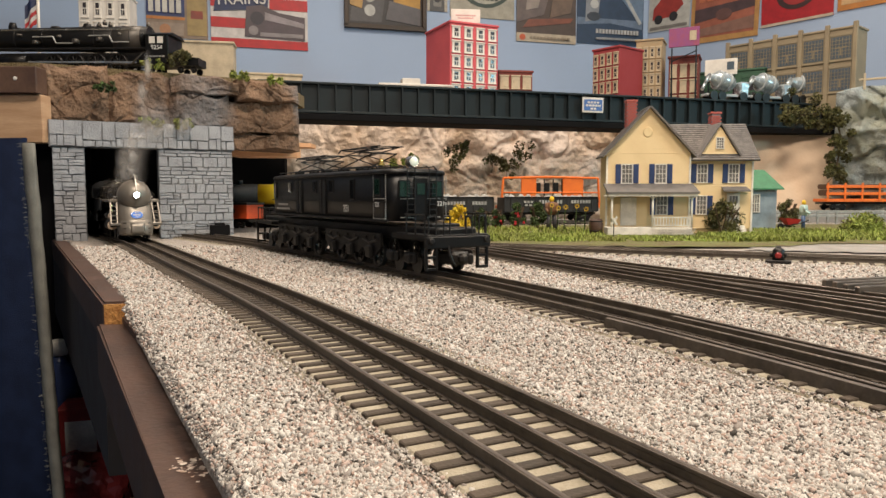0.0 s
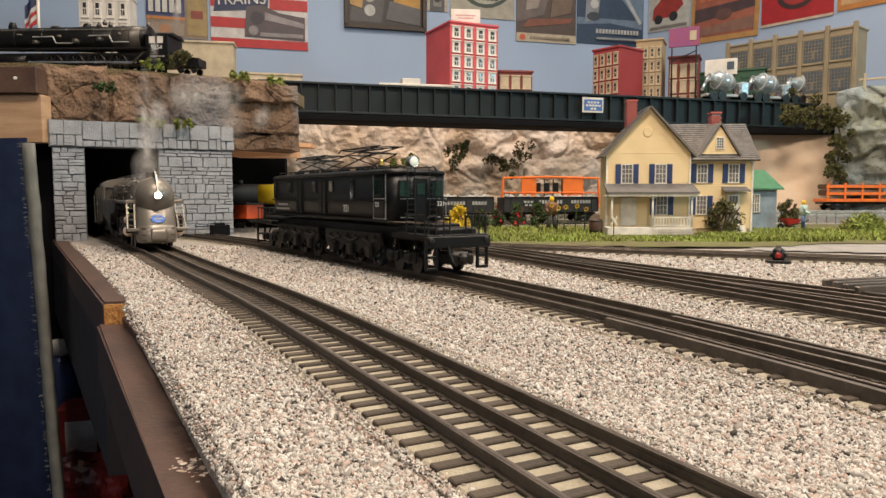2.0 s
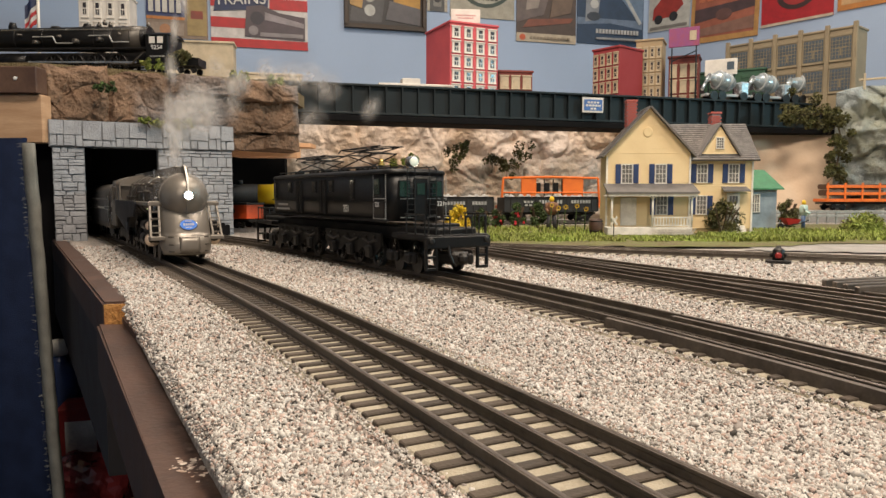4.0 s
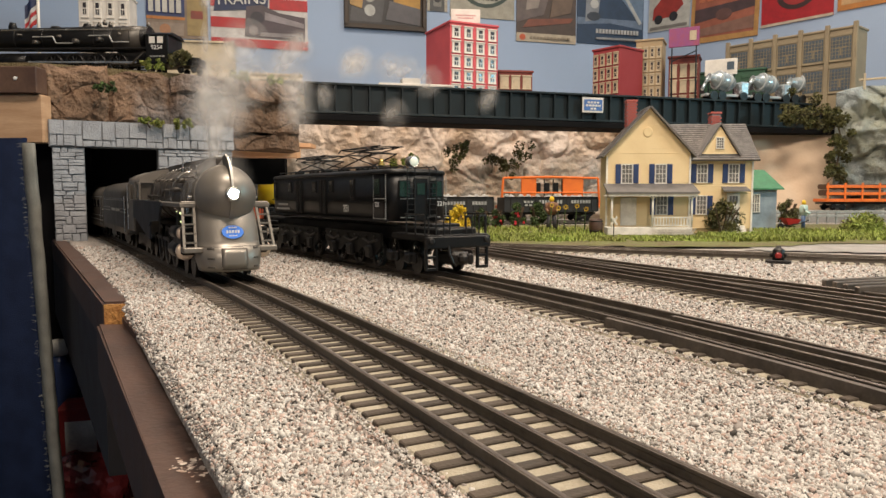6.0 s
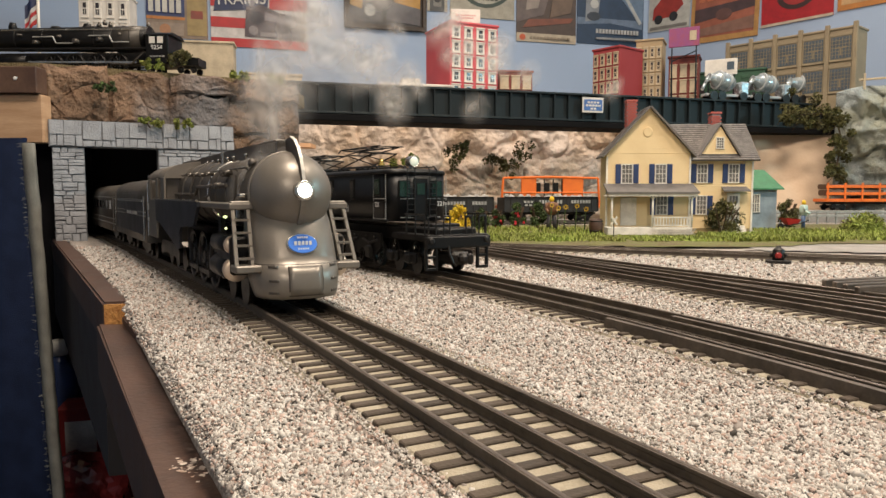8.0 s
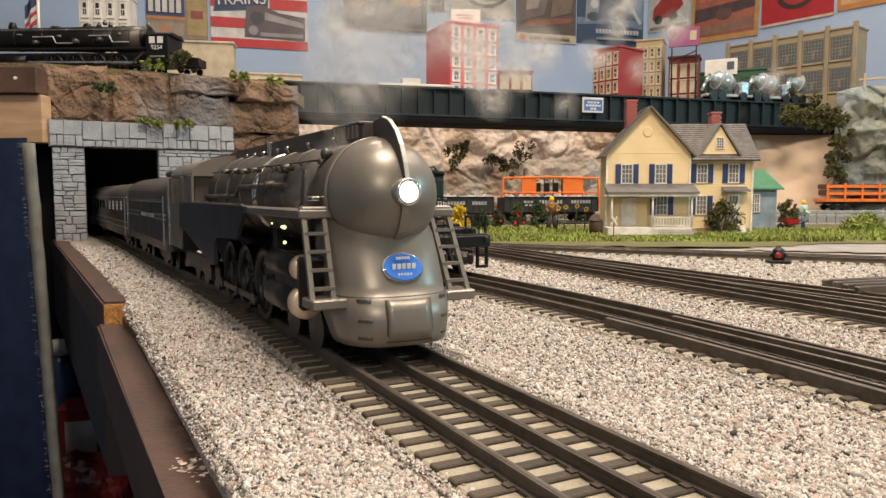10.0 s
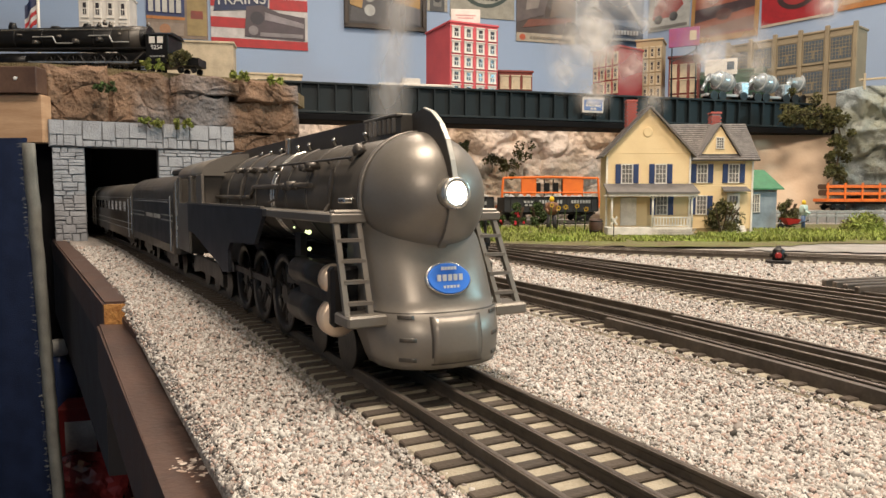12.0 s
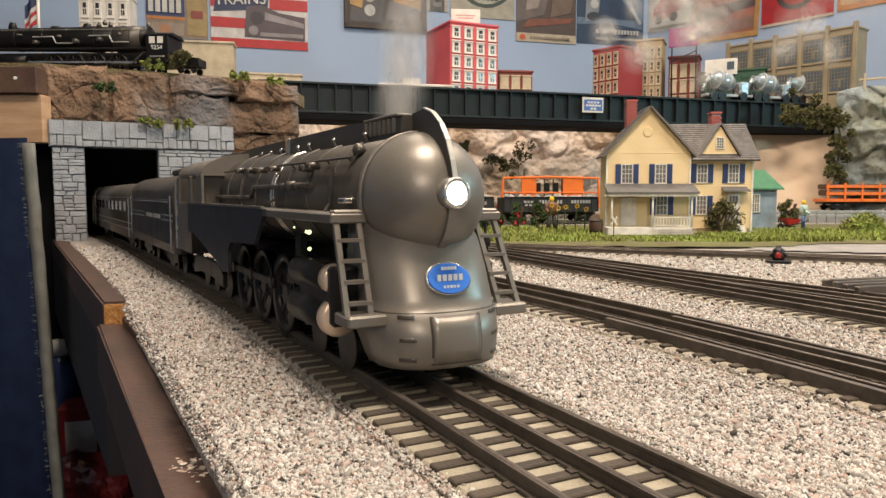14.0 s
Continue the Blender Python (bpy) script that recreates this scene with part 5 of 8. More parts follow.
def house_window(root, x, z0, z1, w, y, shutters=True):
    bm = BM()
    t = 0.0013
    for cx, cz, sx, sz in ((x, z1 + t / 2, w + 2 * t, t), (x, z0 - t / 2, w + 3 * t, t), (x - w / 2 - t / 2, (z0 + z1) / 2, t, z1 - z0), (x + w / 2 + t / 2, (z0 + z1) / 2, t, z1 - z0),
                           (x, (z0 + z1) / 2, w, t * 0.7), (x - w / 6, (z0 + z1) / 2, t * 0.45, z1 - z0), (x + w / 6, (z0 + z1) / 2, t * 0.45, z1 - z0), (x, z0 + (z1 - z0) * 0.25, w, t * 0.4), (x, z0 + (z1 - z0) * 0.75, w, t * 0.4)):
        box(bm, (cx, y - 0.0012, cz), (sx, 0.0018, sz))
    win = part("window", bm, HM["trimw"], root, "white sash window")
    bm = BM()
    box(bm, (x, y - 0.0004, (z0 + z1) / 2), (w, 0.0012, z1 - z0))
    part("pane", bm, HM["pane"], win)
    if shutters:
        for s in (-1, 1):
            bm = BM()
            sx = x + s * (w / 2 + t + 0.0046)
            box(bm, (sx, y - 0.0011, (z0 + z1) / 2), (0.0080, 0.0014, z1 - z0 + 0.002), 0.0002)
            for k in range(12):
                box(bm, (sx, y - 0.0019, z0 + (z1 - z0) * (k + 0.5) / 12), (0.0058, 0.0006, (z1 - z0) / 12 * 0.55))
            part("shutter", bm, HM["blueshut"], win, "navy blue louvred shutter")


def shingled_roof(root, a, b, c, d, thick=0.0022, rows=16, cols=34, name="roof"):
    """A roof slope a-b at the eave, c-d at the ridge (d over a), with lapped rows of shingles."""
    a, b, c, d = (Vector(p) for p in (a, b, c, d))
    n = (b - a).cross(d - a).normalized()
    if n.z < 0:
        n = -n
    bm = BM()
    loft(bm, [[a, b, c, d], [p + n * thick for p in (a, b, c, d)]], smooth=False)
    slope = part(name, bm, HM["roof"], root, "grey shingled roof slope")
    bm = BM()
    rng = random.Random(7)
    for r in range(rows):
        u0, u1 = r / rows, (r + 1) / rows
        for k in range(cols):
            w0, w1 = (k + (0.5 if r % 2 else 0)) / cols, (k + 1 + (0.5 if r % 2 else 0)) / cols
            w1 = min(w1, 1.0) - 0.002
            if w0 >= 0.995:
                continue
            lift = thick + 0.0007 + rng.uniform(0, 0.0003)
            p = [a.lerp(b, w0).lerp(d.lerp(c, w0), u0) + n * lift, a.lerp(b, w1).lerp(d.lerp(c, w1), u0) + n * lift,
                 a.lerp(b, w1).lerp(d.lerp(c, w1), u1) + n * (thick + 0.0001), a.lerp(b, w0).lerp(d.lerp(c, w0), u1) + n * (thick + 0.0001)]
            v = [bm.verts.new(q) for q in p]
            w = [bm.verts.new(p[0] - n * 0.0007), bm.verts.new(p[1] - n * 0.0007)]
            bm.faces.new(v)
            bm.faces.new((w[0], w[1], v[1], v[0]))
    ob = part("shingles", bm, HM["roof"], slope)
    tagged(ob, kind="stuff")


def farmhouse():
    root = thing("farmhouse", pose(0.220, 0.935, 0.0, 0, 0, -3) @ Matrix.Diagonal((0.89, 1, 1, 1)), "yellow clapboard farmhouse with grey roofs and navy shutters", "house")
    # gabled wing
    WL, Y0, DEP, EAVE, PEAK = 0.126, 0.028, 0.045, 0.112, 0.173
    bm = BM()
    box(bm, (WL / 2, Y0 + 0.003 + DEP / 2, (EAVE + 0.004) / 2), (WL - 0.001, DEP, EAVE - 0.004))
    part("wall", bm, HM["clap"], root)
    bm = BM()
    lapped_wall(bm, None, 0, WL, 0.006, EAVE, Y0)
    lapped_wall(bm, lambda z: (WL / 2 * (z - EAVE) / (PEAK - EAVE), WL - WL / 2 * (z - EAVE) / (PEAK - EAVE)), 0, WL, EAVE, PEAK - 0.001, Y0)
    part("clapboard_wall", bm, HM["clap"], root, "yellow lapped clapboards")
    ov = 0.006
    e = EAVE - ov * (PEAK - EAVE) / (WL / 2)
    for s, x in ((1, -ov), (-1, WL + ov)):
        shingled_roof(root, (x, Y0 - 0.008, e), (x, Y0 + DEP, e), (WL / 2, Y0 + DEP, PEAK), (WL / 2, Y0 - 0.008, PEAK))
    bm = BM()
    for x in (0.0008, WL - 0.0008):
        box(bm, (x, Y0 - 0.0004, EAVE / 2), (0.0026, 0.0022, EAVE - 0.008))
    part("corner_board", bm, HM["trimw"], root)
    bm = BM()
    lathe(bm, (WL / 2 - 0.002, Y0 - 0.0002, 0.1405), (0, -1, 0), [(0, 0.0072), (0.0008, 0.0072), (0.0010, 0.0060)], 8)
    part("gable_vent", bm, HM["clap"], root, "octagonal gable vent")
    for x in (0.0310, 0.0815):
        house_window(root, x, 0.0725, 0.0965, 0.0150, Y0)
    house_window(root, 0.084, 0.0300, 0.0540, 0.0150, Y0)
    bm = BM()
    box(bm, (0.034, Y0 - 0.001, 0.0335), (0.024, 0.0025, 0.038), 0.0004)
    part("door", bm, HM["trimw"], root, "plain white front door")
    # porch
    bm = BM()
    box(bm, (0.060, 0.014, 0.0065), (0.124, 0.029, 0.013), 0.0005)
    part("porch_floor", bm, HM["trimw"], root)
    bm = BM()
    loft(bm, [[(-0.004, -0.005, 0.0575), (0.130, -0.005, 0.0575), (0.130, Y0, 0.0690), (-0.004, Y0, 0.0690)], [(-0.004, -0.005, 0.0600), (0.130, -0.005, 0.0600), (0.130, Y0, 0.0715), (-0.004, Y0, 0.0715)]], smooth=False)
    part("porch_roof", bm, HM["roof"], root, "grey porch roof")
    bm = BM()
    box(bm, (0.063, -0.002, 0.0560), (0.130, 0.003, 0.0035))
    part("porch_beam", bm, HM["trimw"], root)
    for x in (0.004, 0.064, 0.121):
        bm = BM()
        cyl(bm, (x, 0.002, 0.0125), (x, 0.002, 0.055), 0.0016, n=8)
        for s in (-1, 1):
            for k in range(4):
                a = k / 3 * math.pi / 2
                cyl(bm, (x + s * 0.008 * (1 - math.cos(a)), 0.002, 0.047 + 0.008 * math.sin(a)), (x + s * 0.008 * (1 - math.cos(a + 0.5)), 0.002, 0.047 + 0.008 * math.sin(min(a + 0.5, 1.57))), 0.0008, n=5)
        part("porch_post", bm, HM["trimw"], root)
    bm = BM()
    for z in (0.016, 0.0265):
        box(bm, (0.0925, 0.001, z), (0.056, 0.0016, 0.0016))
    for k in range(13):
        box(bm, (0.067 + 0.0043 * k, 0.001, 0.021), (0.0016, 0.0012, 0.010))
    part("porch_railing", bm, HM["trimw"], root)
    bm = BM()
    for k in range(12):
        for s in (-1, 1):
            x = 0.071 + 0.0046 * k
            box(bm, (0, 0, 0), (0.0009, 0.0008, 0.014), 0, Matrix.Translation((x, -0.0022, 0.0065)) @ Matrix.Rotation(s * 0.7, 4, "Y"))
    part("lattice", bm, HM["trimw"], root)
    # side wing
    X0, X1, YB, EV, RG = WL, 0.229, 0.052, 0.108, 0.156
    bm = BM()
    box(bm, ((X0 + X1) / 2, YB + 0.003 + 0.05, EV / 2), (X1 - X0 - 0.001, 0.10, EV - 0.002))
    part("wall", bm, HM["clap"], root)
    bm = BM()
    lapped_wall(bm, None, X0, X1, 0.010, EV, YB)
    part("clapboard_wall", bm, HM["clap"], root, "yellow lapped clapboards")
    bm = BM()
    box(bm, (X1 - 0.0008, YB - 0.0004, EV / 2), (0.0026, 0.0022, EV - 0.002))
    part("corner_board", bm, HM["trimw"], root)
    bm = BM()
    prism(bm, [(YB, EV), (YB + 0.10, EV), (YB + 0.05, RG - 0.002)], "x", X1 - 0.004, X1 - 0.001)
    part("gable", bm, HM["clap"], root)
    shingled_roof(root, (X0 - 0.03, YB - 0.010, EV - 0.006), (X1 + 0.006, YB - 0.010, EV - 0.006), (X1 + 0.006, YB + 0.05, RG), (X0 - 0.03, YB + 0.05, RG), rows=18)
    shingled_roof(root, (X0 - 0.03, YB + 0.11, EV - 0.006), (X1 + 0.006, YB + 0.11, EV - 0.006), (X1 + 0.006, YB + 0.05, RG), (X0 - 0.03, YB + 0.05, RG), rows=6)
    # dormer gable
    dx, dw, dz0, dz1 = 0.176, 0.027, 0.112, 0.150
    bm = BM()
    lapped_wall(bm, lambda z: (dx - dw * (dz1 - z) / (dz1 - dz0), dx + dw * (dz1 - z) / (dz1 - dz0)), 0, 0, dz0, dz1 - 0.001, YB - 0.004)
    dorm = part("dormer", bm, HM["clap"], root)
    for s in (-1, 1):
        bm = BM()
        a, b = (dx + s * (dw + 0.004), dz0 - 0.004), (dx, dz1 + 0.002)
        loft(bm, [[(a[0], y, a[1]), (b[0], y, b[1]), (b[0], y, b[1] + 0.003), (a[0] + s * 0.001, y, a[1] + 0.003)] for y in (YB - 0.008, YB + 0.045)], smooth=False)
        part("dormer_roof", bm, HM["roof"], dorm)
    house_window(root, dx, 0.120, 0.1335, 0.0095, YB - 0.004, False)
    for x in (0.1515, 0.1995):
        house_window(root, x, 0.0735, 0.0975, 0.0140, YB)
    house_window(root, 0.1515, 0.0300, 0.0540, 0.0140, YB)
    bm = BM()
    box(bm, (0.200, YB - 0.001, 0.036), (0.019, 0.0025, 0.046), 0.0004)
    door = part("door", bm, HM["trimw"], root, "white panelled side door")
    for k in (-1, 0, 1):
        bm = BM()
        box(bm, (0.200 + 0.0045 * k, YB - 0.0025, 0.0495), (0.0034, 0.0006, 0.010))
        part("pane", bm, HM["pane"], door)
    bm = BM()
    loft(bm, [[(0.180, YB - 0.014, 0.0605), (0.221, YB - 0.014, 0.0605), (0.219, YB, 0.0655), (0.182, YB, 0.0655)], [(0.180, YB - 0.014, 0.0622), (0.221, YB - 0.014, 0.0622), (0.219, YB, 0.068), (0.182, YB, 0.068)]], smooth=False)
    part("door_canopy", bm, HM["roof"], root)
    for k in range(3):
        bm = BM()
        box(bm, (0.198, YB - 0.004 - 0.005 * k, 0.006 - 0.002 * k), (0.036, 0.010, 0.012 - 0.004 * k + 0.004), 0.0004)
        part("step", bm, HM["trimw"], root)
    # brick chimneys
    for x, y, z0, z1 in ((0.042, Y0 + 0.03, 0.124, 0.184), (0.187, YB + 0.052, 0.146, 0.172)):
        bm = BM()
        box(bm, (x, y, (z0 + z1) / 2), (0.0142, 0.0142, z1 - z0))
        ch = part("chimney", bm, M["mortar"], root, "red brick chimney")
        bb = BM()
        box(bb, (0, 0, 0), (0.0046, 0.0012, 0.0021), 0.0002)
        br = mesh(bb, "brick", HM["brick"])
        for r in range(int((z1 - z0) / 0.0026)):
            for k in range(3):
                for f in range(2):
                    ob = new("brick", br)
                    ob.parent = ch
                    o = (k - 1) * 0.0049 + (0.0012 if r % 2 else -0.0012)
                    ob.matrix_local = Matrix.Translation((x + o, y - 0.0072, z0 + 0.0013 + 0.0026 * r)) if f == 0 else Matrix.Translation((x - 0.0072, y + o, z0 + 0.0013 + 0.0026 * r)) @ Matrix.Rotation(radians(90), 4, "Z")
        bm = BM()
        box(bm, (x, y, z1 + 0.001), (0.017, 0.017, 0.003), 0.0004)
        part("chimney_cap", bm, HM["brick"], ch)
    return root


farmhouse()


def garden_shed():
    root = thing("garden_shed", pose(0.470, 1.10, 0.0, 0, 0, 12), "blue-grey shed with a green roof beside the house", "shed")
    bm = BM()
    lapped_wall(bm, None, 0, 0.055, 0.0, 0.066, 0.0, pitch=0.0045)
    box(bm, (0.0275, 0.03, 0.033), (0.054, 0.056, 0.065))
    part("wall", bm, HM["shed"], root)
    for s, y0 in ((1, -0.008), (-1, 0.066)):
        bm = BM()
        loft(bm, [[(-0.004, y0, 0.064), (0.062, y0, 0.064), (0.052, 0.029, 0.094), (-0.004, 0.029, 0.094)], [(-0.004, y0, 0.066), (0.062, y0, 0.066), (0.052, 0.029, 0.096), (-0.004, 0.029, 0.096)]], smooth=False)
        part("roof", bm, HM["green"], root, "green painted roof")
    house_window(root, 0.017, 0.030, 0.056, 0.012, 0.0, False)
    bm = BM()
    cyl(bm, (0.022, 0.02, 0.085), (0.022, 0.02, 0.108), 0.0022, n=8)
    part("stovepipe", bm, HM["green"], root)


garden_shed()
# ---- posters on the walls ----
COLOURS = {}


def plain(c, rough=0.55):
    key = tuple(c)
    if key not in COLOURS:
        c = tuple(v * 0.82 for v in c)
        COLOURS[key] = mat("poster_ink", c, rough, second=tuple(v * 0.6 for v in c), scale=38, amount=0.9, grain=160, bump=0.02)
    return COLOURS[key]


CREAM, RED, NAVY, DARK, WHITE = (0.62, 0.55, 0.42), (0.55, 0.02, 0.025), (0.02, 0.035, 0.11), (0.03, 0.03, 0.035), (0.75, 0.74, 0.72)


def rect(u0, v0, u1, v1):
    return [(u0, v0), (u1, v0), (u1, v1), (u0, v1)]


def disc(u, v, r, aspect=1.0, n=24):
    return [(u + r * math.cos(2 * math.pi * i / n), v + r * aspect * math.sin(2 * math.pi * i / n)) for i in range(n)]


def poster(wall, x0, x1, z0, z1, ground, fields, label, frame_colour=None, tilt=0.0):
    """A poster flat on the back or side wall, from plan x0 to x1; fields are polygons in shares of its size."""
    if wall == "back":
        a, b = Vector((x0, back_wall_y(x0), 0)), Vector((x1, back_wall_y(x1), 0))
    else:
        a, b = Vector((x0, 3.106 - 1.258 * x0, 0)), Vector((x1, 3.106 - 1.258 * x1, 0))
    u = (b - a).normalized()
    n = Vector((u.y, -u.x, 0))
    w, h = (b - a).length, z1 - z0
    m = Matrix(((u.x, 0, n.x, a.x + n.x * 0.0012), (u.y, 0, n.y, a.y + n.y * 0.0012), (0, 1, 0, z0), (0, 0, 0, 1))) @ Matrix.Rotation(radians(tilt), 4, "Z")
    root = thing("poster", m, label, "poster", "posters on the walls")
    bm = BM()
    prism(bm, [(0, 0), (w, 0), (w, h), (0, h)], "z", 0, 0.002)
    part("sheet", bm, plain(ground), root)
    for k, (poly, colour) in enumerate(fields):
        bm = BM()
        prism(bm, [(p[0] * w, p[1] * h) for p in poly], "z", 0.0018, 0.0024 + 0.0004 * k)
        part("printed_field", bm, plain(colour), root)
    if frame_colour:
        for c, s in (((w / 2, 0.003), (w + 0.012, 0.012)), ((w / 2, h), (w + 0.012, 0.012)), ((0, h / 2), (0.012, h)), ((w, h / 2), (0.012, h))):
            bm = BM()
            box(bm, (c[0], c[1], 0.006), (s[0], s[1], 0.014), 0.001)
            part("frame_bar", bm, plain(frame_colour), root)
    return root, w, h


def bars(u0, u1, v0, v1, n):
    d = (u1 - u0) / n
    return [rect(u0 + d * k, v0, u0 + d * (k + 0.68), v1) for k in range(n)]


poster("back", -0.771, -0.625, 0.466, 0.64, (0.30, 0.22, 0.16), [(rect(0.0, 0.32, 0.62, 0.62), (0.03, 0.05, 0.16)), (rect(0.0, 0.27, 0.62, 0.31), (0.6, 0.22, 0.05)), (rect(0.66, 0.05, 0.98, 0.9), (0.42, 0.30, 0.12)), (rect(0.72, 0.30, 0.92, 0.42), (0.30, 0.06, 0.04)), (disc(0.25, 0.82, 0.2, 0.85), (0.05, 0.07, 0.16)), (disc(0.25, 0.82, 0.13, 0.85), CREAM), (rect(0.05, 0.03, 0.6, 0.22), (0.36, 0.28, 0.22)), (disc(0.3, 0.12, 0.09, 0.9), (0.5, 0.24, 0.12))]
       + [(b, (0.7, 0.68, 0.62)) for b in bars(0.04, 0.6, 0.37, 0.56, 5)], "tan and navy vintage train advertising poster")
root, pw, ph = poster("back", -0.618, -0.374, 0.452, 0.66, (0.72, 0.68, 0.66), [(rect(0, 0.0, 1, 0.11), RED), (rect(0, 0.24, 0.42, 0.37), RED), (rect(0.0, 0.5, 0.3, 0.6), RED), (rect(0.60, 0.50, 1, 0.64), RED), (rect(0.5, 0.75, 1, 0.88), RED),
               ([(0.03, 0.44), (0.58, 0.50), (0.60, 0.74), (0.06, 0.70)], NAVY),
               ([(0.34, 0.14), (0.97, 0.12), (0.97, 0.42), (0.70, 0.46), (0.52, 0.55), (0.36, 0.52)], (0.10, 0.075, 0.09)), (disc(0.47, 0.38, 0.07, 1.2), (0.04, 0.035, 0.05)),
               ([(0.55, 0.36), (0.96, 0.28), (0.96, 0.34), (0.55, 0.46)], (0.34, 0.30, 0.32)), (rect(0.5, 0.15, 0.95, 0.20), (0.30, 0.27, 0.28)), (disc(0.43, 0.22, 0.05, 1.2), (0.3, 0.27, 0.28))],
               "red and white striped poster with a dark steam train and lettering")
writing("lettering", "TRAINS", 0.040, Matrix.Translation((pw * 0.30, ph * 0.595, 0.0076)) @ Matrix.Rotation(radians(5), 4, "Z"), plain((0.8, 0.78, 0.76)), root)
poster("back", -0.272, -0.056, 0.525, 0.70, (0.045, 0.04, 0.04), [([(0.05, 0.1), (0.45, 0.1), (0.5, 0.55), (0.1, 0.7)], (0.10, 0.095, 0.10)), (disc(0.30, 0.28, 0.07, 1.3), (0.55, 0.55, 0.52)), (disc(0.30, 0.5, 0.07, 1.3), (0.45, 0.45, 0.42)), ([(0.62, 0.35), (0.95, 0.25), (0.95, 0.95), (0.55, 0.95)], (0.55, 0.30, 0.06)), ([(0.5, 0.15), (0.95, 0.08), (0.95, 0.35), (0.55, 0.45)], (0.13, 0.12, 0.13)), ([(0.05, 0.35), (0.2, 0.3), (0.25, 0.9), (0.05, 0.9)], (0.5, 0.3, 0.1))],
       "dark framed picture of an engine front with a warm sky", (0.055, 0.035, 0.022))
poster("back", -0.046, 0.012, 0.585, 0.72, (0.5, 0.46, 0.38), [(rect(0.12, 0.0, 0.85, 0.9), (0.10, 0.10, 0.10)), (rect(0.3, 0.1, 0.7, 0.5), (0.25, 0.24, 0.22)), (disc(0.5, 0.3, 0.2, 0.6), (0.04, 0.04, 0.045))], "small black and cream vintage poster")
poster("back", 0.020, 0.212, 0.575, 0.76, (0.45, 0.42, 0.34), [(disc(0.54, 0.62, 0.46, 1.0), (0.05, 0.075, 0.06)), (disc(0.54, 0.62, 0.40, 1.0), (0.52, 0.50, 0.42))] + [(b, (0.05, 0.07, 0.06)) for b in bars(0.34, 0.76, 0.28, 0.36, 6)], "cream poster with a dark green ring emblem")
poster("back", 0.219, 0.407, 0.516, 0.70, (0.10, 0.065, 0.05), [(rect(0, 0, 1, 0.14), (0.55, 0.46, 0.34)), (disc(0.1, 0.07, 0.05, 1.0), (0.65, 0.12, 0.04)), ([(0, 0.3), (0.45, 0.45), (0.6, 0.95), (0, 0.95)], (0.17, 0.13, 0.12)), ([(0.1, 0.22), (0.9, 0.34), (0.95, 0.42), (0.2, 0.36)], (0.25, 0.08, 0.045)), ([(0.55, 0.4), (0.9, 0.5), (1, 1), (0.65, 1)], (0.20, 0.13, 0.09)), ([(0.15, 0.5), (0.35, 0.55), (0.45, 0.95), (0.2, 0.95)], (0.36, 0.30, 0.26))]
       + [(b, (0.35, 0.28, 0.2)) for b in bars(0.22, 0.9, 0.05, 0.085, 12)], "brown painted railway scene poster with a cream footer")
poster("back", 0.411, 0.632, 0.522, 0.74, (0.03, 0.06, 0.12), [([(0.0, 0.26), (0.5, 0.30), (0.98, 0.24), (0.98, 0.36), (0, 0.36)], (0.16, 0.22, 0.32)), ([(0.12, 0.3), (0.3, 0.34), (0.38, 0.98), (0.14, 0.98)], (0.28, 0.30, 0.33)), ([(0.45, 0.98), (0.62, 0.7), (0.95, 0.30), (0.99, 0.36), (0.99, 0.98)], (0.16, 0.24, 0.36)), ([(0.5, 0.98), (0.56, 0.98), (0.97, 0.33), (0.93, 0.30)], (0.5, 0.52, 0.52)), (disc(0.25, 0.55, 0.06, 1.0), (0.6, 0.6, 0.58)), (disc(0.24, 0.38, 0.10, 0.6), (0.05, 0.06, 0.08))]
       + [(b, (0.55, 0.55, 0.55)) for b in bars(0.28, 0.92, 0.15, 0.21, 14)] + [(b, (0.4, 0.41, 0.43)) for b in bars(0.28, 0.92, 0.06, 0.09, 18)], "navy blue streamlined train poster with pale lettering")
poster("side", 0.652, 0.742, 0.566, 0.74, (0.60, 0.60, 0.56), [([(0.1, 0.2), (0.6, 0.22), (0.85, 0.4), (0.75, 0.55), (0.3, 0.55), (0.12, 0.4)], (0.42, 0.05, 0.04)), (disc(0.25, 0.2, 0.1, 0.8), DARK), (disc(0.62, 0.22, 0.1, 0.8), DARK), (rect(0.05, 0.03, 0.95, 0.08), (0.25, 0.24, 0.22))], "pale poster with a dark red vintage engine", None, -2)
poster("side", 0.745, 0.876, 0.505, 0.70, (0.55, 0.30, 0.10), [(rect(0.06, 0.08, 0.94, 1), (0.40, 0.13, 0.08)), ([(0.06, 0.3), (0.94, 0.42), (0.94, 0.55), (0.06, 0.5)], (0.09, 0.055, 0.06)), ([(0.06, 0.1), (0.94, 0.12), (0.94, 0.3), (0.06, 0.2)], (0.30, 0.16, 0.12)), (disc(0.5, 0.38, 0.12, 0.7), (0.16, 0.08, 0.07))] + [(b, (0.62, 0.2, 0.1)) for b in bars(0.12, 0.88, 0.60, 0.74, 6)], "orange and maroon train poster with a gold edge", None, -2)
poster("side", 0.882, 1.000, 0.514, 0.69, (0.45, 0.012, 0.02), [(rect(0.0, 0, 1, 0.04), (0.6, 0.5, 0.4)), (disc(0.5, 0.42, 0.28, 0.8), (0.05, 0.02, 0.02)), (disc(0.5, 0.42, 0.2, 0.8), (0.4, 0.03, 0.03))], "bright red poster with a black emblem")
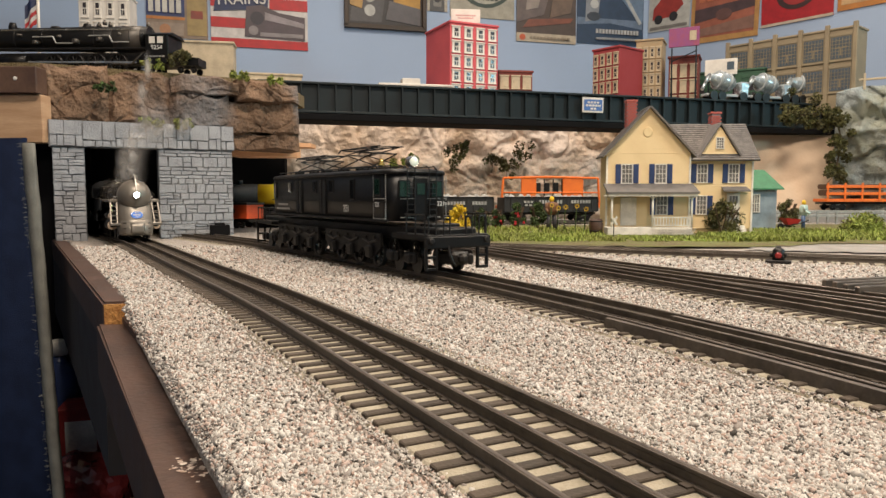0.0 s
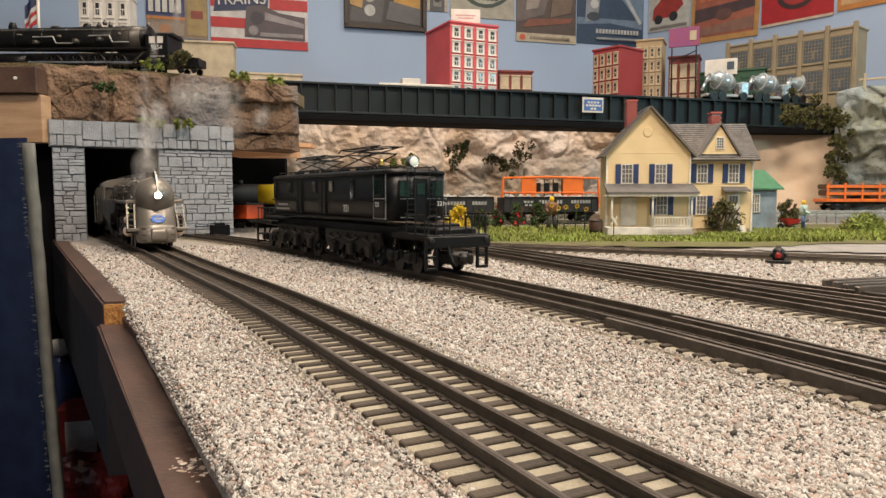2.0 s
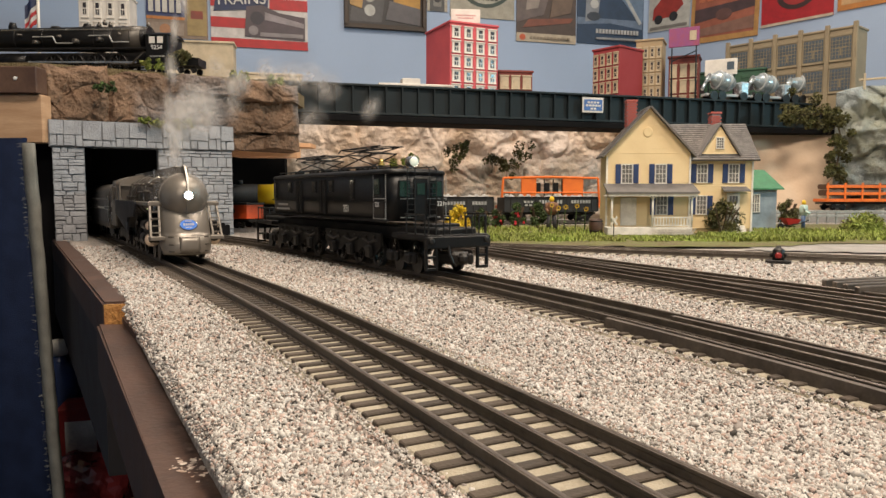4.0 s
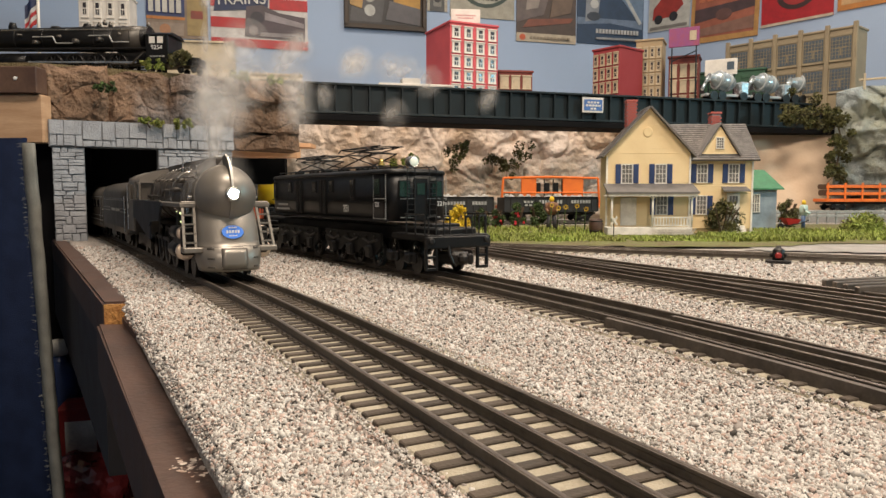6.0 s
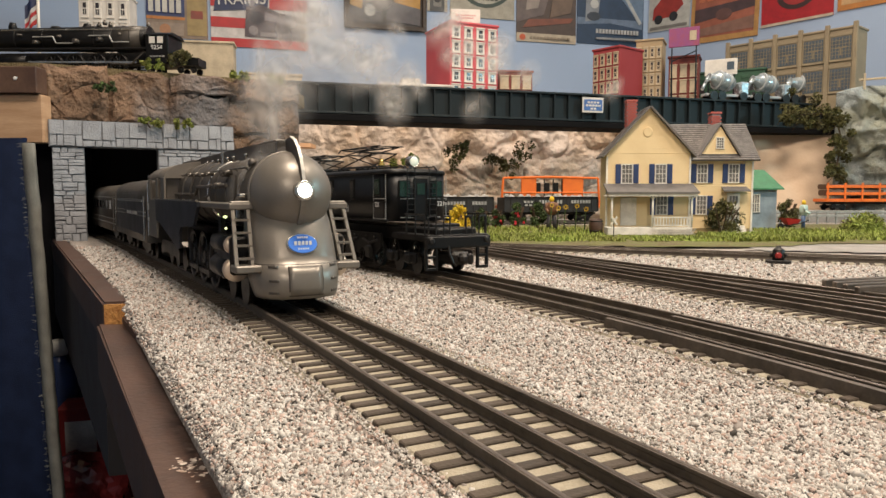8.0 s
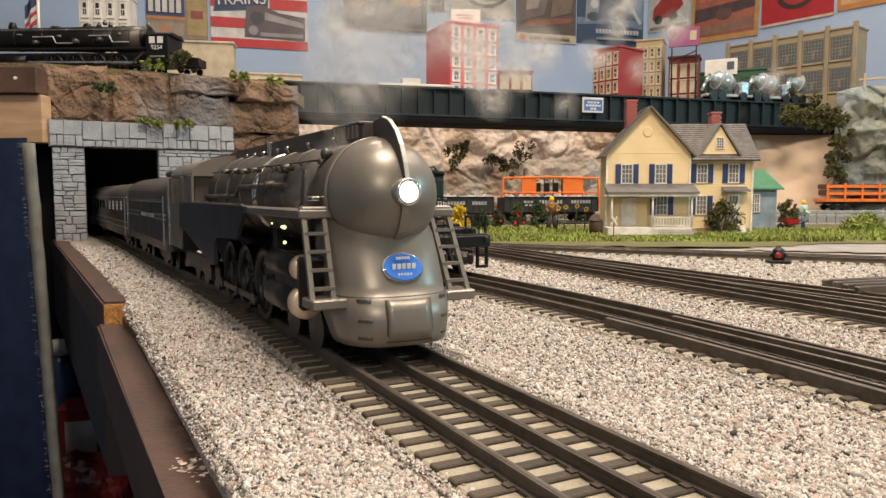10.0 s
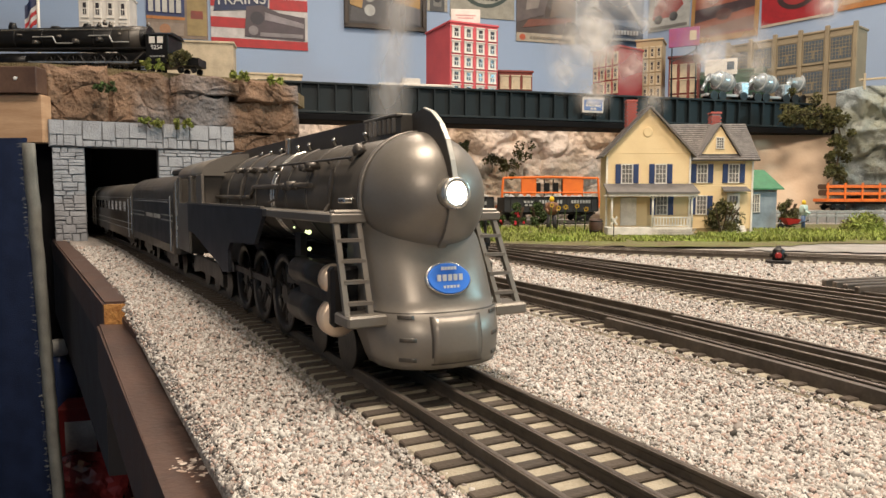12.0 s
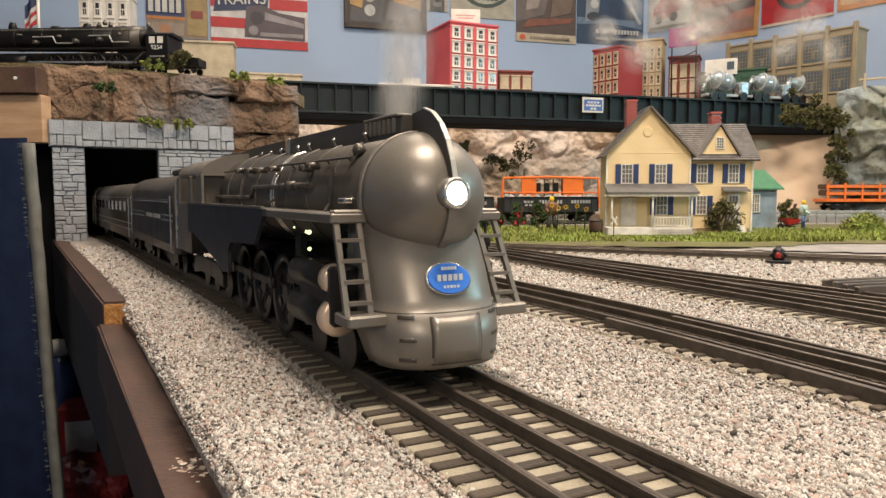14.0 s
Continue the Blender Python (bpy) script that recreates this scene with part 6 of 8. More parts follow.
poster("side", 1.006, 1.12, 0.520, 0.69, (0.55, 0.22, 0.05), [(rect(0.05, 0.08, 0.95, 1), (0.62, 0.40, 0.2)), (rect(0.3, 0.1, 0.7, 0.8), (0.2, 0.1, 0.1))], "orange and tan vintage poster")


# ---- model town on the upper deck ----
def town_building(x, y, yaw, w, d, z0, z1, wall, cols, rows, win, trim, label, side_cols=0, parapet=True, zwin=(0.08, 0.95), shape=0.5, glazed=0.62):
    root = thing("model_building", pose(x, y, z0, 0, 0, yaw), label, "building", "buildings of the model town")
    h = z1 - z0
    bm = BM()
    box(bm, (0, d / 2, h / 2), (w, d, h), 0.0006)
    part("wall", bm, wall, root)
    if parapet:
        bm = BM()
        box(bm, (0, d / 2, h + 0.002), (w + 0.005, d + 0.005, 0.005), 0.001)
        part("cornice", bm, trim if parapet == 2 else wall, root)
    H0, H1 = h * zwin[0], h * zwin[1]
    for face, count, span in (("front", cols, w), ("side", side_cols, d)):
        for r in range(rows):
            for c in range(count):
                u = span * ((c + 0.5) / count - 0.5)
                z = H0 + (H1 - H0) * (r + 0.5) / rows
                ww, hh = span / count * shape, (H1 - H0) / rows * 0.62
                m = Matrix.Translation((u, 0, z)) if face == "front" else Matrix.Translation((-w / 2, d / 2, z)) @ Matrix.Rotation(radians(-90), 4, "Z") @ Matrix.Translation((u, 0, 0))
                bm = BM()
                box(bm, (0, -0.0007, 0), (ww * 1.35, 0.0022, hh * 1.28), 0.0004)
                box(bm, (0, -0.0016, hh * 0.66), (ww * 1.55, 0.003, hh * 0.14), 0.0004)
                box(bm, (0, -0.0016, -hh * 0.64), (ww * 1.5, 0.003, hh * 0.10), 0.0004)
                wo = part("window", bm, trim, root)
                wo.matrix_local = m
                bm = BM()
                box(bm, (0, -0.0020, 0), (ww * glazed, 0.0012, hh * (0.86 if glazed < 0.9 else 1.1)))
                part("pane", bm, win, wo)
                bm = BM()
                box(bm, (0, -0.0027, 0), (ww * 0.66, 0.0008, hh * 0.07))
                box(bm, (0, -0.0027, -hh * 0.2), (ww * 0.08, 0.0008, hh * 0.4))
                part("glazing_bar", bm, trim, wo)
    return root


TB = dict(
    pink=mat("pinkish_red_wall", (0.56, 0.085, 0.10), 0.7, second=(0.46, 0.065, 0.08), scale=20, bump=0.1),
    red=mat("deep_red_wall", (0.27, 0.03, 0.035), 0.75, second=(0.28, 0.035, 0.04), scale=20, bump=0.1),
    tan=mat("tan_wall", (0.33, 0.25, 0.15), 0.8, second=(0.38, 0.28, 0.16), scale=20, bump=0.1),
    brown=mat("maroon_brick", (0.20, 0.045, 0.035), 0.8, scale=60, bump=0.2),
    khaki=mat("khaki_concrete", (0.28, 0.23, 0.15), 0.8, second=(0.22, 0.18, 0.12), scale=20, bump=0.1),
    white=mat("white_wall", (0.72, 0.68, 0.62), 0.7, scale=20, bump=0.1),
    glass=mat("blue_grey_glazing", (0.10, 0.13, 0.16), 0.2, bump=0, coat=0.3),
    darkwin=mat("dark_pane", (0.05, 0.045, 0.05), 0.2, bump=0),
    cream=mat("cream_trim", (0.52, 0.43, 0.30), 0.7, bump=0.05),
    dgreen=mat("dark_green_paint", (0.03, 0.09, 0.05), 0.7, bump=0.05),
    purple=mat("purple_print", (0.20, 0.06, 0.22), 0.6, second=(0.30, 0.06, 0.10), scale=60, amount=0.9, bump=0),
)
b1 = town_building(0.0695, 1.60, 25, 0.120, 0.13, 0.24, 0.431, TB["pink"], 4, 5, TB["darkwin"], TB["white"], "tall pinkish red five-storey model building with white window frames", 0, True, (0.16, 0.98), 0.5)
sg = thing("rooftop_sign", pose(0.052, 1.66, 0.4355, 0, 0, 6), "white rooftop sign board with small red print", "sign")
bm = BM()
box(bm, (0, 0, 0.026), (0.068, 0.003, 0.038), 0.0006)
part("board", bm, TB["white"], sg)
bm = BM()
for z, n in ((0.031, 9), (0.025, 7)):
    for k in range(n):
        box(bm, ((k - n / 2 + 0.5) * 0.0052, -0.0018, z), (0.0036, 0.0008, 0.0026))
part("lettering", bm, mat("faded_red_print", (0.55, 0.25, 0.25)), sg)
for x in (-0.025, 0.025):
    bm = BM()
    cyl(bm, (x, 0.003, 0), (x, 0.003, 0.03), 0.0015, n=6)
    part("support", bm, M["girder"], sg)
town_building(0.168, 1.66, 8, 0.080, 0.06, 0.24, 0.338, TB["brown"], 3, 2, TB["cream"], TB["cream"], "low maroon brick model shop with cream windows", 0, True, (0.2, 0.95), 0.55)
for nm, x, y, w, z1, wl, c, lab in (("a", -0.058, 1.56, 0.16, 0.292, TB["white"], 0, "low pale grey flat-roofed model station"),):
    bld = town_building(x, y, 12, w, 0.05, 0.24, z1, wl, 5, 1, TB["darkwin"], TB["white"], lab)
    bm = BM()
    box(bm, (-0.01, 0.02, 0.062), (0.04, 0.03, 0.014), 0.001)
    part("roof_block", bm, TB["white"], bld)
town_building(0.435, 1.66, 40, 0.090, 0.075, 0.24, 0.390, TB["red"], 0, 4, TB["darkwin"], TB["cream"], "deep red model apartment block with pale windows", 4, 1)
town_building(0.487, 1.70, -24, 0.060, 0.07, 0.24, 0.418, TB["tan"], 4, 5, TB["darkwin"], TB["cream"], "tan model office building with rows of small windows", 0, True, (0.05, 0.93), 0.5)
town_building(0.556, 1.66, -24, 0.066, 0.06, 0.24, 0.372, TB["brown"], 3, 3, TB["cream"], TB["cream"], "maroon brick model shop with cream window boxes", 0, True, (0.1, 0.9), 0.5)
town_building(0.655, 1.660, -30, 0.165, 0.02, 0.24, 0.338, TB["dgreen"], 3, 1, TB["darkwin"], TB["dgreen"], "dark green low model warehouse")
f1 = town_building(0.77, 1.607, -50, 0.28, 0.06, 0.24, 0.404, TB["khaki"], 5, 2, TB["glass"], TB["khaki"], "long khaki concrete model factory with gridded windows", 0, True, (0.16, 0.97), 0.62, 1.15)
for k in range(6):
    bm = BM()
    box(bm, (-0.14 + 0.056 * k, -0.002, 0.087), (0.009, 0.008, 0.178), 0.001)
    part("pilaster", bm, TB["khaki"], f1)
for k in range(5):
    for r in range(2):
        bm = BM()
        for q in range(5):
            box(bm, (-0.112 + 0.056 * k, -0.0034, 0.164 * (0.16 + 0.81 * (r + 0.5) / 2) + (q - 2) * 0.0074), (0.040, 0.0008, 0.0009))
        for q in range(6):
            box(bm, (-0.112 + 0.056 * k + (q - 2.5) * 0.0066, -0.0034, 0.164 * (0.16 + 0.81 * (r + 0.5) / 2)), (0.0008, 0.0008, 0.042))
        part("window_grid", bm, TB["khaki"], f1)
town_building(-0.76, 1.62, 8, 0.108, 0.06, 0.24, 0.50, TB["white"], 4, 5, TB["darkwin"], TB["white"], "tall white model building behind the black engine", 0, True, (0.05, 0.98), 0.42)
town_building(-0.52, 1.50, 10, 0.16, 0.05, 0.21, 0.372, TB["cream"], 0, 1, TB["darkwin"], TB["cream"], "plain cream model shed behind the black engine")
town_building(-0.385, 1.62, 14, 0.13, 0.04, 0.21, 0.325, TB["cream"], 6, 1, TB["darkwin"], TB["white"], "low cream model station with pale windows")
for x, y, z, yaw, w, h, mt, lab in ((0.542, 1.62, 0.388, -28, 0.066, 0.042, TB["purple"], "purple and red billboard on a lattice frame"), (0.604, 1.56, 0.315, -30, 0.066, 0.034, TB["white"], "white billboard with a faded picture")):
    bb = thing("billboard", pose(x, y, 0.24, 0, 0, yaw), lab, "billboard")
    bm = BM()
    box(bm, (0, 0, z - 0.24 + h / 2), (w, 0.004, h), 0.0006)
    part("panel", bm, mt, bb)
    bm = BM()
    for q in (-1, 1):
        cyl(bm, (q * w * 0.4, 0.004, 0), (q * w * 0.4, 0.004, z - 0.24 + h), 0.0016, n=6)
        cyl(bm, (q * w * 0.4, 0.02, 0), (q * w * 0.4, 0.004, z - 0.24), 0.0012, n=6)
    tube(bm, [(-w * 0.4, 0.005, z - 0.27), (w * 0.4, 0.005, z - 0.25)], 0.0012)
    part("stand", bm, M["girder"], bb)
    bm = BM()
    box(bm, (w * 0.3, -0.0024, z - 0.24 + h * 0.55), (w * 0.22, 0.001, h * 0.5))
    part("picture", bm, TB["glass"] if mt is TB["white"] else TB["cream"], bb)


def mixer_truck():
    """A cement mixer on the bridge: cab, drum, chassis, wheels."""
    root = thing("cement_mixer_truck", pose(0, 0, 0), "white and grey toy cement mixer truck on a flat car", "truck", "mixer trucks on the bridge")
    wht, gry = mat("pale_chrome_plastic", (0.50, 0.55, 0.57), 0.25, 0.5, second=(0.35, 0.40, 0.42), scale=120, bump=0), mat("grey_plastic", (0.40, 0.43, 0.44), 0.4, bump=0)
    bm = BM()
    lathe(bm, (0.022, 0, 0.030), (-1, 0, 0.22), [(0, 0.008), (0.008, 0.015), (0.026, 0.018), (0.040, 0.014), (0.052, 0.007), (0.056, 0.008)], 18)
    drum = part("drum", bm, wht, root)
    for s in (0.014, 0.034):
        bm = BM()
        lathe(bm, (0.022, 0, 0.030), (-1, 0, 0.22), [(s, 0.0175), (s + 0.002, 0.0182), (s + 0.004, 0.0175)], 18)
        part("drum_band", bm, gry, drum)
    bm = BM()
    box(bm, (0.038, 0, 0.022), (0.020, 0.026, 0.026), 0.003)
    cab = part("cab", bm, wht, root)
    bm = BM()
    box(bm, (0.0483, 0, 0.028), (0.001, 0.020, 0.009))
    part("windscreen", bm, T["glass"], cab)
    bm = BM()
    box(bm, (0.005, 0, 0.009), (0.095, 0.018, 0.005), 0.001)
    part("chassis", bm, gry, root)
    bm = BM()
    tube(bm, [(-0.032, 0, 0.044), (-0.040, 0, 0.030), (-0.046, 0, 0.018)], 0.003, 8)
    part("chute", bm, wht, root)
    w = disc_wheel(0.0075, 0.006)
    for x in (0.034, -0.012, -0.030):
        for s in (-1, 1):
            put_wheel(w, root, x, s * 0.012, 0.0075, False)
    return root


mx = mixer_truck()
mx.matrix_world = pose(0.600, bridge_y(0.600) + 0.035, 0.2565, 0, 0, 16) @ Matrix.Scale(1.15, 4)
for x in (0.706, 0.800, 0.885):
    copy_thing(mx, pose(x, bridge_y(x) + 0.035, 0.2565, 0, 0, 16))
fc = thing("flat_car", pose(0.74, bridge_y(0.74) + 0.035, 0.2535, 0, 0, 16), "long grey flat car loaded with mixer trucks on the bridge", "flat car")
bm = BM()
box(bm, (0, 0, 0), (0.40, 0.03, 0.006), 0.001)
part("deck", bm, T["gon"], fc)
bs = thing("bridge_sign", pose(0.292, bridge_y(0.292) - 0.016, 0.230, 0, 0, 16), "small blue and white sign on the bridge girder", "sign")
bm = BM()
box(bm, (0, 0, 0), (0.045, 0.002, 0.029), 0.0004)
part("plate", bm, TB["white"], bs)
bm = BM()
box(bm, (0, -0.0014, 0), (0.039, 0.001, 0.021))
part("field", bm, mat("sign_blue", (0.07, 0.16, 0.42), 0.5), bs)
bm = BM()
for z, n in ((0.005, 4), (-0.001, 5), (-0.007, 2)):
    for k in range(n):
        box(bm, ((k - n / 2 + 0.5) * 0.0066, -0.0022, z), (0.0048, 0.0008, 0.0035))
part("lettering", bm, TB["white"], bs)


# ---- black engine on the upper deck ----
def upper_engine():
    root = thing("steam_engine", pose(-0.363, 0.948, 0.2150, 0, 0, 178) @ Matrix.Scale(1.06, 4), "black steam engine with a numbered cab on the upper deck", "locomotive")
    k = T["eblack"]
    bm = BM()
    lathe(bm, (0.02, 0, 0.043), (1, 0, 0), [(0, 0.0150), (0.06, 0.0150), (0.062, 0.0162), (0.10, 0.0150), (0.20, 0.0135), (0.215, 0.0135)], 24)
    part("boiler", bm, k, root)
    for x in (0.04, 0.085, 0.12, 0.15, 0.185):
        bm = BM()
        lathe(bm, (x, 0, 0.043), (1, 0, 0), [(0, 0.0145), (0, 0.0163 if x < 0.1 else 0.0148), (0.0012, 0.0163 if x < 0.1 else 0.0148), (0.0012, 0.0145)], 24)
        part("boiler_band", bm, T["gear"], root)
    bm = BM()
    lathe(bm, (0.0285, 0, 0.0425), (1, 0, 0), [(0, 0.0120), (0, 0.0162), (0.034, 0.0162), (0.034, 0.0120)], 24)
    part("firebox_jacket", bm, T["darkgrey"], root, "weathered grey firebox jacket")
    for k2, (x, z) in enumerate(((0.022, 0.052), (0.024, 0.058), (0.026, 0.046), (0.070, 0.058), (0.076, 0.060), (0.082, 0.057))):
        bm = BM()
        lathe(bm, (x, -0.004 + 0.002 * k2, z), (0, 0, 1), [(0, 0.0026), (0.003, 0.0026), (0.004, 0.0014), (0.006, 0.0012)], 10)
        part("turret_valve", bm, T["pipe"], root)
    for x, r, h in ((0.10, 0.006, 0.010), (0.14, 0.0075, 0.007), (0.195, 0.005, 0.012)):
        bm = BM()
        lathe(bm, (x, 0, 0.052), (0, 0, 1), [(0, r), (h * 0.6, r), (h, r * 0.7)], 14)
        part("dome", bm, k, root)
    bm = BM()
    box(bm, (0.004, 0, 0.0265), (0.028, 0.044, 0.035), 0.001)
    prism(bm, [(-0.0225, 0.044), (0.0225, 0.044), (0.0150, 0.0475), (-0.0150, 0.0475)], "x", -0.013, 0.021)
    cab = part("cab", bm, k, root)
    for x in (-0.0005, 0.0095):
        for s in (-1, 1):
            bm = BM()
            box(bm, (x, s * 0.0222, 0.0375), (0.0070, 0.0008, 0.0080))
            part("cab_window", bm, TB["white"], cab, "pale cab window")
    for s in (-1, 1):
        turn = Matrix.Rotation(radians(90), 4, "X") if s < 0 else Matrix.Rotation(radians(180), 4, "Z") @ Matrix.Rotation(radians(90), 4, "X")
        writing("number", "9254", 0.0072, Matrix.Translation((0.004, s * 0.0223, 0.0285)) @ turn, T["white"], cab)
        bm = BM()
        for n in range(5):
            box(bm, (-0.004 + n * 0.0038, s * 0.0222, 0.0180), (0.0028, 0.0006, 0.0014))
        part("lettering", bm, T["steel"], cab)
        bm = BM()
        box(bm, (0.11, s * 0.019, 0.028), (0.19, 0.006, 0.002), 0.0003)
        part("running_board", bm, T["gear"], root)
        bm = BM()
        cyl(bm, (0.165, s * 0.019, 0.013), (0.195, s * 0.019, 0.013), 0.0075, n=14)
        part("cylinder", bm, k, root)
        bm = BM()
        prism(bm, [(0.03, 0.010), (0.03, 0.0125), (0.17, 0.0135), (0.17, 0.0115)], "y", s * 0.0195, s * 0.0205)
        part("rod", bm, T["silver"], root)
        bm = BM()
        tube(bm, [(0.03, s * 0.0155, 0.052), (0.2, s * 0.0145, 0.052)], 0.0006)
        part("handrail", bm, T["silver"], root)
        for x, z, r in ((0.05, 0.046, 0.0022), (0.075, 0.040, 0.003), (0.105, 0.038, 0.0035), (0.125, 0.044, 0.0018), (0.155, 0.037, 0.003), (0.175, 0.046, 0.0015)):
            bm = BM()
            cyl(bm, (x, s * 0.012, z), (x + 0.004, s * 0.0185, z), r, r * 0.8, 10)
            part("fitting", bm, T["pipe"], root)
        for x, z in ((0.06, 0.036), (0.13, 0.035)):
            bm = BM()
            tube(bm, [(x - 0.02, s * 0.018, z), (x, s * 0.0185, z), (x + 0.004, s * 0.0185, z + 0.008), (x + 0.03, s * 0.0170, z + 0.008)], 0.0009)
            part("pipe", bm, T["steel"], root)
        bm = BM()
        tube(bm, [(0.02, s * 0.0215, 0.024), (0.036, s * 0.0215, 0.009), (0.06, s * 0.0215, 0.009)], 0.0009)
        part("brace", bm, T["pipe"], root)
    bm = BM()
    box(bm, (0.11, 0, 0.018), (0.22, 0.02, 0.014), 0.001)
    part("frame", bm, T["gear"], root)
    w, w2 = spoked_wheel(0.0115, 0.003, 10), disc_wheel(0.006, 0.003)
    for x in (0.055, 0.082, 0.109, 0.136):
        for s in (-1, 1):
            put_wheel(w, root, x, s * 0.016, 0.0115, False)
    for x in (0.015, 0.17, 0.195):
        for s in (-1, 1):
            put_wheel(w2, root, x, s * 0.016, 0.006, False)
    bm = BM()
    prism(bm, [(0.215, 0.004), (0.232, 0.003), (0.215, 0.02)], "y", -0.018, 0.018)
    part("pilot", bm, T["rust"], root)
    tn = thing("engine_tender", pose(-0.350, 0.948, 0.2150, 0, 0, 178) @ Matrix.Scale(0.66, 4), "black coal tender behind the steam engine", "tender")
    bm = BM()
    prism(bm, [(-0.003, 0.013), (-0.003, 0.043), (-0.018, 0.040), (-0.028, 0.030), (-0.050, 0.028), (-0.050, 0.013)], "y", -0.021, 0.021)
    part("body", bm, k, tn)
    for s in (-1, 1):
        put_wheel(w2, tn, -0.012, s * 0.016, 0.006, False)
        put_wheel(w2, tn, -0.038, s * 0.016, 0.006, False)


upper_engine()
fl = thing("flag", pose(-0.618, 1.10, 0.22), "small striped flag on a thin pole", "flag")
bm = BM()
cyl(bm, (0, 0, 0), (0.003, 0, 0.20), 0.0022, n=8)
part("pole", bm, TB["white"], fl)
for k in range(7):
    bm = BM()
    x0, x1 = -0.020 + 0.0002 * k, -0.001
    loft(bm, [[(x0 + (x1 - x0) * i / 6, 0.003 * math.sin(i * 1.3) + d, 0.075 + 0.0068 * k + 0.004 * i) for i in range(7)] for d in (0.0, 0.0008)], closed=False)
    for v in bm.verts:
        v.co.z += 0
    vs = loft(bm, [[(x0 + (x1 - x0) * i / 6, 0.003 * math.sin(i * 1.3), 0.0750 + 0.0068 * k + 0.004 * i) for i in range(7)], [(x0 + (x1 - x0) * i / 6, 0.003 * math.sin(i * 1.3), 0.0816 + 0.0068 * k + 0.004 * i) for i in range(7)]], closed=False)
    part("stripe", bm, plain(NAVY) if k > 3 else plain(RED if k % 2 == 0 else WHITE), fl)
# ---- freight track and cars before the cliff ----
def cross_y(x):
    return 1.285 + 0.20 * x


def freight_track():
    ang = math.degrees(math.atan(0.20))
    root = thing("track", pose(-0.5, cross_y(-0.5), 0.0, 0, 0, ang), "straight rear track with freight cars before the cliff", "track", "tracks of the layout")
    for o in (-GAUGE / 2, 0, GAUGE / 2):
        bm = BM()
        box(bm, (0.95, o, 0.0055), (1.9, 0.0022, 0.005), 0.0004)
        part("rail", bm, M["rail"], root)
    bm = BM()
    box(bm, (0, 0, 0.0015), (0.005, 0.052, 0.004), 0.0004)
    tm = mesh(bm, "tie", M["tie"])
    for k in range(150):
        ob = new("tie", tm)
        ob.parent = root
        ob.location = (0.006 + 0.0125 * k, 0, 0)


freight_track()


def freight_base(root, L):
    bm = BM()
    box(bm, (0, 0, 0.0135), (L, 0.030, 0.004), 0.0006)
    part("underframe", bm, T["gear"], root)
    for x in (-L / 2 + 0.028, L / 2 - 0.028):
        w = disc_wheel(0.0056, 0.003)
        for dx in (-0.010, 0.010):
            for s in (-1, 1):
                put_wheel(w, root, x + dx, s * 0.0149, 0.0056, False)
        for s in (-1, 1):
            bm = BM()
            prism(bm, [(x - 0.016, 0.005), (x - 0.014, 0.009), (x + 0.014, 0.009), (x + 0.016, 0.005), (x, 0.003)], "y", s * 0.019, s * 0.0205)
            part("truck_frame", bm, T["gear"], root)


def gondola(x, L, label, words):
    root = thing("gondola_car", pose(x, cross_y(x), 0.008, 0, 0, 11.3), label, "freight car", "freight cars before the cliff")
    freight_base(root, L)
    bm = BM()
    box(bm, (0, 0, 0.018), (L, 0.050, 0.003))
    for s in (-1, 1):
        box(bm, (0, s * 0.0245, 0.0305), (L, 0.0018, 0.025), 0.0003)
        box(bm, (s * (L / 2 - 0.001), 0, 0.0305), (0.0018, 0.047, 0.025), 0.0003)
    part("body", bm, T["gon"], root)
    n = int(L / 0.012)
    for k in range(n + 1):
        bm = BM()
        box(bm, (-L / 2 + L * k / n, -0.0262, 0.030), (0.0016, 0.0018, 0.024), 0.0003)
        part("rib", bm, T["gon"], root)
    bm = BM()
    box(bm, (0, -0.0258, 0.0435), (L, 0.004, 0.0022), 0.0004)
    part("top_rail", bm, T["gear"], root)
    for x0, x1, z, h in words:
        bm = BM()
        m = max(1, int((x1 - x0) / 0.0055))
        for k in range(m):
            box(bm, (x0 + (x1 - x0) * (k + 0.5) / m, -0.0274, z), ((x1 - x0) / m * 0.7, 0.0006, h))
        part("lettering", bm, T["steel"], root)
    bm = BM()
    rng = random.Random(int(x * 1000))
    for k in range(90):
        r = rng.uniform(0.003, 0.006)
        bmesh.ops.create_icosphere(bm, subdivisions=1, radius=r, matrix=Matrix.Translation((rng.uniform(-L / 2 + 0.01, L / 2 - 0.01), rng.uniform(-0.019, 0.019), 0.0405 + rng.uniform(-0.004, 0.004))))
    ob = part("load", bm, mat("pale_gravel_load", (0.48, 0.47, 0.45), 0.9, scale=200, bump=0.4), root, "pale gravel load")
    return root


gondola(0.015, 0.145, "black gondola car with a pale load and white lettering", [(-0.03, 0.02, 0.033, 0.006), (0.032, 0.06, 0.033, 0.006)])
gondola(0.195, 0.180, "black gondola car with white lettering before the cliff", [(-0.055, -0.036, 0.035, 0.004), (-0.053, -0.038, 0.029, 0.003), (-0.026, -0.004, 0.035, 0.006), (0.008, 0.020, 0.035, 0.006), (0.036, 0.075, 0.035, 0.006)])


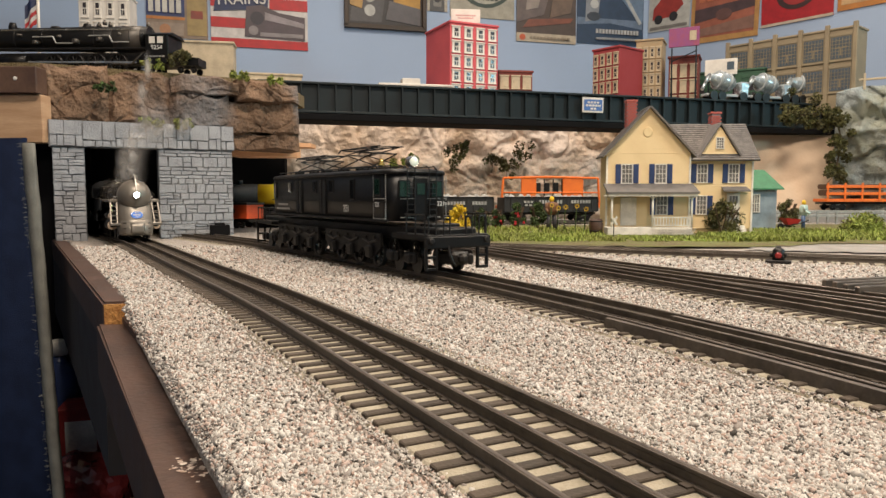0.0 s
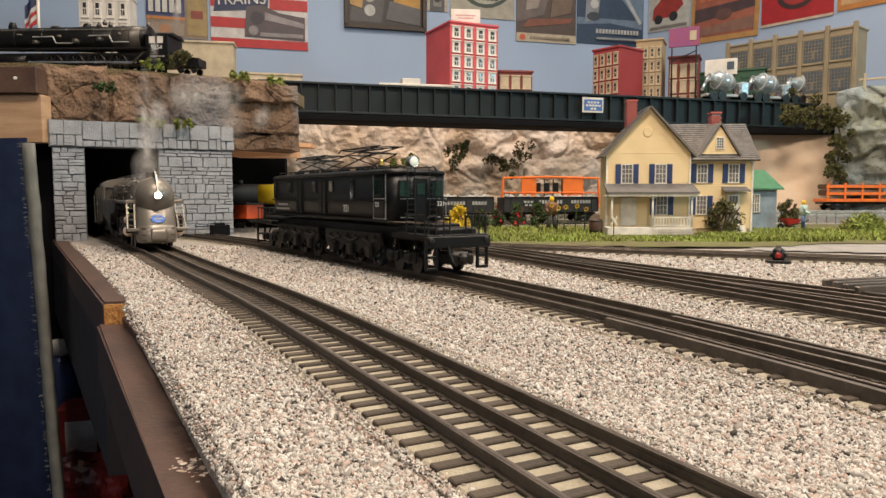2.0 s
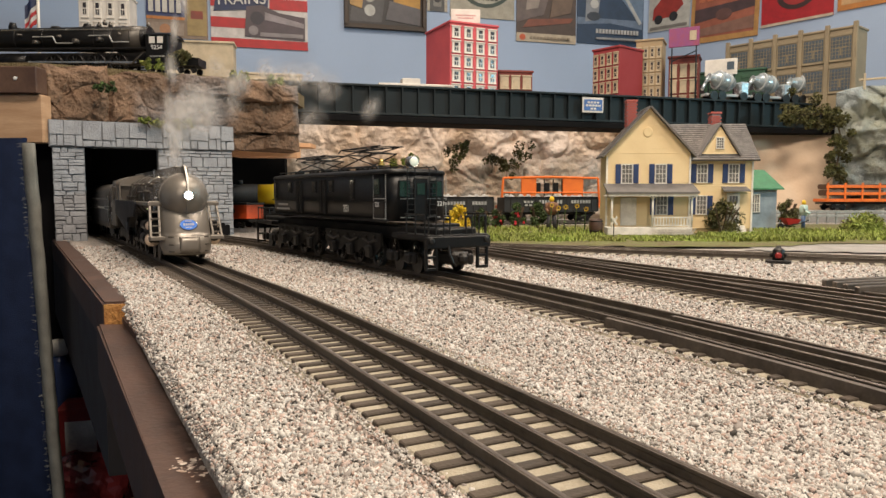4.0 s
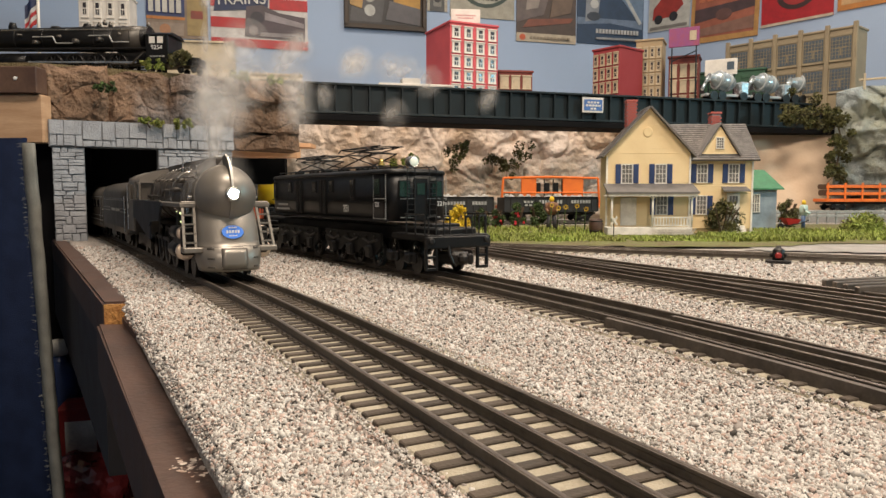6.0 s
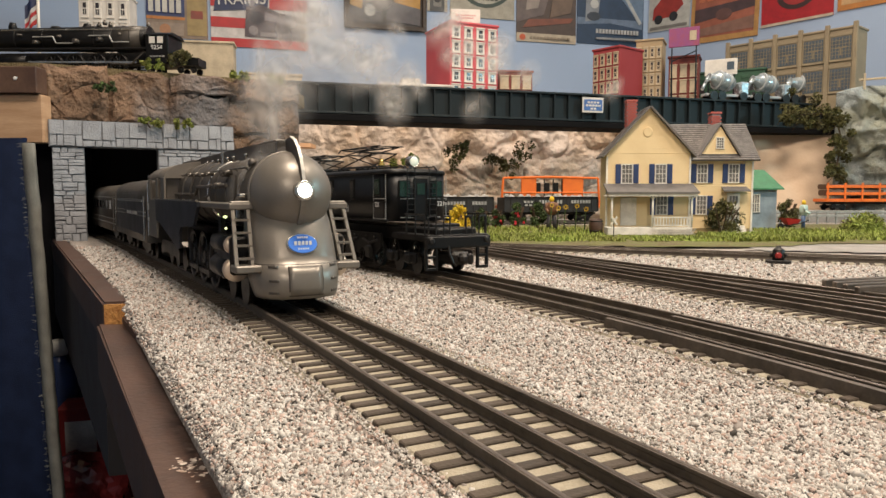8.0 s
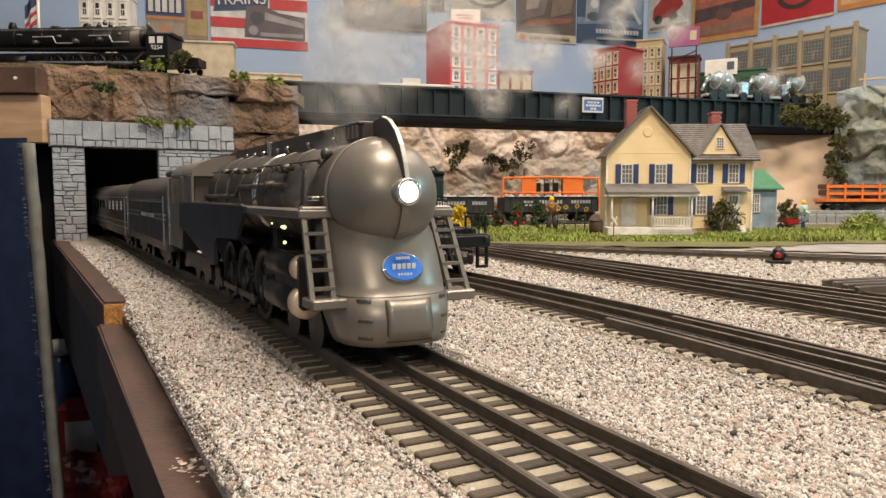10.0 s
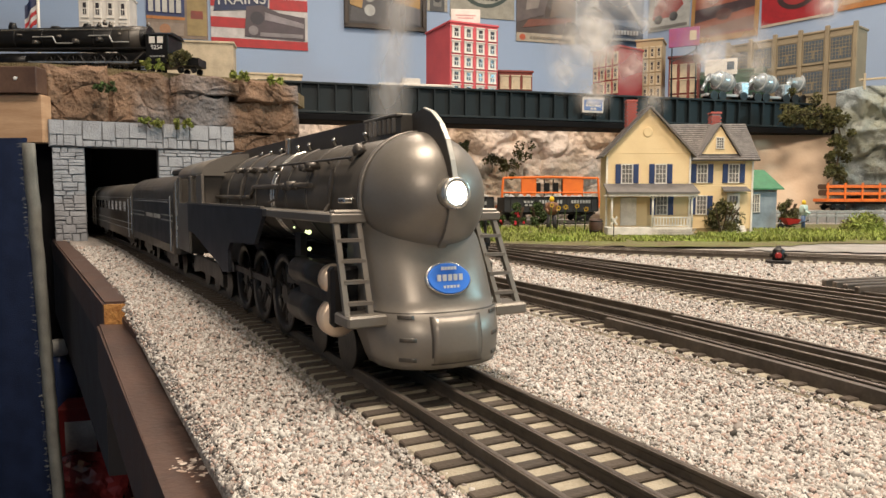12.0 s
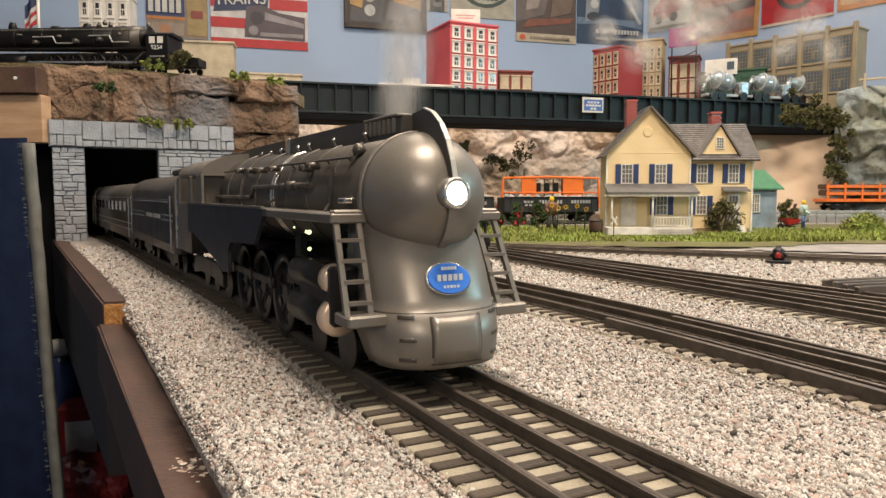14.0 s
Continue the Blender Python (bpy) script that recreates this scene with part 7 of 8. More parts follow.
def bulkhead_car(x, y, z, yaw, L, label):
    root = thing("bulkhead_car", pose(x, y, z, 0, 0, yaw), label, "freight car", "freight cars before the cliff")
    freight_base(root, L)
    bm = BM()
    box(bm, (0, 0, 0.0185), (L, 0.046, 0.005), 0.0006)
    part("deck", bm, T["orange"], root)
    for cx, w in ((-L / 2 + 0.055, 0.030), (L / 2 - 0.055, 0.042)):
        bm = BM()
        box(bm, (cx, -0.018, 0.048), (w, 0.004, 0.055), 0.0006)
        part("panel", bm, T["orange"], root)
    for s in (-1, 1):
        bm = BM()
        tube(bm, [(s * L / 2, -0.02, 0.02), (s * (L / 2 - 0.004), -0.02, 0.074), (0, -0.02, 0.076)], 0.0022, 6)
        tube(bm, [(s * L / 2, -0.02, 0.046), (0, -0.02, 0.046)], 0.0014, 6)
        part("end_frame", bm, T["orange"], root)
    for k in range(5):
        bm = BM()
        xk = -0.03 + 0.018 * k
        cyl(bm, (xk, -0.014, 0.028), (xk, -0.014, 0.072), 0.0012, n=6)
        box(bm, (xk + 0.006, -0.012, 0.056), (0.010, 0.006, 0.018), 0.001)
        part("rack", bm, T["gear"], root)
    return root


bulkhead_car(0.205, cross_y(0.205) + 0.062, 0.014, 11.3, 0.20, "orange frame car with dark racks behind the gondolas")
st = thing("stake_car", pose(0.86, 1.42, 0.026, 0, 0, 2), "orange stake car with dark load on the rear track", "freight car")
freight_base(st, 0.215)
bm = BM()
box(bm, (0, 0, 0.019), (0.215, 0.046, 0.006), 0.0006)
part("deck", bm, T["orange"], st)
for z in (0.032, 0.046):
    bm = BM()
    box(bm, (0, -0.022, z), (0.213, 0.002, 0.0055), 0.0003)
    part("side_rail", bm, T["orange"], st)
for k in range(7):
    bm = BM()
    box(bm, (-0.104 + 0.0347 * k, -0.0235, 0.036), (0.0036, 0.002, 0.034), 0.0003)
    part("stake", bm, T["orange"], st)
for k in range(4):
    bm = BM()
    cyl(bm, (-0.1, -0.012 + 0.008 * k, 0.034), (0.1, -0.012 + 0.008 * k, 0.034), 0.006, n=10)
    part("pipe", bm, T["rust"], st)
    bm = BM()
    cyl(bm, (-0.1, -0.008 + 0.008 * k, 0.046), (0.1, -0.008 + 0.008 * k, 0.046), 0.005, n=10)
    part("pipe", bm, T["rust"], st)
bm = BM()
box(bm, (0.86, 1.42, 0.012), (0.9, 0.07, 0.026))
solid("rear_track_bed", bm, M["dirt"], "grey raised road bed of the rear track", "road bed", "structure")
for k in range(2):
    gr = thing("guard_rail", pose(0.86, 1.30 - 0.03 * k, 0.012), "pale wooden guard rail along the road", "guard rail")
    for z in (0.006, 0.013):
        bm = BM()
        box(bm, (0, 0, z), (0.8, 0.002, 0.004), 0.0003)
        part("rail", bm, T["steel"], gr)
    for q in range(24):
        bm = BM()
        box(bm, (-0.39 + 0.034 * q, 0.002, 0.004), (0.003, 0.003, 0.024))
        part("post", bm, T["steel"], gr)

# tank car and orange car under the deck
tk = thing("tank_car", pose(-0.335, 1.17, 0.020, 0, 0, 8), "black tank car with a yellow end under the deck", "freight car")
freight_base(tk, 0.15)
bm = BM()
lathe(bm, (-0.07, 0, 0.037), (1, 0, 0), [(0, 0.004), (0.002, 0.012), (0.005, 0.0165), (0.10, 0.0165)], 20)
part("tank", bm, T["gon"], tk)
bm = BM()
lathe(bm, (0.03, 0, 0.037), (1, 0, 0), [(0, 0.0166), (0.035, 0.0166), (0.039, 0.012), (0.040, 0.004)], 20)
part("tank_end", bm, T["yellow"], tk, "bright yellow tank end")
bm = BM()
lathe(bm, (0, 0, 0.052), (0, 0, 1), [(0, 0.005), (0.007, 0.005), (0.008, 0.003)], 12)
part("dome", bm, T["gon"], tk)
oc = thing("caboose", pose(-0.296, 1.045, 0.008, 0, 0, -34) @ Matrix.Scale(0.78, 4), "orange model freight car under the deck with a dark emblem", "freight car")
freight_base(oc, 0.07)
bm = BM()
box(bm, (0, 0, 0.030), (0.07, 0.040, 0.026), 0.001)
part("body", bm, mat("red_orange_paint", (0.62, 0.085, 0.02), 0.5, bump=0.05), oc)
bm = BM()
lathe(bm, (-0.004, -0.0201, 0.032), (0, -1, 0), [(0, 0.006), (0.0005, 0.006)], 16)
part("emblem", bm, T["gon"], oc)
bm = BM()
box(bm, (0, 0, 0.045), (0.074, 0.043, 0.004), 0.001)
part("roof", bm, T["gon"], oc)


# ---- lawn, bushes, trees ----
def region_sheet(name, poly, z, material, label, cell=0.012, rough=0.002):
    xs, ys = [p[0] for p in poly], [p[1] for p in poly]
    n = len(poly)

    def inside(x, y):
        hit = False
        for i in range(n):
            (x0, y0), (x1, y1) = poly[i], poly[(i + 1) % n]
            if (y0 > y) != (y1 > y) and x < (x1 - x0) * (y - y0) / (y1 - y0) + x0:
                hit = not hit
        return hit
    bm = BM()
    grid = {}
    nx, ny = int((max(xs) - min(xs)) / cell), int((max(ys) - min(ys)) / cell)
    for i in range(nx):
        for j in range(ny):
            x, y = min(xs) + (i + 0.5) * cell, min(ys) + (j + 0.5) * cell
            if inside(x + 0.006 * noise.noise((x * 40, y * 40, 3)), y):
                for a, b in ((i, j), (i + 1, j), (i + 1, j + 1), (i, j + 1)):
                    if (a, b) not in grid:
                        px, py = min(xs) + a * cell, min(ys) + b * cell
                        grid[(a, b)] = bm.verts.new((px, py, z + rough * noise.noise((px * 35, py * 35, 7))))
                bm.faces.new([grid[k] for k in ((i, j), (i + 1, j), (i + 1, j + 1), (i, j + 1))]).smooth = True
    return solid(name, bm, material, label, "ground", "structure")


LAWN = [(0.03, 0.785), (0.20, 0.72), (0.33, 0.72), (0.42, 0.77), (0.62, 0.78), (1.2, 0.74), (1.35, 1.25), (0.55, 1.27), (0.02, 1.22)]
region_sheet("lawn", LAWN, 0.0034, M["turf"], "green and brown turf lawn around the house", 0.012, 0.0008)
region_sheet("road", [(0.30, 0.69), (0.40, 0.655), (0.55, 0.60), (1.1, 0.50), (1.2, 0.75), (0.62, 0.80), (0.42, 0.785), (0.32, 0.735)], 0.0026, M["dirt"], "grey dirt road beside the track", 0.012, 0.0004)


def grass_tufts():
    rng = np.random.default_rng(5)
    V, F = [], []
    zones = [((0.05, 0.80), (0.21, 0.93), 3600, 0.0042), ((0.33, 0.80), (0.46, 0.92), 4600, 0.0060), ((0.22, 0.80), (0.34, 0.90), 1800, 0.0034), ((0.46, 0.82), (0.9, 1.06), 8000, 0.0050), ((0.05, 0.93), (0.24, 1.12), 1200, 0.006)]
    for (x0, y0), (x1, y1), n, h in zones:
        for _ in range(n):
            x, y = rng.uniform(x0, x1), rng.uniform(y0, y1)
            if 0.215 < x < 0.45 and y > 0.925:
                continue
            a, l = rng.uniform(0, 6.28), h * rng.uniform(0.5, 1.3)
            lean = rng.uniform(0.1, 0.6) * l
            c, s = math.cos(a), math.sin(a)
            w = 0.0010
            i = len(V)
            V += [(x - w * s, y + w * c, 0.003), (x + w * s, y - w * c, 0.003), (x + lean * c + w * 0.7 * s, y + lean * s - w * 0.7 * c, 0.003 + l * 0.6), (x + 1.7 * lean * c, y + 1.7 * lean * s, 0.003 + l)]
            F += [(i, i + 1, i + 2), (i, i + 2, i + 3)]
    ob = from_arrays("grass", V, F, M["grass"])
    tagged(ob, "tufts of bright green static grass on the lawn", "grass", "", "stuff")


grass_tufts()


def leaf_cloud(name, centres, n, size, material, parent, seed, label=""):
    """Small leaves round a set of (x, y, z, r) lumps, thinned at the outside."""
    rng = np.random.default_rng(seed)
    V, F = [], []
    for _ in range(n):
        cx, cy, cz, r = centres[rng.integers(len(centres))]
        d = rng.normal(size=3)
        d /= np.linalg.norm(d)
        p = np.array((cx, cy, cz)) + d * r * rng.uniform(0.45, 1.05)
        u = rng.normal(size=3)
        u /= np.linalg.norm(u)
        w = np.cross(u, rng.normal(size=3))
        w /= np.linalg.norm(w)
        s = size * rng.uniform(0.6, 1.3)
        i = len(V)
        V += [tuple(p - u * s), tuple(p + w * s * 0.5), tuple(p + u * s), tuple(p - w * s * 0.5)]
        F.append((i, i + 1, i + 2, i + 3))
    ob = from_arrays(name, V, F, material)
    ob.parent = parent
    return tagged(ob, label) if label else ob


def bush(x, y, h, w, seed, label, material, flowers=None, z=0.003):
    rng = random.Random(seed)
    root = thing("bush", pose(x, y, z), label, "bush")
    for k in range(6):
        bm = BM()
        a = rng.uniform(0, 6.28)
        tube(bm, [(0, 0, 0), (0.2 * w * math.cos(a), 0.2 * w * math.sin(a), 0.4 * h), (0.38 * w * math.cos(a), 0.38 * w * math.sin(a), 0.8 * h)], 0.0009, 5)
        part("stem", bm, M["bark"], root)
    lumps = []
    for k in range(16):
        a, v = rng.uniform(0, 6.28), rng.random()
        rad = w * 0.5 * math.sin(math.pi * min(0.95, v * 0.75 + 0.2)) * rng.uniform(0.4, 0.85)
        lumps.append((rad * math.cos(a), rad * math.sin(a), h * (0.12 + 0.75 * v), w * rng.uniform(0.13, 0.22)))
    leaf_cloud("leaves", lumps, 1500, 0.0024, material, root, seed)
    if flowers:
        bm = BM()
        for k in range(14):
            c = rng.choice(lumps)
            bmesh.ops.create_icosphere(bm, subdivisions=1, radius=0.0024, matrix=Matrix.Translation((c[0], c[1] - c[3] * 0.9, c[2] * 0.7)))
        part("flowers", bm, flowers, root)
    return root


FR = mat("red_flower", (0.5, 0.02, 0.03), 0.6, bump=0)
FY = mat("yellow_flower", (0.85, 0.55, 0.02), 0.6, bump=0)
bush(0.087, 1.13, 0.036, 0.024, 1, "dark green bush with red flowers in the garden", M["leaf"], FR)
bush(0.118, 1.12, 0.042, 0.028, 2, "dark green shrub with red flowers in the garden", M["leaf"], FR)
bush(0.150, 1.12, 0.042, 0.032, 3, "round dark green shrub in the garden", M["leaf"])
bush(0.022, 1.05, 0.040, 0.040, 4, "yellow flowering bush behind the engine", mat("yellow_leaf", (0.75, 0.55, 0.03), 0.8, per_piece=0.3, bump=0), FY)
bush(0.056, 1.06, 0.036, 0.03, 14, "small green bush beside the yellow flowers", M["leaf"])
bush(0.380, 0.962, 0.046, 0.058, 5, "olive brown bush beside the side door", M["olive"])
bush(0.565, 1.16, 0.048, 0.040, 6, "brown bare bush behind the gardener", M["olive"])
for k, (x, y) in enumerate(((0.66, 1.10), (0.72, 1.06), (0.79, 1.12), (0.60, 1.02))):
    bush(x, y, 0.020, 0.060, 20 + k, "low green shrub on the lawn", M["grass"])


def hanging_vine(name, pts, seed, n, material, label):
    rng = random.Random(seed)
    root = thing(name, pose(0, 0, 0), label, "foliage")
    bm = BM()
    if name == "ivy":
        for a, b in zip(pts, pts[1:]):
            tube(bm, [a[:3], b[:3]], 0.0018, 6)
    for p in pts:
        tube(bm, [p[:3], (p[0], p[1] + p[3] * 1.5, p[2] - p[3])], 0.0006, 5)
    part("stem", bm, M["bark"], root)
    lumps = [(p[0] + rng.gauss(0, p[3] * 0.5), p[1] + rng.gauss(0, p[3] * 0.3), p[2] + rng.gauss(0, p[3] * 0.5), p[3] * rng.uniform(0.35, 0.6)) for p in pts for _ in range(7)]
    leaf_cloud("leaves", lumps, n, 0.0034 if n > 600 else 0.0022, material, root, seed)


hanging_vine("ivy", [(0.69, 1.44, 0.222, 0.022), (0.725, 1.44, 0.216, 0.028), (0.76, 1.43, 0.218, 0.028), (0.79, 1.43, 0.20, 0.024), (0.80, 1.43, 0.165, 0.022), (0.795, 1.43, 0.13, 0.02), (0.79, 1.43, 0.098, 0.02)], 8, 7000, M["olive"], "dark green foliage that hangs beside the bridge end")
rock_face("side_cliff", (0.80, 1.46), (1.15, 1.22), lambda s: -0.002, lambda s: 0.265 + 0.01 * math.sin(s * 13), 0.04, 15, 21.0, M["greyrock"], "blue-grey rock cliff with pale patches and moss", 0.04, 160, 90, 0.01)
rock_face("plaster_hill", (0.50, 1.50), (0.90, 1.50), lambda s: -0.002, lambda s: 0.222, 0.008, 5, 33.0, mat("peach_plaster", (0.66, 0.50, 0.36), 0.9, second=(0.60, 0.44, 0.31), scale=10, grain=200, bump=0.15), "smooth peach coloured plaster hillside", 0.03, 60, 40, 0.08)
hanging_vine("shrubbery", [(0.02, 1.40, 0.13, 0.02), (0.10, 1.43, 0.12, 0.02), (0.16, 1.43, 0.14, 0.022), (0.13, 1.43, 0.11, 0.018), (0.04, 1.41, 0.15, 0.016)], 9, 1700, M["olive"], "dark green shrubs growing on the cliff")
hanging_vine("shrubbery", [(-0.09, 1.36, 0.118, 0.012), (-0.06, 1.37, 0.122, 0.012)], 10, 800, M["grass"], "green moss tuft on the cliff")
fe = thing("fence", pose(0.80, 1.36, 0.262, 0, 0, -32), "pale rail fence on top of the grey cliff", "fence")
bm = BM()
box(bm, (0.12, 0, 0.012), (0.26, 0.003, 0.004), 0.0005)
part("rail", bm, TB["cream"], fe)
for k in range(6):
    bm = BM()
    box(bm, (0.048 * k, 0, 0.008), (0.004, 0.004, 0.030), 0.0005)
    part("post", bm, TB["cream"], fe)


# ---- yard details ----
def dwarf_signal():
    root = thing("dwarf_signal", pose(0.266, 0.558, 0.002, 0, 0, -25) @ Matrix.Scale(0.85, 4), "small black dwarf signal with a red lens beside the track", "signal")
    bm = BM()
    box(bm, (0, 0, 0.002), (0.022, 0.014, 0.003), 0.0006)
    part("base", bm, T["gear"], root)
    bm = BM()
    lathe(bm, (0, 0, 0.003), (0, 0, 1), [(0, 0.0052), (0.010, 0.0052), (0.011, 0.004), (0.012, 0.0022), (0.0135, 0.0022)], 18)
    part("housing", bm, T["gear"], root)
    bm = BM()
    lathe(bm, (0, -0.004, 0.008), (0, -1, 0), [(0, 0.0036), (0.002, 0.0036), (0.002, 0.0028)], 16)
    part("lens_hood", bm, T["gear"], root)
    bm = BM()
    lathe(bm, (0, -0.0058, 0.008), (0, -1, 0), [(0, 0.0029), (0.0006, 0.0029), (0.0010, 0.0015)], 14)
    part("lens", bm, mat("red_lens", (0.32, 0.02, 0.018), 0.2, bump=0), root, "dark red lens")
    for s in (-1, 1):
        bm = BM()
        cyl(bm, (s * 0.005, 0, 0.008), (s * 0.0075, 0, 0.008), 0.002, n=10)
        part("knob", bm, T["gear"], root)


dwarf_signal()
tr = thing("turnout_rails", pose(0.222, 0.402, 0.0, 0, 0, 18), "dark stacked turnout rails beside the track", "turnout")
for k in range(4):
    bm = BM()
    box(bm, (0.045, -0.0125 * k, 0.0055 + 0.0005 * k), (0.10 + 0.012 * k, 0.0032, 0.006), 0.0006)
    part("rail", bm, M["railtop"], tr)
gd = thing("guard_rail", pose(0, 0, 0), "dark brown guard rail beside the running rail", "guard rail")
part("rail", rail_sweep(line_2, 0.12, 0.292, -GAUGE / 2 - 0.0045, [(-0.0012, 0.003), (0.0012, 0.003), (0.0012, 0.0070), (-0.0012, 0.0070)], flat), M["rail"], gd)
part("rail", rail_sweep(line_2, 0.12, 0.285, GAUGE / 2 - 0.0055, [(-0.0012, 0.003), (0.0012, 0.003), (0.0012, 0.0070), (-0.0012, 0.0070)], flat), M["rail"], gd)
pb = thing("junction_box", pose(-0.283, 0.895, 0.0, 0, 0, 24), "small black box on the ballast beside the portal", "box")
bm = BM()
box(bm, (0, 0, 0.0115), (0.024, 0.010, 0.014), 0.0008)
part("case", bm, M["black"], pb)
bm = BM()
box(bm, (0, 0, 0.0195), (0.012, 0.008, 0.003), 0.0006)
part("lid", bm, M["black"], pb)
bm = BM()
box(bm, (0.004, -0.002, 0.0025), (0.040, 0.020, 0.005), 0.002)
part("plaster_base", bm, M["dirt"], pb)

cs = thing("crossing_sign", pose(0.219, 0.905, 0.003), "white crossed-board sign on a thin post", "sign")
bm = BM()
cyl(bm, (0, 0, 0), (0, 0, 0.022), 0.0007, n=8)
part("post", bm, T["gear"], cs)
for s in (-1, 1):
    bm = BM()
    box(bm, (0, 0, 0), (0.013, 0.0010, 0.0028), 0.0003, Matrix.Translation((0, -0.0015 * (1 + 0.4 * s), 0.020)) @ Matrix.Rotation(s * 0.95, 4, "Y"))
    part("board", bm, HM["trimw"], cs)
ba = thing("barrel", pose(0.207, 0.955, 0.003), "brown wooden barrel beside the porch", "barrel")
bm = BM()
lathe(bm, (0, 0, 0), (0, 0, 1), [(0, 0.0075), (0.007, 0.0092), (0.014, 0.0094), (0.021, 0.0078), (0.021, 0.0068), (0.0195, 0.0066)], 18)
part("staves", bm, M["darkwood"], ba)
for z in (0.004, 0.017):
    bm = BM()
    lathe(bm, (0, 0, z), (0, 0, 1), [(0, 0.0088), (0.0001, 0.0093), (0.0014, 0.0094), (0.0015, 0.0088)], 18)
    part("hoop", bm, T["gear"], ba)


def sunflower(x, y, h, seed):
    rng = random.Random(seed)
    root = thing("sunflower", pose(x, y, 0.003), "tall yellow sunflower on a green stalk", "flower", "sunflowers beside the house")
    bm = BM()
    tube(bm, [(0, 0, 0), (0.001, 0, h * 0.5), (0.002, -0.001, h)], 0.0008, 6)
    for k in range(4):
        z = h * (0.3 + 0.15 * k)
        a = rng.uniform(0, 6.28)
        p = Vector((0.001, 0, z))
        q = p + Vector((0.008 * math.cos(a), 0.008 * math.sin(a), -0.002))
        w = Vector((-math.sin(a), math.cos(a), 0)) * 0.003
        bm.faces.new([bm.verts.new(v) for v in (p, p.lerp(q, 0.5) + w, q, p.lerp(q, 0.5) - w)])
    part("stalk", bm, M["leaf"], root)
    bm = BM()
    for k in range(10):
        a = 0.628 * k
        d, w = Vector((math.cos(a), -0.25, math.sin(a))), Vector((-math.sin(a), 0, math.cos(a))) * 0.0016
        c = Vector((0.002, -0.002, h))
        bm.faces.new([bm.verts.new(c + v) for v in (d * 0.0012 - w * 0.6, d * 0.0042, d * 0.0012 + w * 0.6)])
    part("petals", bm, FY, root)
    bm = BM()
    lathe(bm, (0.002, -0.002, h), (0, -1, 0), [(0, 0.0019), (0.001, 0.0016)], 12)
    part("flower_head", bm, M["bark"], root)


for k, (x, y, h) in enumerate(((0.171, 1.0, 0.036), (0.166, 1.03, 0.034), (0.187, 1.0, 0.037), (0.200, 1.0, 0.033), (0.156, 1.03, 0.038))):
    sunflower(x, y, h, k)


def figurine(x, y, yaw, h, top, legs, hat, label):
    bm = BM()
    for s in (-1, 1):
        cyl(bm, (s * 0.1 * h, 0, 0), (s * 0.07 * h, 0, 0.46 * h), 0.055 * h, 0.07 * h, 10)
    n0 = len(bm.faces)
    bm.faces.ensure_lookup_table()
    lathe(bm, (0, 0, 0.45 * h), (0, 0, 1), [(0, 0.12 * h), (0.2 * h, 0.14 * h), (0.36 * h, 0.13 * h), (0.39 * h, 0.05 * h)], 14)
    for s in (-1, 1):
        tube(bm, [(s * 0.15 * h, 0, 0.80 * h), (s * 0.17 * h, -0.06 * h, 0.62 * h), (s * 0.13 * h, -0.2 * h, 0.52 * h)], 0.04 * h, 8)
    n1 = len(bm.faces)
    lathe(bm, (0, 0, 0.83 * h), (0, 0, 1), [(0, 0.04 * h), (0.04 * h, 0.07 * h), (0.1 * h, 0.075 * h), (0.17 * h, 0.03 * h)], 14)
    bm.faces.ensure_lookup_table()
    for i, f in enumerate(bm.faces):
        f.material_index = 0 if i < n0 else (1 if i < n1 else 2)
    ob = part("figurine", bm, [legs, top, hat])
    ob.matrix_world = pose(x, y, 0.004, 0, 0, yaw)
    tagged(ob, label, "figurine")


figurine(0.556, 1.09, 60, 0.044, mat("pale_green_plastic", (0.5, 0.66, 0.6), 0.5, bump=0), mat("blue_plastic", (0.06, 0.11, 0.22), 0.5, bump=0), FY, "plain painted toy figurine beside a red wheelbarrow")
figurine(0.163, 1.06, 0, 0.050, mat("brown_plastic", (0.22, 0.11, 0.06), 0.5, bump=0), mat("dark_plastic", (0.06, 0.06, 0.07), 0.5, bump=0), FY, "plain brown toy figurine in the garden")
wb = thing("wheelbarrow", pose(0.530, 1.075, 0.004, 0, 0, 190), "small red toy wheelbarrow on the lawn", "wheelbarrow")
bm = BM()
loft(bm, [[(-0.007, -0.005, 0.007), (0.008, -0.005, 0.007), (0.008, 0.005, 0.007), (-0.007, 0.005, 0.007)], [(-0.011, -0.008, 0.015), (0.015, -0.008, 0.017), (0.015, 0.008, 0.017), (-0.011, 0.008, 0.015)]], smooth=False)
part("tray", bm, mat("red_plastic", (0.55, 0.03, 0.03), 0.4, bump=0), wb)
bm = BM()
for s in (-1, 1):
    tube(bm, [(0.016, s * 0.003, 0.005), (-0.012, s * 0.007, 0.009), (-0.024, s * 0.008, 0.014)], 0.0008)
part("handles", bm, T["gear"], wb)
put_wheel(disc_wheel(0.0045, 0.002), wb, 0.017, 0.0, 0.0045, False)


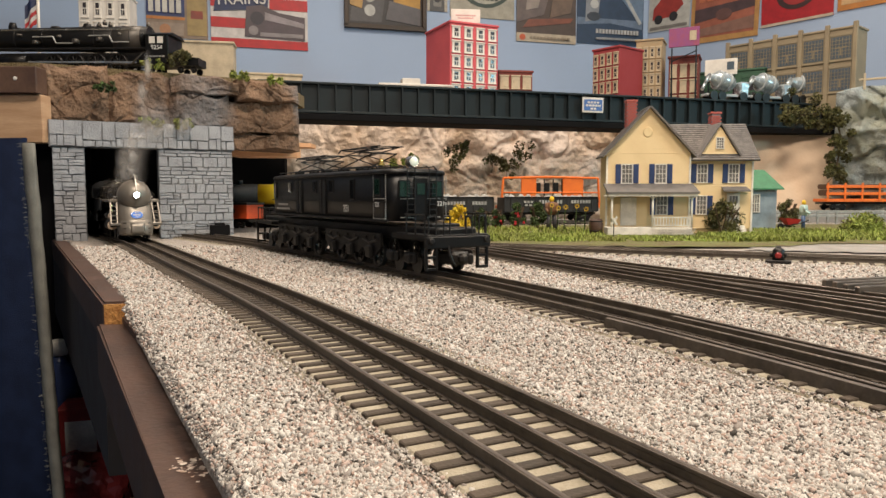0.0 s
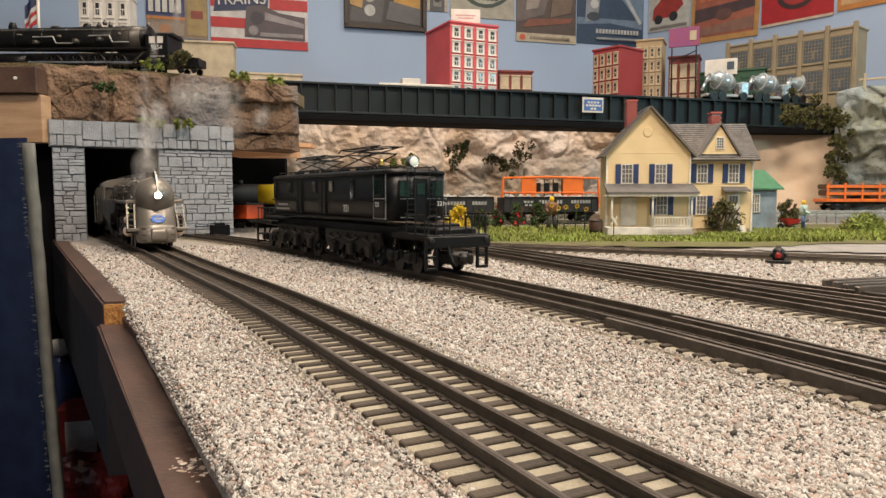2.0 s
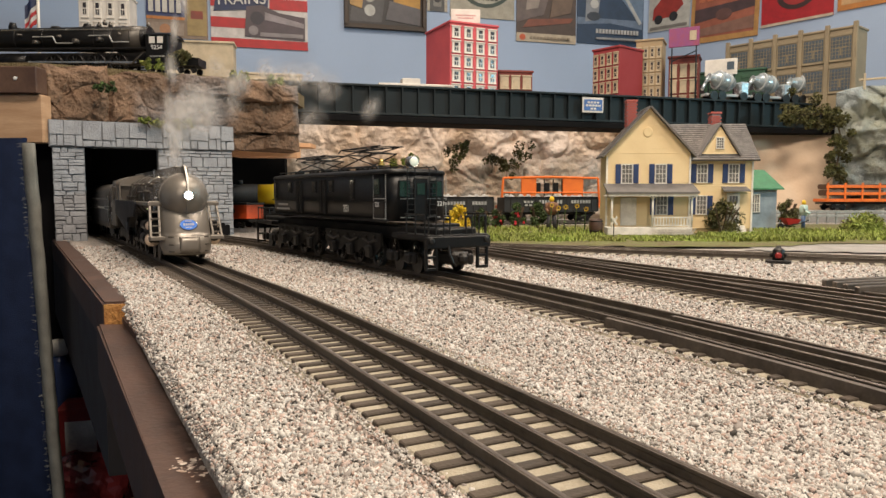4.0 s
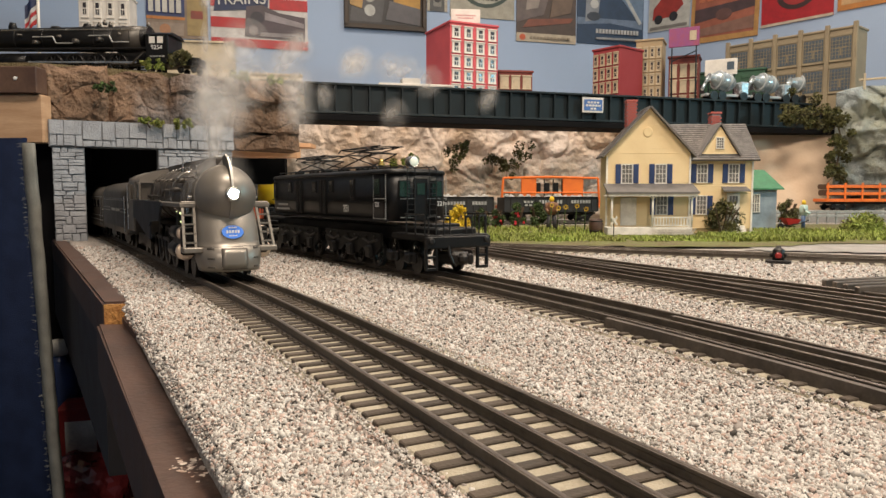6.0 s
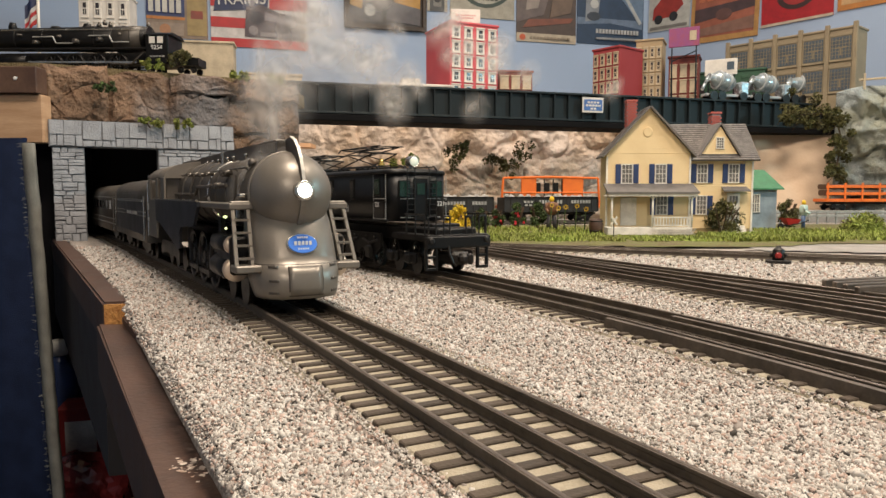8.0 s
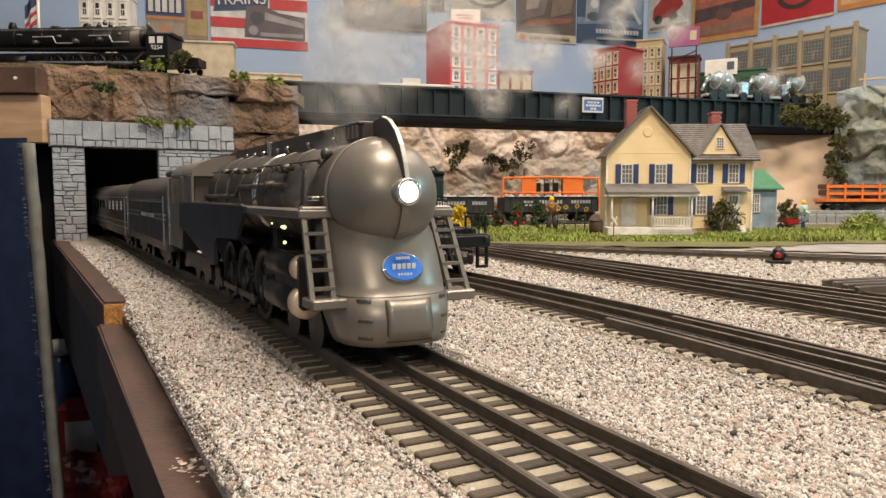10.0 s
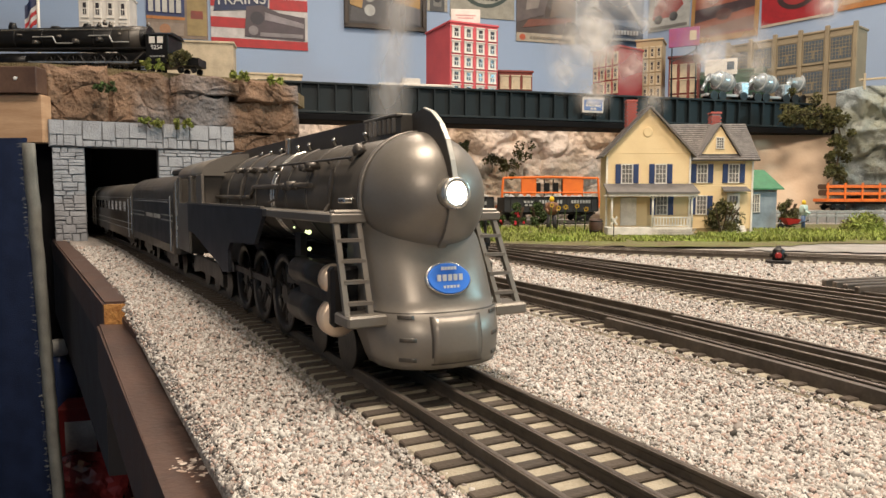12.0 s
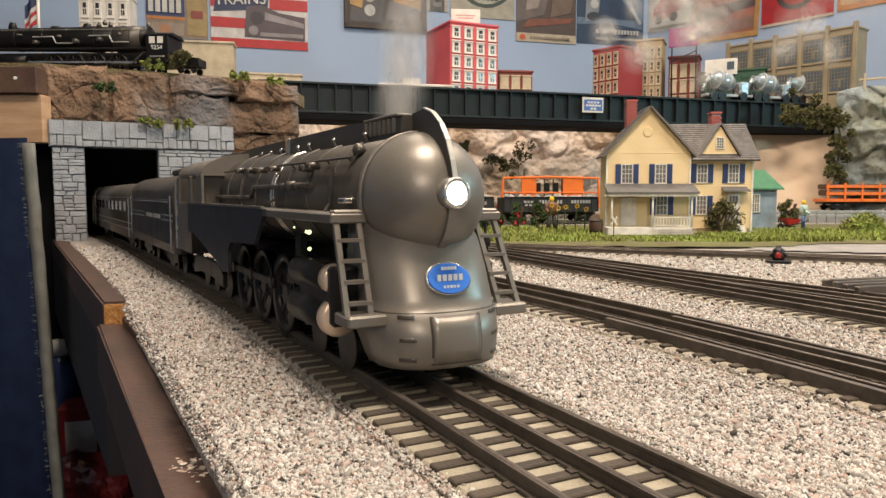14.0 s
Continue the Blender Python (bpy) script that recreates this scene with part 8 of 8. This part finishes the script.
# stored clutter under the table
bm = BM()
box(bm, (-0.42, 0.76, -0.312), (0.40, 0.20, 0.012), 0.001)
solid("storage_shelf", bm, M["black"], "black storage shelf under the table", "shelf", "structure")
bx = thing("storage_bag", pose(-0.386, 0.735, -0.262), "clear plastic bag with red contents under the table", "bag")
bm = BM()
bmesh.ops.create_icosphere(bm, subdivisions=4, radius=0.046)
for v in bm.verts:
    v.co *= 1 + 0.22 * noise.noise(v.co * 40) + 0.10 * noise.noise(v.co * 110)
    v.co.z = max(v.co.z, -0.044)
part("bagged_toy", bm, mat("dark_red_plastic", (0.22, 0.03, 0.03), 0.2, second=(0.10, 0.015, 0.02), scale=30, amount=0.6, coat=0.6), bx)
rb = thing("red_box", pose(-0.400, 0.80, -0.306, 0, 0, 14), "red cardboard box with a white label under the table", "box")
bm = BM()
box(bm, (0, 0, 0.062), (0.075, 0.05, 0.124), 0.001)
part("carton", bm, mat("red_cardboard", (0.34, 0.035, 0.03), 0.6, bump=0.1), rb)
bm = BM()
box(bm, (-0.012, -0.0256, 0.092), (0.032, 0.0012, 0.036))
part("white_label", bm, HM["trimw"], rb)
jr = thing("storage_jar", pose(-0.458, 0.83, -0.306), "tall blue plastic bottle on the shelf under the table", "bottle")
bm = BM()
lathe(bm, (0, 0, 0), (0, 0, 1), [(0, 0.017), (0.004, 0.019), (0.150, 0.019), (0.165, 0.010), (0.172, 0.008)], 20)
part("bottle", bm, mat("blue_plastic_bottle", (0.05, 0.08, 0.20), 0.3, bump=0), jr)
bm = BM()
lathe(bm, (0, 0, 0.172), (0, 0, 1), [(0, 0.0095), (0.016, 0.0095), (0.018, 0.007)], 16)
part("cap", bm, HM["trimw"], jr)
hanging_vine("shrubbery", [(-0.345, 0.925, 0.230, 0.010), (-0.335, 0.93, 0.238, 0.009)], 12, 500, M["olive"], "brownish green shrub beside the engine tender")
for k, (x, y, z) in enumerate(((-0.36, 0.875, 0.214), (-0.27, 0.93, 0.211), (-0.23, 0.95, 0.209), (-0.41, 0.852, 0.185), (-0.36, 0.868, 0.144), (-0.33, 0.883, 0.144))):
    hanging_vine("moss_tuft", [(x, y, z, 0.006), (x + 0.012, y + 0.006, z, 0.006)], 40 + k, 500, M["grass"] if k != 3 else M["leaf"], "small green moss tuft on the rock")
# ---- loose ballast stones ----
def ballast_stones():
    rng = np.random.default_rng(11)
    n = 360000
    y = 0.085 + 0.66 * rng.random(n) ** 2.0
    left = np.where(y < 0.35, -0.0412 - 0.548 * (y - 0.1318), -0.043 - 0.591 * (y - 0.1527) + 0.001)
    right = np.minimum(0.66 * y + 0.05, 0.62)
    x = left + (right - left) * rng.random(n)
    # distance from the tracks
    keep = np.ones(n, bool)
    z = np.zeros(n)
    h = 0.0024 * np.exp(-((y - 0.31) / 0.13) ** 2)
    lines = [(0.09511 - 0.51507 * y - 0.0546 * y * y, 0.86), (0.1913 - 0.275 * y - 0.321 * y * y, 0.87), (0.3175 - 0.43 * y, 0.92), (0.3866 - 0.52 * y, 0.887), (1.447 - 1.967 * y, 0.453)]
    small = np.ones(n)
    for k, (lx, c) in enumerate(lines):
        d = np.abs(x - lx) * c
        if k == 0:
            z += h * np.clip(1 - np.maximum(0, d - 0.03) / 0.05, 0, 1)
        near = d < 0.026
        z = np.where(near, np.minimum(z, 0.0 if k else h) + 0.0010, z)
        small = np.where(near, 0.7, small)
        banked = (x > lx) & (d > 0.0160) & (d < 0.031)
        z = np.where(banked, np.maximum(z, (h if k == 0 else 0.0) + np.interp(d, (0.016, 0.024, 0.031), (0.0026, 0.0026, 0.0))), z)
        keep &= ~((d < 0.0195 + 0.005 * rng.random(n)) & ~banked)
    keep &= y < (1.447 - x) / 1.967 + 0.03
    z = np.where(x - left < 0.003, z - 0.003 * (1 - (x - left) / 0.003), z)
    x, y, z, small = x[keep], y[keep], z[keep], small[keep]
    n = len(x)
    r = rng.lognormal(math.log(0.00044), 0.32, n) * small * (1 + 1.1 * np.clip((y - 0.25) / 0.5, 0, 1))
    base = np.array([(1, 0, 0), (0, 1, 0), (-1, 0, 0), (0, -1, 0), (0.2, 0.1, 1), (0, 0, -1)], float)
    faces = np.array([(0, 1, 4), (1, 2, 4), (2, 3, 4), (3, 0, 4), (1, 0, 5), (2, 1, 5), (3, 2, 5), (0, 3, 5)])
    V = base[None] + rng.uniform(-0.42, 0.42, (n, 6, 3))
    V *= rng.uniform(0.7, 1.25, (n, 1, 3))
    a, b = rng.uniform(0, 6.283, n), rng.uniform(-0.9, 0.9, n)
    ca, sa, cb, sb = np.cos(a)[:, None], np.sin(a)[:, None], np.cos(b)[:, None], np.sin(b)[:, None]
    X, Y, Z = V[..., 0], V[..., 1] * cb - V[..., 2] * sb, V[..., 1] * sb + V[..., 2] * cb
    X, Y = X * ca - Y * sa, X * sa + Y * ca
    P = np.stack((X, Y, Z), -1) * r[:, None, None]
    P += np.stack((x, y, z + 0.0016 + 0.35 * r * rng.random(n)), -1)[:, None, :]
    me = bpy.data.meshes.new("ballast_stones")
    me.vertices.add(n * 6)
    me.vertices.foreach_set("co", P.reshape(-1))
    me.loops.add(n * 24)
    me.loops.foreach_set("vertex_index", (faces[None] + 6 * np.arange(n)[:, None, None]).reshape(-1).astype(np.int32))
    me.polygons.add(n * 8)
    me.polygons.foreach_set("loop_start", (np.arange(n * 8) * 3).astype(np.int32))
    me.update(calc_edges=True)
    me.materials.append(M["stone"])
    ob = new("ballast_stones", me)
    tagged(ob, "loose grey, white and pinkish crushed stones between the tracks", "ballast", "", "stuff")


ballast_stones()


# ---- smoke: pale puffs that leave the stack ----
def smoke_material():
    m = bpy.data.materials.new("thin_grey_smoke")
    m.use_nodes = True
    nt = m.node_tree
    N, L = nt.nodes.new, nt.links.new
    nt.nodes.clear()
    out, mix, tr, di, tl, ms = N("ShaderNodeOutputMaterial"), N("ShaderNodeMixShader"), N("ShaderNodeBsdfTransparent"), N("ShaderNodeBsdfDiffuse"), N("ShaderNodeBsdfTranslucent"), N("ShaderNodeMixShader")
    di.inputs[0].default_value = tl.inputs[0].default_value = (0.80, 0.78, 0.75, 1)
    L(di.outputs[0], ms.inputs[1]), L(tl.outputs[0], ms.inputs[2])
    tc, info, add, n = N("ShaderNodeTexCoord"), N("ShaderNodeObjectInfo"), N("ShaderNodeVectorMath"), N("ShaderNodeTexNoise")
    L(tc.outputs["Object"], add.inputs[0])
    sc = N("ShaderNodeMath")
    sc.operation = "MULTIPLY"
    sc.inputs[1].default_value = 3.0
    L(info.outputs["Random"], sc.inputs[0]), L(sc.outputs[0], add.inputs[1])
    n.inputs["Scale"].default_value, n.inputs["Detail"].default_value, n.inputs["Distortion"].default_value = 40, 3, 0.7
    L(add.outputs[0], n.inputs[0])
    r = N("ShaderNodeMapRange")
    r.inputs["From Min"].default_value, r.inputs["From Max"].default_value = 0.28, 0.80
    r.inputs["To Min"].default_value, r.inputs["To Max"].default_value = 0.13, 0.80
    L(n.outputs[0], r.inputs[0])
    # density thins out from the middle of a puff to its rim
    flat2, mid, ln, fall, mul = N("ShaderNodeVectorMath"), N("ShaderNodeVectorMath"), N("ShaderNodeVectorMath"), N("ShaderNodeMapRange"), N("ShaderNodeMath")
    mid.operation, flat2.operation, ln.operation, mul.operation = "SUBTRACT", "MULTIPLY", "LENGTH", "MULTIPLY"
    mid.inputs[1].default_value, flat2.inputs[1].default_value = (0.5, 0.5, 0.5), (2, 0, 2)
    L(tc.outputs["Generated"], mid.inputs[0]), L(mid.outputs[0], flat2.inputs[0]), L(flat2.outputs[0], ln.inputs[0])
    fall.interpolation_type = "SMOOTHSTEP"
    fall.inputs["From Min"].default_value, fall.inputs["From Max"].default_value = 1.0, 0.05
    L(ln.outputs["Value"], fall.inputs[0]), L(fall.outputs[0], mul.inputs[0]), L(r.outputs[0], mul.inputs[1]), L(mul.outputs[0], mix.inputs[0])
    L(tr.outputs[0], mix.inputs[1]), L(ms.outputs[0], mix.inputs[2]), L(mix.outputs[0], out.inputs[0])
    return m


SMOKE = smoke_material()
PUFFS = []


def puff_mesh(r, seed, tall):
    """A billow: a domed, lumpy skin that bulges outwards."""
    bm = BM()
    o = Vector((seed * 3.1, seed * 1.7, 0))
    rings, n = 12, 40
    mid = bm.verts.new((0, -0.45 * r, 0))
    last = None
    for i in range(1, rings + 1):
        q = i / rings
        ring = []
        for k in range(n):
            a = 2 * math.pi * k / n
            p = Vector((q * math.cos(a), 0, q * math.sin(a)))
            w = 1 + 0.28 * noise.noise(p * 1.4 + o) + 0.12 * noise.noise(p * 3.4 + o)
            d = math.sqrt(max(0.0, 1 - q * q)) * (0.45 + 0.3 * noise.noise(p * 2.2 + o))
            ring.append(bm.verts.new(Vector((p.x * w, -d, p.z * w * tall)) * r))
        for k in range(n):
            bm.faces.new((mid, ring[k], ring[(k + 1) % n]) if last is None else (last[k], ring[k], ring[(k + 1) % n], last[(k + 1) % n])).smooth = True
        last = ring
    return mesh(bm, "smoke_puff", SMOKE)


def smoke():
    early = [puff_mesh(r, i, tall) for i, (r, tall) in enumerate(((0.012, 1.4), (0.015, 1.15), (0.018, 1.1), (0.021, 1.0)))]
    cloud = [puff_mesh(r, i + 5, tall) for i, (r, tall) in enumerate(((0.015, 1.4), (0.019, 1.15), (0.022, 1.0), (0.024, 0.95), (0.020, 1.1)))]
    slim = [puff_mesh(r, i + 11, tall) for i, (r, tall) in enumerate(((0.0064, 3.3), (0.0072, 3.0), (0.0080, 2.7)))]
    rng = random.Random(3)
    t, k = -1.8, 0
    while t < 13.9:
        column = k % 3 == 0 or t > 10.6
        ob = new("smoke_puff", rng.choice(slim if column else early if t < 2.0 else cloud))
        tagged(ob, "thin pale grey billow of model locomotive smoke", "smoke", "smoke puffs from the stack")
        PUFFS.append((ob, t, rng.uniform(-1, 1), rng.uniform(-1, 1), rng.uniform(0, 6.28), rng.random(), column))
        t += rng.uniform(0.20, 0.26) if t < 10.2 else rng.uniform(0.17, 0.22)
        k += 1


smoke()
# ---- motion of the express ----
HEAD_Y = [(0.0, 0.764), (0.5, 0.7365), (1.0, 0.7080), (1.5, 0.6760), (2.0, 0.6430), (2.5, 0.6100), (3.0, 0.5779), (3.5, 0.5470), (4.0, 0.5160), (4.5, 0.4855),
          (5.0, 0.4550), (5.5, 0.4247), (6.0, 0.3945), (6.5, 0.3645), (7.0, 0.3355), (7.5, 0.3083), (8.0, 0.2831), (8.5, 0.2598), (9.0, 0.2380), (9.5, 0.2175),
          (10.0, 0.1988), (10.5, 0.1829), (10.8, 0.1760), (11.0, 0.1746), (11.3, 0.1745), (14.0, 0.1745)]


def step_back(y, s):
    """The y of the place s metres further back along the first track."""
    n = max(1, int(abs(s) / 0.01))
    for _ in range(n):
        y += s / n * along(line_1, y).y
    return y


def on_track(y, length):
    """Pose of a vehicle whose front is at y, x forward, z up from the rail head."""
    yb = step_back(y, length)
    a = Vector((line_1(y), y, 0))
    b = Vector((line_1(yb), yb, 0))
    f = (a - b).normalized()
    z = RAIL + 0.0001 + hump(step_back(y, min(0.03, length)))
    return Matrix(((f.x, -f.y, 0, a.x), (f.y, f.x, 0, a.y), (0, 0, 1, z), (0, 0, 0, 1)))


def head_at(t):
    for (t0, y0), (t1, y1) in zip(HEAD_Y, HEAD_Y[1:]):
        if t <= t1:
            return y0 + (y1 - y0) * (t - t0) / (t1 - t0)
    return HEAD_Y[-1][1]


def motions():
    def follow(ob, back, length):
        walk(ob, [(t, on_track(step_back(y, back), length)) for t, y in HEAD_Y])
    follow(LOCO, 0.0, 0.22)
    follow(TENDER, 0.283, 0.2)
    follow(CARS[0], 0.497, 0.32)
    follow(CARS[1], 0.837, 0.32)
    times = [0.2 * i for i in range(56)] + [14.0]
    gone = [0.0]
    for t0, t1 in zip(times, times[1:]):
        gone.append(gone[-1] + (head_at(t0) - head_at(t1)) / 0.882)
    for wheel, r, c in WHEELS:
        walk(wheel, [(t, Matrix.Translation(c) @ Matrix.Rotation(s / r, 4, "Y")) for t, s in zip(times, gone)])
    for rod, side in RODS:
        a0 = 0.0 if side < 0 else math.pi / 2
        walk(rod, [(t, Matrix.Translation((-0.1245 + 0.006 * math.sin(s / 0.0135 + a0), 0, 0.0135 + 0.006 * math.cos(s / 0.0135 + a0)))) for t, s in zip(times, gone)])

    # puffs ride inside the boiler, leave through the stack, rise and drift off
    for ob, t0, jx, jy, turn, lift, column in PUFFS:
        rows = [(t, on_track(y, 0.22).translation + on_track(y, 0.22).to_3x3() @ Vector((-0.040, 0, 0.0475))) for t, y in HEAD_Y if t < t0 - 0.3]
        rows = [(t, Matrix.Translation(p)) for t, p in rows]
        mouth = on_track(head_at(max(t0, 0.0)), 0.22) @ Vector((-0.040, 0, 0.0735))
        for a in (-0.25, 0.0, 0.25, 0.6, 1.0, 1.5, 2.0, 2.6, 3.3, 4.2, 5.5, 7.5, 10.0, 14.5):
            t = t0 + a
            if t < 0 or t >= 14.0:
                continue
            if rows and t - rows[-1][0] < 0.05:
                continue
            g = max(a, 0.0)
            if column:
                rise, drift, deep = 0.058 * g, 0.003 * g + 0.005 * g * g, 0.004 * jy * g
            else:
                top = 0.030 + 0.080 * lift
                rise = top * (1 - math.exp(-g * 0.075 / top)) + 0.003 * g
                drift = (0.042 + 0.013 * jx) * (g - 0.9 * (1 - math.exp(-g / 0.9))) + 0.006 * g
                deep = (0.016 * jy - (0.012 if t0 < 2.5 else 0.0)) * g
            p = mouth + Vector((drift, deep, rise - (0.024 if a < 0 else 0)))
            rows.append((t, Matrix.Translation(p) @ Matrix.Rotation((0.05 if column else 0.4) * math.sin(turn) + (0.02 if column else 0.15) * min(g, 5.0) * jx, 4, "Y")))
        if rows[0][0] > 0:
            rows.insert(0, (0.0, rows[0][1]))
        rows.append((14.0, Matrix.Translation(rows[-1][1].translation + Vector((0.02, 0, 0.02)) * (14.0 - rows[-1][0])) @ rows[-1][1].to_3x3().to_4x4()))
        walk(ob, rows)


motions()
